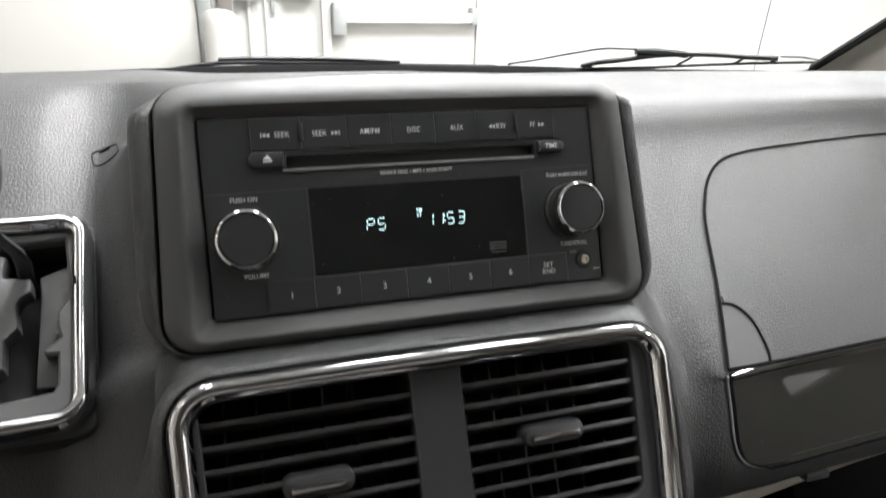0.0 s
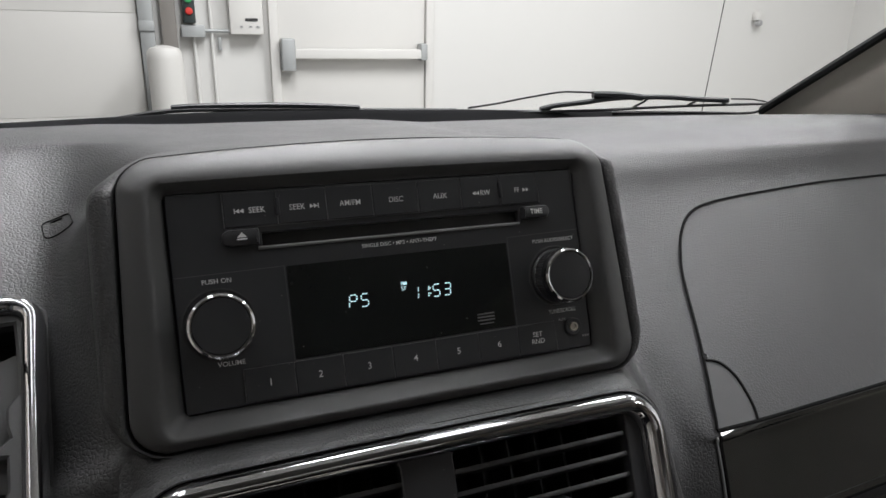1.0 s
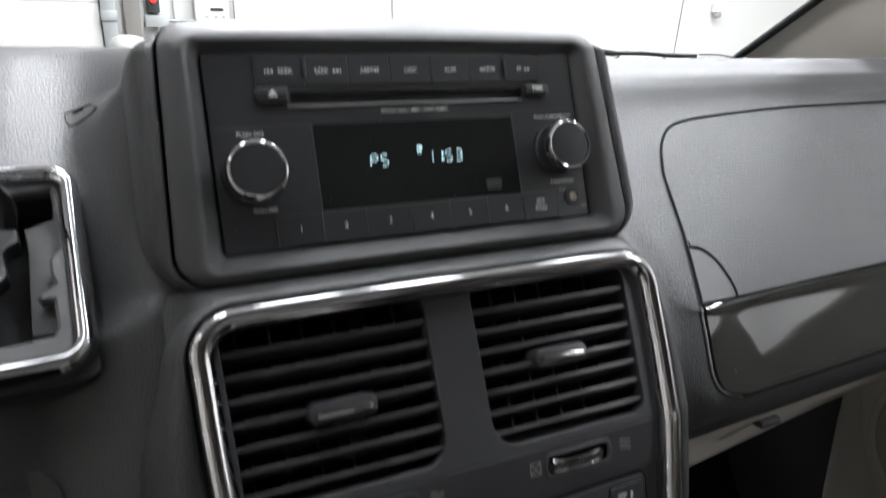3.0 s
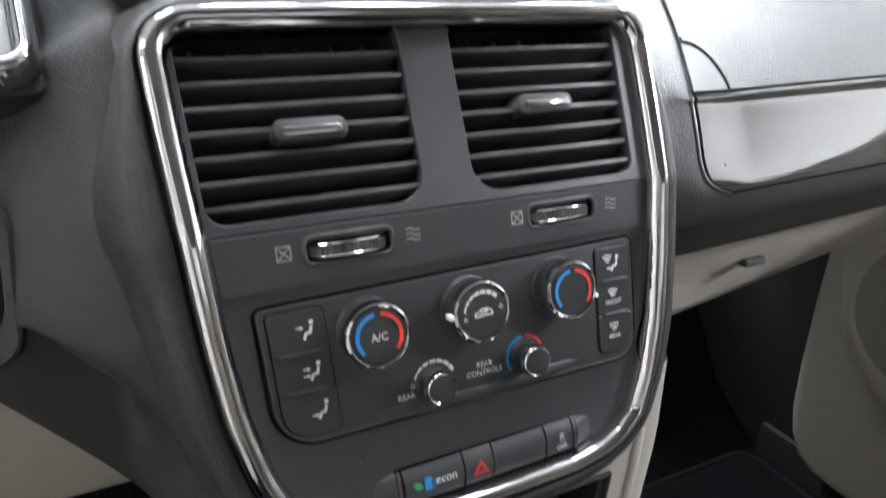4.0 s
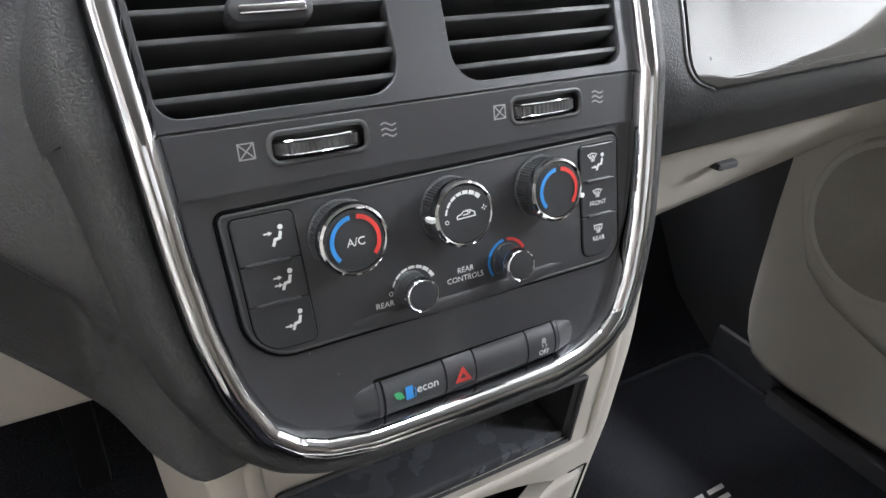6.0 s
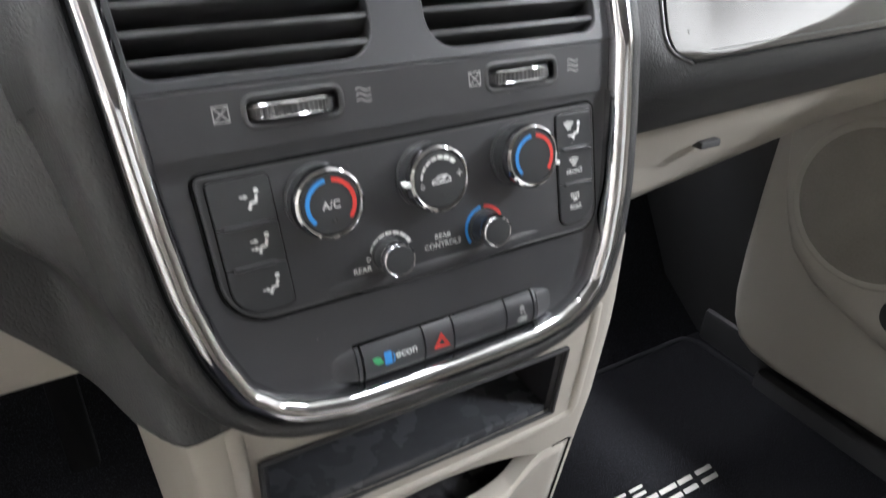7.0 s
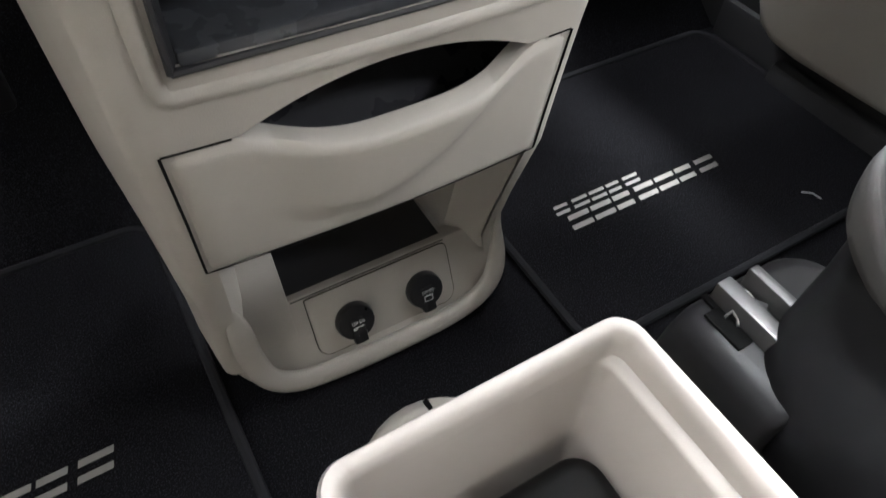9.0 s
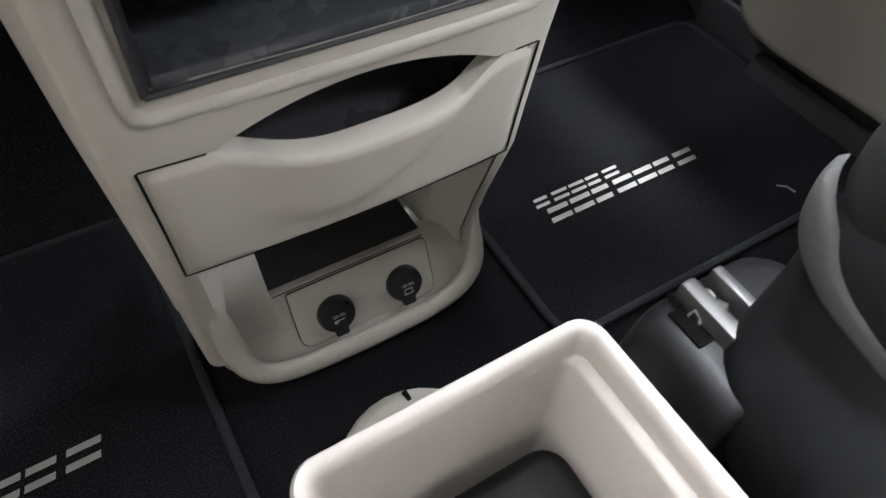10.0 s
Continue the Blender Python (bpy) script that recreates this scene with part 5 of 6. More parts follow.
for k in range(4):
    u0, u1 = SW[k] + 0.0004, SW[k + 1] - 0.0004
    bm = bmesh.new()
    prof = [(-0.1138, 0.0), (-0.1136, 0.0010), (-0.1126, 0.0021), (-0.1105, 0.0032), (-0.107, 0.0039), (-0.103, 0.0035), (-0.1, 0.0023), (-0.0984, 0.0010), (-0.0982, 0.0)]
    rings(bm, [[HV2 @ Vector((u, v + 0.012 * u, w)) for v, w in prof] for u in (u0, u1)])
    sw.append(part(SWN[k], bm, PANEL, panel, smooth=40))
for u, out in ((-0.0399, -1), (0.0477, 1)):
    bm = bmesh.new()
    rings(bm, [[HV2 @ Vector((u + e, v + 0.012 * u, w * 0.92)) for v, w in prof] for e in (-0.0008, 0.0008)])
    part("end_rib", bm, PANEL, panel, smooth=40)
    bm = bmesh.new()
    rings(bm, [[HV2 @ Vector((u + out * (0.0012 + 0.0115 * q), -0.106 + 0.012 * u + (v + 0.106) * (1 - 0.35 * q), w * (1 - q) ** 1.2 - 0.0004)) for v, w in prof] for q in (0, 0.15, 0.35, 0.6, 0.85, 1.0)])
    part("end_swell", bm, PANEL, panel, smooth=80)
SWM = HV2 @ Matrix.Translation((0, 0, 0.0040))
lettering("econ", 0.0052, SWM @ Matrix.Translation((-0.0194, -0.1054, 0)), PRINT, sw[0], bold=0.00003)
part("leaf_mark", patch(bmesh.new(), [(-0.0348, -0.1042), (-0.0330, -0.1038), (-0.0312, -0.1046), (-0.0300, -0.1072), (-0.0322, -0.1076), (-0.0338, -0.1066)], SWM), GREEN, sw[0], smooth=0)
bmi = patch(bmesh.new(), [(-0.0295, -0.1086), (-0.0262, -0.1086), (-0.0262, -0.1028), (-0.0295, -0.1028)], SWM)
ribbon(bmi, [(-0.0262, -0.1080), (-0.0252, -0.1080), (-0.0250, -0.1050), (-0.0258, -0.1040)], 0.0005, SWM)
part("pump_mark", bmi, BLUE, sw[0], smooth=0)
hz = (-0.0027, -0.1062)
bmi = bmesh.new()
for r, w in ((0.0040, 0.0006), (0.0024, 0.0005)):
    tri = [(hz[0] + r * math.cos(radians(a)), hz[1] - 0.0006 + r * math.sin(radians(a))) for a in (90, 210, 330)]
    ribbon(bmi, [((tri[0][0] + tri[1][0]) / 2, (tri[0][1] + tri[1][1]) / 2), tri[1], tri[2], tri[0], ((tri[0][0] + tri[1][0]) / 2, (tri[0][1] + tri[1][1]) / 2)], w, SWM)
part("hazard_mark", bmi, RED, sw[1], "red warning triangle", smooth=0)
bmi = bmesh.new()
patch(bmi, [(0.0385, -0.1048), (0.0405, -0.1048), (0.0408, -0.1034), (0.0402, -0.1022), (0.0388, -0.1022), (0.0382, -0.1034)], SWM)
ribbon(bmi, [(0.0384, -0.1052), (0.0392, -0.1060), (0.0386, -0.1068)], 0.0006, SWM)
ribbon(bmi, [(0.0402, -0.1052), (0.0410, -0.1060), (0.0404, -0.1068)], 0.0006, SWM)
part("skid_mark", bmi, PRINT_DIM, sw[3], smooth=0)
lettering("OFF", 0.0032, SWM @ Matrix.Translation((0.0396, -0.1092, -0.0004)), PRINT, sw[3])

# ---- shift gate on the driver's side ----
gate = root("shift_gate", (-0.20, 0.37, 0.70), "chrome-framed shift gate with a stepped slot and a lever", "gear shift")
GATE = frame_of((-0.150, 0.368, 0.7125), (1, 0.06, 0), (0.03, 0.082, 0.057))
g_out = rrect(-0.125, -0.064, 0.0036, 0.046, 0.014, 6)
gn = GATE.to_3x3() @ Vector((0, 0, 1))
gl = inset(g_out, 0.004)
part("chrome_frame", sweep([GATE @ Vector((u, v, 0.0015)) for u, v in gl], [(0.0042, -0.006), (0.0042, 0.0005), (0.0026, 0.0038), (0.0, 0.0046), (-0.0026, 0.0036), (-0.0040, 0.0005), (-0.0040, -0.006)], [gn] * len(gl)), CHROME, gate, "bright chrome frame", smooth=60)
shape = [(-0.0197, 0.0295), (-0.0013, 0.0302), (0.0003, 0.0065), (0.0004, -0.0036), (-0.004, -0.0096), (-0.004, -0.0174), (-0.0026, -0.0229), (-0.0095, -0.0284), (-0.0083, -0.0305), (-0.0036, -0.0313), (-0.0032, -0.0445), (-0.0049, -0.0484), (-0.025, -0.0501), (-0.060, -0.0501), (-0.0605, 0.0295)]
slot_g = [(u - 0.0068, v + 0.0028) for u, v in shape][::-1]
part("gate_plate", plate(inset(g_out, 0.0075), [slot_g], -0.006, 0.0, GATE, 0.0012), DASH_SMOOTH, gate, "dark inner frame", smooth=30)
part("gate_well", slab(rrect(-0.115, -0.060, -0.001, 0.043, 0.006, 3), -0.038, -0.030, GATE, 0.002), DARK, gate)
# Dark walls added so no outside light shows through the gate.
part("gate_box", plate(rrect(-0.122, -0.064, 0.004, 0.046, 0.006, 3), [rrect(-0.116, -0.059, -0.001, 0.041, 0.006, 3)], -0.034, -0.0065, GATE, 0.001), DARK, gate)
left_shape = [(-0.0630, -0.0510), (-0.0271, -0.0476), (-0.0276, -0.0361), (-0.0243, -0.0336), (-0.0247, -0.0203), (-0.0196, -0.0144), (-0.0208, -0.0023), (-0.019, 0.001), (-0.0149, 0.0034), (-0.0155, 0.0105), (-0.0263, 0.0123), (-0.0269, 0.0162), (-0.0258, 0.0238), (-0.034, 0.028), (-0.0630, 0.030)]
part("gate_step", slab([(u - 0.0068, v + 0.0028) for u, v in left_shape], -0.010, -0.0015, GATE, 0.0014), DASH_SMOOTH, gate, "stepped satin plate")
right_shape = [(-0.0134, -0.0420), (0.0035, -0.0440), (0.0035, 0.0198), (-0.0024, 0.0195), (-0.0134, 0.0149), (-0.0127, 0.0019)]
part("gate_flap", slab([(u - 0.0068, v + 0.0028) for u, v in right_shape], -0.016, -0.008, GATE, 0.0016), DASH_SMOOTH, gate, "satin side plate")
lev = spline([GATE @ Vector(p) for p in ((-0.026, 0.016, -0.020), (-0.0255, 0.0185, -0.008), (-0.024, 0.0185, 0.010), (-0.0300, 0.0190, 0.030), (-0.0300, 0.0185, 0.045))], 4)
part("lever_boot", rod(lev, 0.0034), RUBBER, gate, "thin black lever")
part("lever_knob", lathe([(0.005, -0.018), (0.008, -0.012), (0.010, -0.002), (0.0125, 0.010), (0.0135, 0.022), (0.012, 0.034), (0.007, 0.041), (0.001, 0.043)], frame_of(GATE @ Vector((-0.0335, 0.0185, 0.045)), (1, 0.06, 0), (0.03, 0.9, -0.5)), 28), RUBBER, gate, "rounded black knob", smooth=60)
part("pocket_liner", box(-0.30, 0.335, 0.56, -0.166, 0.40, 0.645, 0.01), DARK, dashboard, "dark open pocket")
POCKET = frame_of(next(dash_at(-0.166, q * 0.25) for q in range(44 * SPAN, 72 * SPAN) if dash_at(-0.166, q * 0.25).z < 0.603), (1, -0.40, 0.0), (0, 0.25, 0.97))
part("pocket_rim", plate(rrect(-0.070, -0.034, 0.001, 0.034, 0.014, 5), [rrect(-0.066, -0.022, -0.0045, 0.022, (0.004, 0.014, 0.014, 0.004), 8)], -0.012, 0.0008, POCKET, 0.0012), DASH, dashboard, "rounded edge of the open pocket", smooth=40)
# small closed cover in the pad, its outline laid on the pad's skin
def on_pad(f, h):
    """A place on the small cover: f across, h down, as shares of its size."""
    x = (-0.1545 + 0.0135 * f) * (1 - h) + (-0.1520 + 0.0160 * f) * h
    q = (4.63 - 0.14 * f) * (1 - h) + (4.93 - 0.06 * f) * h
    return dash_at(x, q * SPAN) + dash_normal(x, q * SPAN) * 0.0004, dash_normal(x, q * SPAN)


six = (0, 1.05, 2.1, 3.14, 4.2, 5.25)
ro = rrect(0.0, 0.0, 1.0, 1.0, 0.2, 5)
ro = [on_pad(a[0] + (b[0] - a[0]) * k / 4, a[1] + (b[1] - a[1]) * k / 4) for a, b in zip(ro, ro[1:] + ro[:1]) for k in range(4)]
part("cover_gap", sweep([p for p, n in ro], [(0.00026 * math.cos(a), 0.0003 * math.sin(a)) for a in six], [n for p, n in ro]), GAP, dashboard, "thin dark seam of a small cover", smooth=0)
nick = [on_pad(0.30 + 0.045 * k, 0.13) for k in range(10)]
part("nick", sweep([p for p, n in nick], [(0.0005 * math.cos(a), 0.0005 * math.sin(a)) for a in six], [n for p, n in nick], closed=False), GAP, dashboard, "short dark nick", smooth=0)

# ---- lower console ----
console = root("lower_console", (0.03, 0.36, 0.0), "beige lower console with a cubby, a drawer and power sockets", "console")
LEV = [(0.515, -0.108, 0.140, 0.262), (0.47, -0.108, 0.141, 0.2615), (0.4565, -0.1075, 0.142, 0.2625), (0.45, -0.107, 0.142, 0.263), (0.40, -0.1065, 0.143, 0.268), (0.39, -0.1065, 0.1425, 0.2685), (0.36, -0.1065, 0.141, 0.272), (0.354, -0.1063, 0.141, 0.273), (0.30, -0.1045, 0.143, 0.282), (0.25, -0.1035, 0.149, 0.2935), (0.24, -0.1030, 0.150, 0.297), (0.16, -0.1015, 0.160, 0.328), (0.085, -0.1015, 0.170, 0.354), (0.05, -0.102, 0.178, 0.356), (0.03, -0.102, 0.183, 0.358)]
FR = [0.0, 0.03, 0.070, 0.10, 0.13, 0.165, 0.2, 0.235, 0.27, 0.305, 0.34, 0.375, 0.41, 0.445, 0.48, 0.515, 0.55, 0.585, 0.62, 0.655, 0.69, 0.725, 0.76, 0.795, 0.83, 0.865, 0.90, 0.97, 1.0]


def console_row(z):
    for a, b in zip(LEV, LEV[1:]):
        if b[0] <= z <= a[0]:
            t = (a[0] - z) / (a[0] - b[0])
            return tuple(p + (q - p) * t for p, q in zip(a, b))
    return LEV[-1] if z < 0.03 else LEV[0]


def console_front(f, z):
    """A place on the console's front: f from its left (0) to its right edge (1)."""
    _, xl, xr, yf = console_row(z)
    x = xl + 0.012 + (xr - xl - 0.024) * f
    return Vector((x, yf - 0.004 * (1 - (2 * f - 1) ** 2), z))


def arched(p):
    """Lifts the lower edge of the band above the drawer into the finger opening's arch."""
    lift = arch_z(p.x) - 0.356
    p.z += lift * max(0, 1 - abs(p.z - 0.354) / 0.036) if p.z > 0.353 else 0
    return p


def console_loop(z):
    _, xl, xr, yf = console_row(z)
    fl = 0.7 * (0.3 + 0.7 * smoothstep(0.05, 0.3, z))
    pts = [Vector((xl - 0.035 * fl, 0.52, z)), Vector((xl - 0.026 * fl, 0.42, z)), Vector((xl - 0.010 * fl, 0.34 if yf < 0.33 else yf + 0.03, z))]
    pts += [Vector((xl + 0.012 - 0.012 * math.cos(a), yf + 0.012 - 0.012 * math.sin(a), z)) for a in (0, 0.4, 0.8, 1.2)]
    pts += [arched(console_front(f, z)) for f in FR]
    pts += [Vector((xr - 0.012 + 0.012 * math.sin(a), yf + 0.012 - 0.012 * math.cos(a), z)) for a in (0.4, 0.8, 1.2, 1.57)]
    pts += [Vector((xr + 0.001, 0.34 if yf < 0.33 else yf + 0.03, z)), Vector((xr + 0.004, 0.42, z)), Vector((xr + 0.006, 0.52, z))]
    return pts


Zs = [0.515, 0.49, 0.47, 0.4515, 0.4505, 0.425, 0.3995, 0.3985, 0.39, 0.38, 0.372, 0.365, 0.36, 0.354, 0.33, 0.30, 0.27, 0.25, 0.245, 0.2, 0.16, 0.12, 0.085, 0.07, 0.05, 0.03]


def arch_z(x):
    """Upper edge of the finger opening above the drawer."""
    t = (x - 0.020) / 0.079
    return 0.356 + 0.0188 * max(0, 1 - t * t)


bmc = bmesh.new()
loops = [console_loop(z) for z in Zs]
vs = [[bmc.verts.new(p) for p in lp] for lp in loops]
n0 = 7
for j in range(len(Zs) - 1):
    za, zb = Zs[j], Zs[j + 1]
    for i in range(len(vs[0]) - 1):
        f0, f1 = (FR[i - n0] if 0 <= i - n0 < len(FR) else -1), (FR[i - n0 + 1] if 0 <= i - n0 + 1 < len(FR) else -1)
        front = f0 >= 0 and f1 > 0
        zm = (za + zb) / 2
        if front and f0 >= 0.070 - 1e-6 and f1 <= 0.865 + 1e-6 and 0.399 < zm < 0.451:
            continue
        if front and f0 >= 0.03 - 1e-6 and f1 <= 0.97 + 1e-6 and 0.246 < zm < 0.354:
            continue
        if front and f0 >= 0.03 - 1e-6 and f1 <= 0.97 + 1e-6 and 0.06 < zm < 0.246:
            continue
        bmc.faces.new((vs[j][i], vs[j + 1][i], vs[j + 1][i + 1], vs[j][i + 1]))
part("body", bmc, BEIGE, console, "beige grained plastic body", smooth=50)
# foot flange, a rounded half oval on the floor
foot = []
for k in range(61):
    a = math.pi * (1 + k / 60)
    c, s = math.cos(a), math.sin(a)
    foot.append((0.0485 + 0.1475 * math.copysign(abs(c) ** 0.70, c), 0.43 + 0.1015 * math.copysign(abs(s) ** 0.70, s)))
foot += [(0.199, 0.52), (-0.102, 0.52)]
foot_loops = []
for ins, z in ((0.0, -0.004), (0.0, 0.006), (0.003, 0.013), (0.012, 0.024), (0.020, 0.032), (0.026, 0.044)):
    foot_loops.append([(x, y, z) for x, y in inset(foot, ins)])
bmf = bmesh.new()
rings(bmf, foot_loops, last=False)
part("foot", bmf, BEIGE, console, smooth=60)

# cubby box with a dark lining
cubby = part("cubby", bmesh.new(), DARK, console, "dark open storage cubby")
bm = bmesh.new()
xl_, xr_ = console_front(0.070, 0.43).x, console_front(0.865, 0.43).x
q0 = [Vector((xl_, 0.2605, 0.4515)), Vector((xr_, 0.2605, 0.4515)), Vector((xr_, 0.2655, 0.3975)), Vector((xl_, 0.2655, 0.3975))]
mid = sum(q0, Vector()) / 4
rings(bm, [q0, [p + (mid - p).normalized() * 0.004 + Vector((0, 0.002, 0)) for p in q0], [Vector((p.x * 0.96, 0.41, mid.z + (p.z - mid.z) * 0.85 + 0.004)) for p in q0]], first=False)
part("lining", bm, LINING, cubby, smooth=0)
rim_path = [p + Vector((0, -0.0012, 0)) for p in q0]
bm = bmesh.new()
for a, b in zip(rim_path, rim_path[1:] + rim_path[:1]):
    rod([a, b], 0.0016, bm, 6)
part("rim", bm, RUBBER, cubby)
# Lighter blotches in the base colour stand for reflected streaks on the floor.
part("sill", box(xl_ + 0.004, 0.266, 0.3985, xr_ - 0.004, 0.405, 0.4045, 0.002), surface("streaked_black_plastic", (0.055, 0.057, 0.063), 0.26, grain=0.2, grain_size=0.004, grain_kind="fine", tint=0.5, blotch=0.02, smudge=0.16), cubby, "black cubby floor with its shiny streaks coloured in")
# raised beige moulding round the cubby
bm = bmesh.new()
mo = [console_front(f, z) + Vector((0, -0.0005, 0)) for f, z in ((0.035, 0.474), (0.05, 0.4765), (0.2, 0.477), (0.4, 0.477), (0.6, 0.477), (0.8, 0.477), (0.94, 0.4765), (0.957, 0.474), (0.957, 0.45), (0.957, 0.42), (0.957, 0.393), (0.95, 0.3865), (0.93, 0.384), (0.8, 0.384), (0.6, 0.384), (0.4, 0.384), (0.2, 0.384), (0.065, 0.384), (0.045, 0.3865), (0.038, 0.393), (0.036, 0.42), (0.035, 0.45))]
part("moulding", sweep(mo, [(0.004 * math.cos(a), 0.0016 * math.sin(a)) for a in (0, 0.8, 1.57, 2.36, 3.14, 4.7)], [Vector((0, -1, 0.05))] * len(mo), bm), BEIGE, console, smooth=70)

# drawer with a scooped front
drawer = part("drawer", bmesh.new(), BEIGE, console, "closed beige drawer with a scooped pull")
NF, NH = 48, 22
bm = bmesh.new()


def drawer_place(f, h):
    """f across, h from the upper edge (0) to the lower (1)."""
    sc = max(0.0, 1 - ((f - 0.53) / 0.405) ** 2)
    sc = sc * sc * (3 - 2 * sc)
    ztop = 0.3535 - 0.0175 * sc
    z = ztop + (0.2475 - ztop) * h
    p = console_front(0.006 + 0.988 * f, z)
    edge = 0.80 * (1 - smoothstep(0.42, 0.96, f)) * (0.75 + 0.25 * smoothstep(0.1, 0.4, f))
    fall = 1 - smoothstep(edge - 0.24, edge + 0.10, h)
    bulge = 0.0105 * sc * (1 - 0.45 * h) * fall * smoothstep(0.12, 0.45, f) ** 0.5 + 0.0025
    rnd = min(f, 1 - f) * (NF / 2.0)
    drop = 0.004 * max(0, 1 - rnd) ** 2 + 0.004 * max(0, 1 - h * 14) ** 2 + 0.004 * max(0, 1 - (1 - h) * 14) ** 2
    p.y -= bulge - drop
    return p


g = [[bm.verts.new(drawer_place(i / NF, j / NH)) for i in range(NF + 1)] for j in range(NH + 1)]
for j in range(NH):
    for i in range(NF):
        bm.faces.new((g[j][i], g[j + 1][i], g[j + 1][i + 1], g[j][i + 1]))
rim = [e for e in bm.edges if e.is_boundary]
ext = bmesh.ops.extrude_edge_only(bm, edges=rim)
for v in (q for q in ext["geom"] if isinstance(q, bmesh.types.BMVert)):
    v.co.y += 0.012
part("drawer_front", bm, BEIGE, drawer, smooth=60)
def gap_run(places, dx, dz, r):
    """A dark joint beside the drawer front."""
    gp = []
    for f, h in places:
        p = drawer_place(f, h)
        gp.append(Vector((p.x + dx, console_front(0.006 + 0.988 * f, p.z).y - 0.0002, p.z + dz)))
    part("drawer_gap", sweep(gp, [(r * math.cos(a), r * math.sin(a)) for a in (0.3, 1.4, 2.4, 3.4, 4.4, 5.4)], [Vector((0, -1, 0))] * len(gp), closed=False), GAP, console, "dark gap beside the drawer")


gap_run([(0.0, j / 12) for j in range(13)], -0.0006, 0.0, 0.0008)
gap_run([(1.0, j / 12) for j in range(13)], 0.0008, 0.0, 0.0008)
gap_run([(0.14 * i / 8, 0.0) for i in range(9)], 0.0, 0.0004, 0.0006)
gap_run([(0.93 + 0.07 * i / 5, 0.0) for i in range(6)], 0.0, 0.0004, 0.0006)
gap_run([(i / 30, 1.0) for i in range(31)], 0.0, -0.0003, 0.0005)
# Dark-coloured box supplies the shade behind the drawer front.
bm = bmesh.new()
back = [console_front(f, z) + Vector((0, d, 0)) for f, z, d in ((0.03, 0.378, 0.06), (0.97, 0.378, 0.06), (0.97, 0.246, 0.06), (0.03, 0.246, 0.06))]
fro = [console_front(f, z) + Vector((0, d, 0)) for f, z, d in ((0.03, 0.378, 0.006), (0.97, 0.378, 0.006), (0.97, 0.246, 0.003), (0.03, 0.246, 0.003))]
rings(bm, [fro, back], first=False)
part("drawer_well", bm, DARK, console, "dark box colouring the shaded space behind the drawer front", smooth=0)
bm = bmesh.new()
tray = []
for k in range(13):
    t = -1 + 2 * k / 12
    tray.append([Vector((0.022 + 0.098 * t, 0.286 + 0.040 * d, 0.326 + 0.030 * d * d - 0.012 * (1 - t * t) * (1 - d))) for d in (0, 0.35, 0.7, 1.0)])
vv = [[bm.verts.new(p) for p in r] for r in tray]
for a, b in zip(vv, vv[1:]):
    for i in range(3):
        bm.faces.new((a[i], a[i + 1], b[i + 1], b[i]))
bmesh.ops.solidify(bm, geom=bm.faces[:], thickness=0.002)
part("finger_tray", bm, surface("satin_black_tray", (0.032, 0.032, 0.037), 0.28), drawer, "satin black inside of the pull", smooth=60)

# lower opening: walls, rubber mat, socket panel
bm = bmesh.new()
def lower_open(z, d):
    return console_front(0.03, z) + Vector((0, d, 0)), console_front(0.97, z) + Vector((0, d, 0))
rows2 = []
for z in (0.245, 0.2, 0.16, 0.12, 0.085, 0.062):
    a, b = lower_open(z, 0.002)
    k = (0.245 - z) / 0.183
    rows2.append([a, a + Vector((0.006, 0.006, 0)), a + Vector((0.014, 0.03, 0)), Vector((-0.055, 0.46, z)), Vector((0.128, 0.46, z)), b + Vector((-0.022, 0.03, 0)), b + Vector((-0.006, 0.006, 0)), b])
vv = [[bm.verts.new(p) for p in r] for r in rows2]
for a, b in zip(vv, vv[1:]):
    for i in range(7):
        bm.faces.new((a[i], a[i + 1], b[i + 1], b[i]))
bm.faces.new([bm.verts.new(Vector(p)) for p in ((-0.065, 0.303, 0.2465), (0.115, 0.303, 0.2465), (0.125, 0.47, 0.2465), (-0.055, 0.47, 0.2465))])
part("recess_wall", bm, BEIGE, console, smooth=30)
SOCK = frame_of((0.050, 0.3675, 0.0805), (1, 0, 0), (0, 0.026, 0.056))
sp = rrect(-0.072, -0.062, 0.068, 0.0, (0.012, 0.012, 0.006, 0.002), 5)
part("socket_gap", slab(inset(sp, -0.0006), -0.004, 0.0003, SOCK, 0.0002), GAP, console, smooth=0)
sockp = part("socket_panel", slab(sp, -0.004, 0.0014, SOCK, 0.0014), BEIGE, console, "beige panel with two capped power sockets", smooth=40)
side = bmesh.new()
rings(side, [[SOCK @ Vector((u, v, w)) for u, v in inset(rrect(-0.131, -0.074, 0.118, 0.006, (0.034, 0.030, 0.012, 0.012), 6), i)] for w, i in ((-0.02, 0.0), (-0.005, 0.0), (-0.0015, 0.002), (-0.0005, 0.007))])
part("sill", side, BEIGE, console, smooth=40)
part("sill_flank", slab(rrect(-0.146, -0.03, -0.0845, 0.060, (0.012, 0.002, 0.002, 0.012), 5), -0.03, -0.0004, SOCK, 0.001), BEIGE, console, smooth=40)
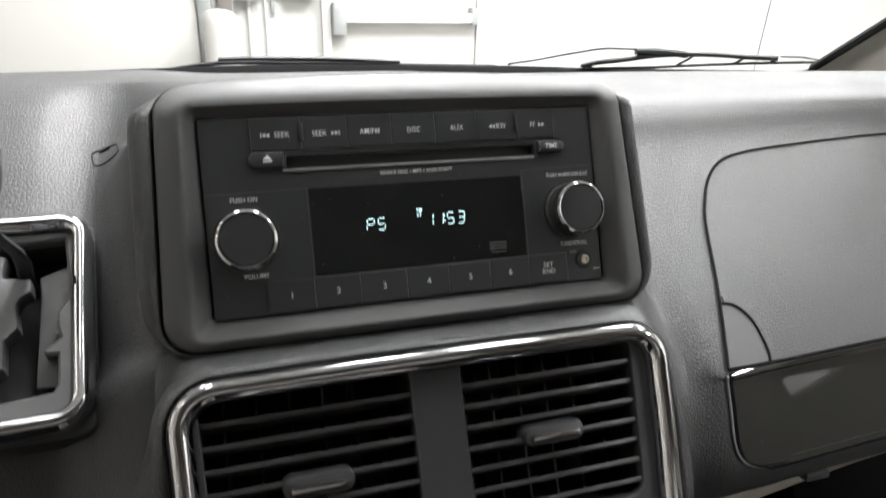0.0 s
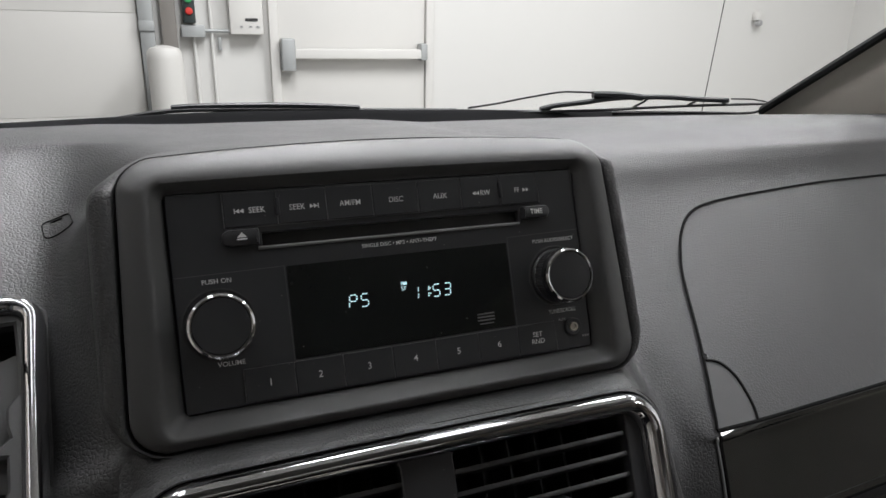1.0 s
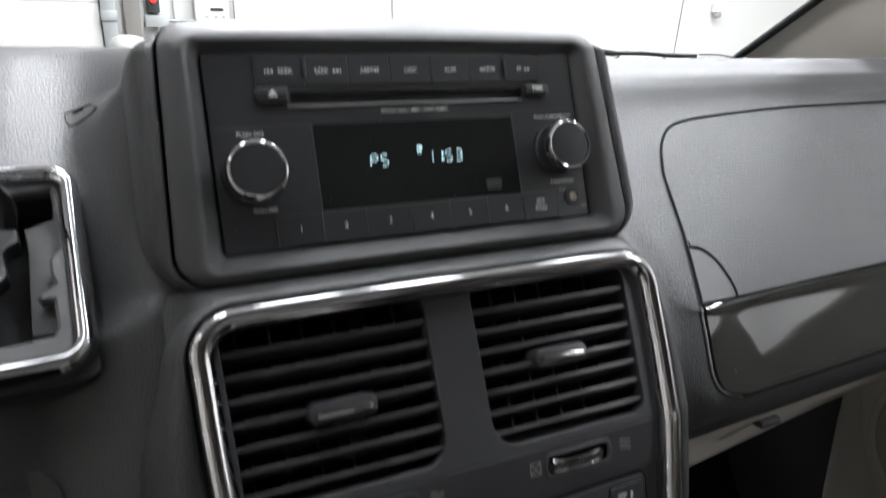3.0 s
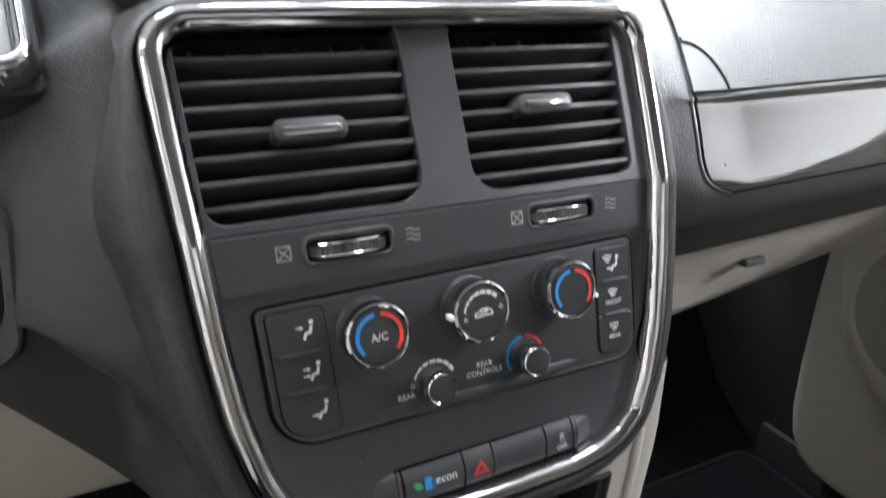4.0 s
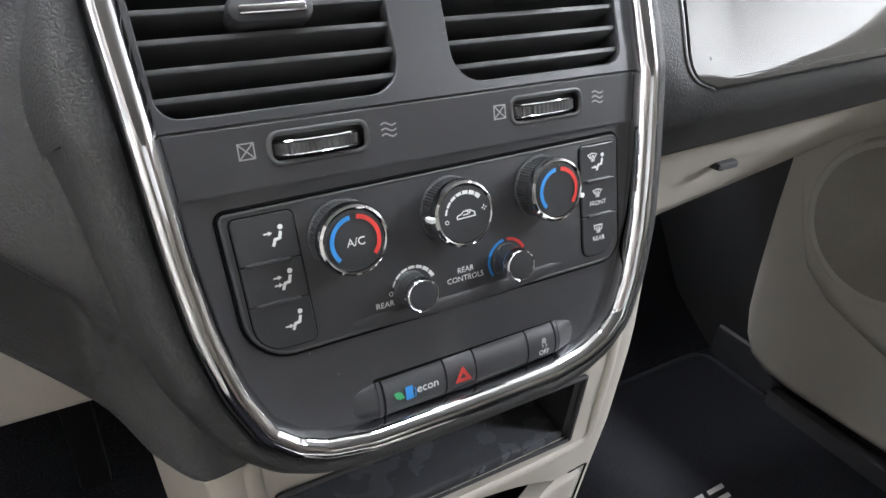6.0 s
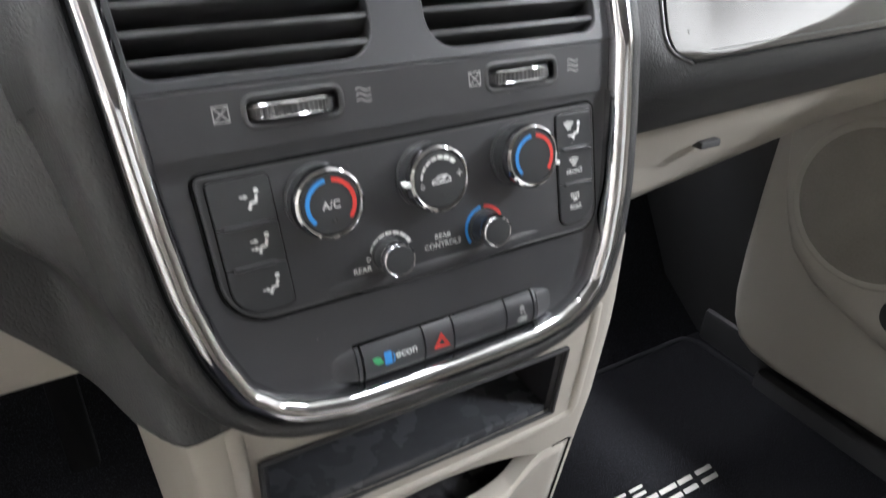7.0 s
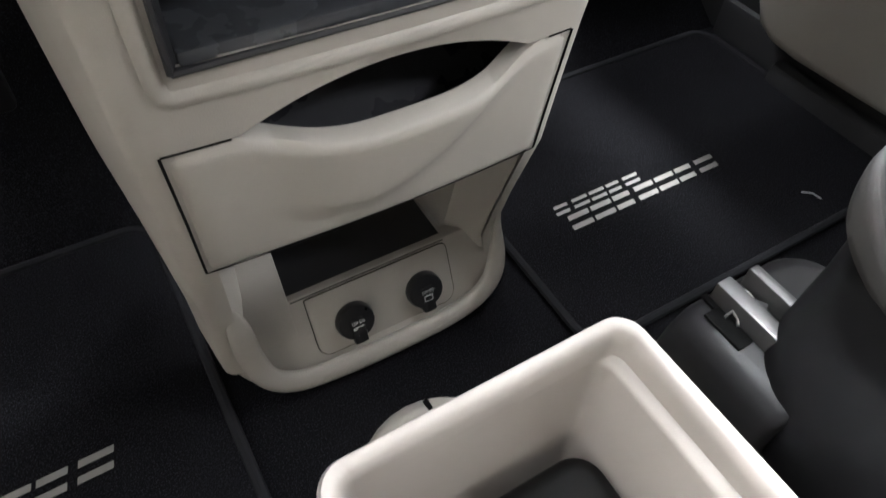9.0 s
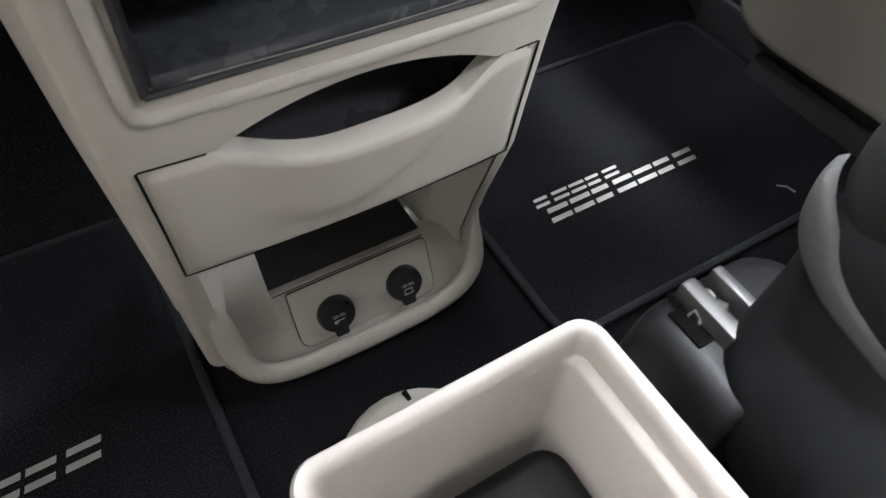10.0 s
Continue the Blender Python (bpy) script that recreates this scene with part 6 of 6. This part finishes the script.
lip = spline([Vector(p) for p in ((-0.083, 0.331, 0.165), (-0.083, 0.336, 0.148), (-0.0815, 0.343, 0.115), (-0.0795, 0.3415, 0.072), (-0.072, 0.336, 0.042), (-0.054, 0.332, 0.025), (-0.025, 0.3295, 0.019), (0.02, 0.328, 0.0175), (0.06, 0.328, 0.0175), (0.10, 0.3285, 0.018), (0.136, 0.332, 0.023), (0.156, 0.337, 0.038), (0.162, 0.343, 0.066), (0.159, 0.345, 0.105), (0.152, 0.336, 0.15))], 6)
part("lip", tube(lip, 0.0105, 0.0062, Vector((0, -0.92, 0.39)), 16), BEIGE, console, smooth=80)
part("rubber_mat", box(-0.034, 0.369, 0.0795, 0.118, 0.462, 0.0825, 0.001), RUBBER, console, "black ribbed rubber mat in the recess")
for u in (-0.0345, 0.0365):
    m = SOCK @ Matrix.Translation((u, -0.0365, 0.0014))
    cap = part("socket_cap", lathe([(0.0180, 0.0), (0.0180, 0.004), (0.0170, 0.0076), (0.0150, 0.0088), (0.004, 0.0092)], m, 36), CAP, sockp, "round black rubber socket cap")
    part("cap_tab", slab(rrect(-0.0065, -0.0215, 0.0065, 0.006, 0.0015, 3), 0.001, 0.0099, m, 0.0015), CAP, cap)
    lettering("12V DC", 0.0040, m @ Matrix.Translation((0.0005, 0.001, 0.0101)), PRINT, cap)
    bmi = bmesh.new()
    if u < 0:
        ribbon(bmi, [(-0.005, -0.0035), (0.005, -0.0035)], 0.0007, m, 0.0103)
        ribbon(bmi, [(-0.005, -0.0035), (-0.005, -0.0055), (-0.002, -0.0055), (-0.002, -0.0035)], 0.0007, m, 0.0103)
    else:
        ribbon(bmi, [(-0.004, -0.0035), (0.004, -0.0035), (0.004, -0.0085), (-0.004, -0.0085), (-0.004, -0.0032)], 0.0006, m, 0.0103)
        ribbon(bmi, [(-0.002, -0.0025), (-0.001, -0.0025)], 0.0008, m, 0.0103)
        ribbon(bmi, [(0.001, -0.0025), (0.002, -0.0025)], 0.0008, m, 0.0103)
    part("socket_mark", bmi, PRINT, cap, smooth=0)

# ---- floor console bin between the seats ----
binr = root("floor_bin", (0.01, 0.0, 0.0), "beige open floor console bin with a black lining", "storage bin")
RIM_Z = 0.25


def bin_loop(ins, z, ledge=0.0, r=0.017):
    pts = rrect(-0.098 + ins, -0.30 + ins, 0.112 - ins - ledge, 0.160 - ins, max(0.004, r - ins * 0.6), 6)
    out = []
    for x, y in pts:
        k = (y + 0.30) / 0.46
        out.append(Vector((x * (1 - 0.07 * k) + 0.002 * k, y + 0.004 * (1 - ((x - 0.01) / 0.1) ** 2) * (1 if y > 0.1 else 0), z)))
    return out


bm = bmesh.new()
rings(bm, [bin_loop(0.022, -0.004), bin_loop(0.014, 0.12), bin_loop(0.004, 0.215), bin_loop(0.0, 0.235), bin_loop(0.0005, 0.244), bin_loop(0.003, 0.2495), bin_loop(0.0065, RIM_Z), bin_loop(0.010, 0.247), bin_loop(0.012, 0.238), bin_loop(0.0123, 0.226), bin_loop(0.0125, 0.224, 0.006), bin_loop(0.0128, 0.219, 0.0075), bin_loop(0.019, 0.12, 0.008), bin_loop(0.026, 0.098, 0.008)])
part("shell", bm, BEIGE_SMOOTH, binr, "smooth beige tub with a rounded rim", smooth=55)
bm = bmesh.new()
for o in ((-0.072, -0.25, 0.082, 0.132),):
    pts = rrect(o[0], o[1], o[2], o[3], 0.02, 6)
    rings(bm, [[Vector((x, y, z)) for x, y in inset(pts, i)] for i, z in ((0.0, 0.10), (0.0, 0.138), (0.004, 0.146), (0.012, 0.149))])
part("lining", bm, surface("glossy_black_tray", (0.005, 0.005, 0.005), 0.5, spec=0.2), binr, "glossy black moulded tray", smooth=60)
part("cup_rim", lathe([(0.045, 0.15), (0.047, 0.225), (0.043, 0.235), (0.036, 0.232), (0.034, 0.16)], Matrix.Translation((0.070, -0.028, 0)), 36), BEIGE_SMOOTH, binr, "beige cup holder edge", smooth=60)
bm = bmesh.new()
ft = [(0.022 + 0.080 * math.cos(math.pi * k / 16), 0.14 + 0.126 * math.sin(math.pi * k / 16) ** 0.7) for k in range(17)]
rings(bm, [[Vector((x, y, z)) for x, y in inset(ft, i)] for i, z in ((0.0, -0.004), (0.0, 0.018), (0.004, 0.026), (0.014, 0.030))])
part("foot", bm, BEIGE, binr, smooth=50)
# Solid near-black block colours in the shade of a notch.
part("foot_notch", box(0.0345, 0.2475, 0.012, 0.0395, 0.2585, 0.0305, 0.001), GAP, binr)

# ---- mats ----
def mat(name_label, x0, x1, y0, y1):
    """A floor mat with a bound edge and a stitched emblem."""
    m = root("floor_mat", ((x0 + x1) / 2, (y0 + y1) / 2, 0), name_label, "floor mat", "front floor mats")
    pts = rrect(x0, y0, x1, y1, 0.03, 6)
    part("carpet", slab(pts, -0.005, 0.0, Matrix(), 0.003), MAT, m)
    part("binding", sweep([Vector((x, y, 0.0)) for x, y in pts], [(0.005 * math.cos(a), 0.004 * math.sin(a)) for a in (0, 0.8, 1.57, 2.36, 3.14, 3.9, 4.7, 5.5)], [Vector((0, 0, 1))] * len(pts)), BINDING, m, "black bound edge")
    return m



def emblem(m, ox, oy, turn):
    """Two rows of slanted bars in silver thread."""
    fr = pose(ox, oy, 0.0, 0, 0, turn)
    for row, (x0, n, w, y0, h) in enumerate(((0.0, 5, 0.0235, 0.034, 0.0135), (0.004, 7, 0.0305, 0.008, 0.0205))):
        for k in range(n):
            a = x0 + k * (w + 0.002)
            sl = h * 0.25
            bm = bmesh.new()
            for yb, hh in ((y0, h * 0.32), (y0 + h * 0.68, h * 0.32)):
                xa, xb = a, a + w * (0.94 if (k + row) % 3 else 0.80)
                patch(bm, [(xa + sl * (yb - y0) / h, yb), (xb + sl * (yb - y0) / h, yb), (xb + sl * (yb + hh - y0) / h, yb + hh), (xa + sl * (yb + hh - y0) / h, yb + hh)], fr, 0.0012)
            part("emblem_bar", bm, THREAD, m, "silver stitched bar" if k == 0 else "", smooth=0)


passenger_mat = mat("black carpet mat with a silver emblem on the passenger side", 0.213, 0.715, 0.238, 0.60)
emblem(passenger_mat, 0.287, 0.360, 0.0)
driver_mat = mat("black carpet mat with a silver emblem on the driver side", -0.62, -0.112, 0.20, 0.60)
emblem(driver_mat, -0.438, 0.331, 1.0)

# ---- passenger seat ----
seat = root("passenger_seat", (0.45, -0.1, 0.0), "dark cloth passenger seat with grey piping on its side", "seat")
def seat_slice(z, yf, xl):
    """Outline of the seat at a height, with a rounded front corner."""
    return [Vector((x, y, z)) for x, y in rrect(xl, -0.50, 0.68, yf, (0.03, 0.03, 0.06, 0.042), 9)]


bm = bmesh.new()
rings(bm, [seat_slice(*r) for r in ((0.296, 0.112, 0.216), (0.310, 0.124, 0.211), (0.330, 0.132, 0.210), (0.352, 0.134, 0.211), (0.372, 0.132, 0.214), (0.388, 0.127, 0.219), (0.402, 0.118, 0.226), (0.413, 0.105, 0.236), (0.421, 0.088, 0.250), (0.425, 0.065, 0.268), (0.427, 0.03, 0.295))])
part("cushion", bm, FABRIC, seat, "dark cloth cushion", smooth=80)
bm = bmesh.new()
rings(bm, [seat_slice(*r) for r in ((0.10, 0.04, 0.184), (0.122, 0.064, 0.176), (0.142, 0.086, 0.172), (0.160, 0.102, 0.171), (0.180, 0.113, 0.172), (0.198, 0.1185, 0.176), (0.214, 0.122, 0.182), (0.232, 0.1245, 0.196), (0.246, 0.1255, 0.2035), (0.285, 0.1265, 0.2045), (0.312, 0.126, 0.206), (0.330, 0.123, 0.210), (0.336, 0.118, 0.216))])
part("side_shield", bm, SHIELD, seat, "dark satin plastic side shield", smooth=80)
# the pale cloth band is widest at the side and runs out to a tip at the front corner
lower = spline([(0.2066, -0.40, 0.230), (0.2066, -0.20, 0.238), (0.2066, -0.05, 0.252), (0.2066, 0.03, 0.262), (0.2066, 0.068, 0.270), (0.2066, 0.086, 0.275), (0.2066, 0.108, 0.288), (0.2072, 0.1205, 0.301), (0.2100, 0.1275, 0.314), (0.2180, 0.1325, 0.328), (0.2300, 0.1335, 0.337)], 4)
upper = spline([(0.2075, -0.40, 0.252), (0.2075, -0.20, 0.260), (0.2075, -0.05, 0.273), (0.2070, 0.03, 0.281), (0.2065, 0.066, 0.288), (0.2062, 0.079, 0.293), (0.2062, 0.095, 0.303), (0.2070, 0.1085, 0.316), (0.2092, 0.1195, 0.327), (0.2170, 0.1285, 0.336), (0.2300, 0.1333, 0.3385)], 4)
band = []
for a, b in zip(lower, upper):
    swell = Vector((-0.0035, 0.0, 0.0)).lerp(Vector((-0.0015, 0.0025, 0.0)), smoothstep(0.10, 0.13, a.y))
    band.append([a + Vector((0.006, 0, 0)), a + swell * 0.5, a.lerp(b, 0.3) + swell, a.lerp(b, 0.7) + swell, b + swell * 0.5, b + Vector((0.006, 0, 0))])
bm = bmesh.new()
rings(bm, band)
part("piping", bm, FABRIC_TRIM, seat, "light grey cloth band along the cushion", smooth=80)
rail = root("seat_rail", (0.21, 0.1, 0.0), "steel seat rail with a bolt, set in a dark plastic riser", "seat rail")
riser = []
for z, g in ((-0.004, 0.012), (0.05, 0.008), (0.12, 0.003), (0.165, 0.0), (0.185, -0.003), (0.195, -0.009), (0.199, -0.018)):
    riser.append([Vector((x, y, z)) for x, y in rrect(0.163 - g, 0.070, 0.300 + g, 0.168 + g, (0.01, 0.01, 0.03, 0.022), 6)])
bm = bmesh.new()
rings(bm, riser)
part("cover", bm, COVER, rail, "dark satin plastic riser cover", smooth=60)
part("rail", box(0.1935, -0.15, 0.196, 0.2065, 0.1595, 0.2145, 0.002), STEEL, rail, "bright steel rail")
part("rail", box(0.2195, -0.15, 0.196, 0.2285, 0.157, 0.2165, 0.002), STEEL, rail, "bright steel rail")
part("rail_web", box(0.2068, -0.15, 0.196, 0.2193, 0.156, 0.2012, 0.001), RUBBER, rail)
# Slots are not cut: near-black blocks carry their shade as colour.
part("rail_slot", box(0.1795, 0.119, 0.1985, 0.1930, 0.150, 0.2005, 0.001), GAP, rail, "near-black block for the shaded slot beside the rail")
part("rail_slot", box(0.1885, 0.150, 0.1985, 0.1932, 0.1615, 0.2005, 0.0008), GAP, rail, "near-black block for the shaded notch at the rail's end")
part("spring_clip", rod([(0.1895, 0.1415, 0.201), (0.1925, 0.1405, 0.206), (0.1940, 0.1360, 0.2035), (0.1915, 0.1320, 0.201)], 0.0012), surface("zinc_clip", (0.6, 0.6, 0.58), 0.4, metal=0.8), rail, "small bright spring clip")
part("bolt", lathe([(0.0064, 0.0), (0.0064, 0.0022), (0.0056, 0.003), (0.0032, 0.0031), (0.0028, 0.0014), (0.0004, 0.0012)], Matrix.Translation((0.2105, 0.1462, 0.2012)), 24), surface("zinc_bolt", (0.72, 0.71, 0.68), 0.4, metal=0.7), rail, "bright zinc bolt with a dark socket")
part("stop_block", slab(rrect(-0.004, -0.004, 0.004, 0.004, 0.0008, 2), 0.0, 0.005, Matrix.Translation((0.2125, 0.1345, 0.2012)) @ Matrix.Rotation(0.5, 4, "Z"), 0.0006), STEEL, rail, "small steel stop")

# ---- passenger door panel and sill ----
pdoor = root("door_3", (0.75, 0.2, 0.0), "beige inner panel of the closed passenger door", "door panel", kind="structure")
DOOR = frame_of((0.70, 0, 0), (0, -1, 0), (0, 0, 1))
d_out = [(-0.53, 0.72), (-0.542, 0.45), (-0.544, 0.30), (-0.542, 0.20), (-0.538, 0.135), (-0.529, 0.094), (-0.512, 0.064), (-0.485, 0.050), (-0.44, 0.046), (-0.2, 0.055), (0.6, 0.05), (0.6, 0.72)]
bm = bmesh.new()
rings(bm, [[DOOR @ Vector((u, v, w)) for u, v in inset(d_out, i)] for w, i in ((-0.10, 0.0), (-0.014, 0.0), (-0.005, 0.003), (-0.001, 0.009), (0.0, 0.016))])
part("panel", bm, BEIGE, pdoor, smooth=60)
# speaker: a woven oval sunk in a raised sweep that runs back into the pocket
def sweep_line(u):
    """Height of the raised sweep's lower edge along the door."""
    tab = [(-0.52, 0.44), (-0.505, 0.36), (-0.49, 0.30), (-0.465, 0.252), (-0.425, 0.221), (-0.38, 0.204), (-0.31, 0.185), (-0.2, 0.165), (0.35, 0.15)]
    for (a, x), (b, y) in zip(tab, tab[1:]):
        if a <= u <= b:
            return x + (y - x) * (u - a) / (b - a)
    return tab[-1][1]


bm = bmesh.new()
cols = [-0.515 + 0.010 * k for k in range(34)] + [-0.15, -0.05, 0.1, 0.3]
rings(bm, [[DOOR @ Vector((u, sweep_line(u) + d, w)) for u in cols] for d, w in ((-0.012, -0.004), (-0.006, 0.006), (0.0, 0.014), (0.010, 0.020), (0.025, 0.022))] + [[DOOR @ Vector((u, max(0.47, sweep_line(u) + 0.05), 0.016)) for u in cols], [DOOR @ Vector((u, 0.50, -0.004)) for u in cols]], closed=False)
part("door_sweep", bm, BEIGE, pdoor, "raised beige sweep round speaker and pocket", smooth=80)
oval = [(-0.385 + 0.098 * math.cos(2 * math.pi * k / 48), 0.352 + 0.100 * math.sin(2 * math.pi * k / 48)) for k in range(48)]
bm = bmesh.new()
rings(bm, [[DOOR @ Vector((u, v, w)) for u, v in inset(oval, i)] for w, i in ((0.018, -0.006), (0.0235, -0.003), (0.0245, 0.0), (0.023, 0.004), (0.0225, 0.008))], first=False, last=False)
part("speaker_rim", bm, BEIGE, pdoor, "raised beige rim round the speaker", smooth=70)
part("speaker", slab(inset(oval, 0.004), 0.010, 0.0232, DOOR, 0.003), surface("taupe_speaker_cloth", (0.28, 0.26, 0.23), 0.8, grain=0.9, grain_size=0.002, grain_kind="fine", tint=0.3), pdoor, "taupe woven speaker cover", smooth=40)
# No hollow here: a solid dark slab paints the pocket's shade.
part("pocket_mouth", slab(rrect(-0.334, 0.213, 0.28, 0.262, 0.023, 6), 0.019, 0.0235, DOOR, 0.001), DARK, pdoor, "dark slab standing for the shaded mouth of the door pocket")
sill = thing("trim", box(0.704, -0.4, -0.006, 0.732, 0.47, 0.028, 0.010), RUBBER, "black sill strip along the passenger door", "sill", (0.75, 0.1, 0), kind="structure")
# Added block; keeps outside light from leaking in below the door.
thing("trim", box(0.736, -2.0, -0.05, 0.90, 0.60, 0.050, 0.008), RUBBER, "black block added to close the gap under the passenger door", "sill", (0.8, 0.1, 0), kind="structure")
thing("kick_panel", box(0.745, 0.50, -0.004, 0.83, 0.84, 0.60, 0.01), RUBBER, "dark kick panel beside the footwell", "panel", (0.77, 0.65, 0), kind="structure")
tagm = root("mat_clip", (0.572, 0.276, 0), "small bright metal clip on the carpet", "clip")
part("clip_bar", rod([(0.567, 0.285, 0.004), (0.572, 0.276, 0.008), (0.579, 0.266, 0.004)], 0.0010), GREYMETAL, tagm)

# pedal on the driver's side
pedal = root("pedal", (-0.17, 0.54, 0.2), "dark rubber-faced pedal hanging in the footwell", "pedal")
part("pad", slab(rrect(-0.0125, -0.046, 0.0125, 0.048, 0.005, 4), -0.006, 0.006, frame_of((-0.176, 0.56, 0.2565), (1, 0, 0), (0.10, 0.25, 1)), 0.003), COWL, pedal)
part("arm", rod([(-0.174, 0.575, 0.29), (-0.170, 0.62, 0.40), (-0.165, 0.66, 0.5)], 0.006), COWL, pedal)

# ---- outside the glass: cowl, wipers, aerial ----
bm = bmesh.new()
cw = [(-0.75, 0.675, 0.7665), (-0.5, 0.735, 0.7665), (-0.35, 0.778, 0.7665), (-0.226, 0.812, 0.7663), (-0.155, 0.829, 0.7665), (-0.08, 0.846, 0.767), (0.0, 0.851, 0.7675), (0.11, 0.855, 0.7655), (0.245, 0.847, 0.7637), (0.41, 0.831, 0.7593), (0.55, 0.808, 0.7580), (0.645, 0.78, 0.7575)]
rings(bm, [[Vector((x, y + dy, z + dz)) for x, y, z in cw] for dy, dz in ((-0.012, -0.014), (0.004, -0.004), (0.012, 0.0), (0.03, 0.0), (0.10, -0.03), (0.10, -0.07), (-0.012, -0.07))], closed=False)
thing("cowl", bm, COWL, "black plastic cowl along the foot of the windscreen", "cowl", (0, 0.85, 0.75), kind="structure")
def bar(pts, half_w, half_h, n=4):
    """A flat bar with soft edges along points, lying on the glass."""
    run = spline(pts, n)
    return sweep(run, [(half_w * a, half_h * b) for a, b in ((1, -0.5), (1, 0.5), (0.6, 1), (-0.6, 1), (-1, 0.5), (-1, -0.5), (-0.6, -1), (0.6, -1))], [Vector((0, 0, 1))] * len(run), closed=False)


wiper = root("wiper", (0.5, 0.83, 0.77), "dark grey jointed windscreen wiper resting along the cowl", "wiper")
part("arm_rod", rod([(0.262, 0.864, 0.766), (0.30, 0.860, 0.771), (0.34, 0.856, 0.778), (0.377, 0.847, 0.7845), (0.391, 0.843, 0.786), (0.43, 0.832, 0.785)], 0.0013), RUBBER, wiper, "thin bent arm")
part("arm", bar([(0.425, 0.832, 0.7825), (0.455, 0.823, 0.7825), (0.488, 0.813, 0.7795)], 0.006, 0.0042), WIPER, wiper, "dark grey wiper arm")
yoke = part("yoke", bar([(0.359, 0.851, 0.7635), (0.377, 0.846, 0.768), (0.414, 0.836, 0.7725), (0.451, 0.825, 0.778), (0.488, 0.813, 0.780), (0.526, 0.802, 0.780), (0.563, 0.789, 0.778), (0.597, 0.774, 0.7775)], 0.005, 0.0030), WIPER, wiper, "dark grey bowed yoke")
for a, b in (((0.372, 0.846, 0.7665), (0.365, 0.848, 0.7605)), ((0.498, 0.810, 0.779), (0.478, 0.816, 0.7665)), ((0.560, 0.789, 0.778), (0.548, 0.793, 0.770)), ((0.597, 0.774, 0.7775), (0.590, 0.777, 0.772))):
    part("claw", rod([a, ((a[0] + b[0]) / 2 + 0.004, (a[1] + b[1]) / 2, (a[2] + b[2]) / 2 + 0.001), b], 0.0018, n=6), WIPER, yoke)
part("blade", bar([(0.309, 0.858, 0.7595), (0.415, 0.835, 0.762), (0.459, 0.822, 0.764), (0.527, 0.802, 0.768), (0.598, 0.773, 0.772), (0.640, 0.753, 0.774)], 0.003, 0.0016), RUBBER, wiper, "black rubber blade")
part("tip", rod([(0.6004, 0.772, 0.7795), (0.6257, 0.762, 0.7795), (0.6413, 0.755, 0.7770), (0.6505, 0.748, 0.7735)], 0.0011, n=6), RUBBER, wiper, "thin black end of the blade")
thing("trim", rod([(0.4564, 0.83, 0.7585), (0.5756, 0.80, 0.7590), (0.62, 0.779, 0.7592), (0.6356, 0.768, 0.7608), (0.6449, 0.758, 0.7650), (0.6485, 0.748, 0.7710)], 0.0018, n=8), RUBBER, "thin black seal at the foot of the windscreen", "seal", (0.6, 0.78, 0.757), kind="structure")
wiper2 = root("wiper", (0.0, 0.88, 0.77), "dark grey windscreen wiper lying low along the cowl", "wiper")
part("blade", bar([(-0.156, 0.880, 0.760), (-0.09, 0.881, 0.769), (0.0, 0.882, 0.7685), (0.125, 0.880, 0.765), (0.247, 0.868, 0.763)], 0.004, 0.0022), RUBBER, wiper2, "black rubber blade")
part("yoke", bar([(-0.088, 0.884, 0.7725), (-0.05, 0.885, 0.7735), (0.04, 0.885, 0.7725), (0.125, 0.882, 0.768)], 0.005, 0.0026), WIPER, wiper2, "dark grey bowed yoke")
thing("aerial", rod([(0.790, 1.035, 0.67), (0.793, 1.005, 1.0), (0.797, 0.96, 1.5)], 0.0008, n=6), RUBBER, "thin black aerial rod on the wing", "aerial", (0.72, 1.05, 0.70))
thing("bonnet", box(-0.8, 0.93, 0.55, 0.85, 1.75, 0.66, 0.05), BODY, "dark bonnet in front of the windscreen", "bonnet", (0, 1.3, 0.6), kind="structure")
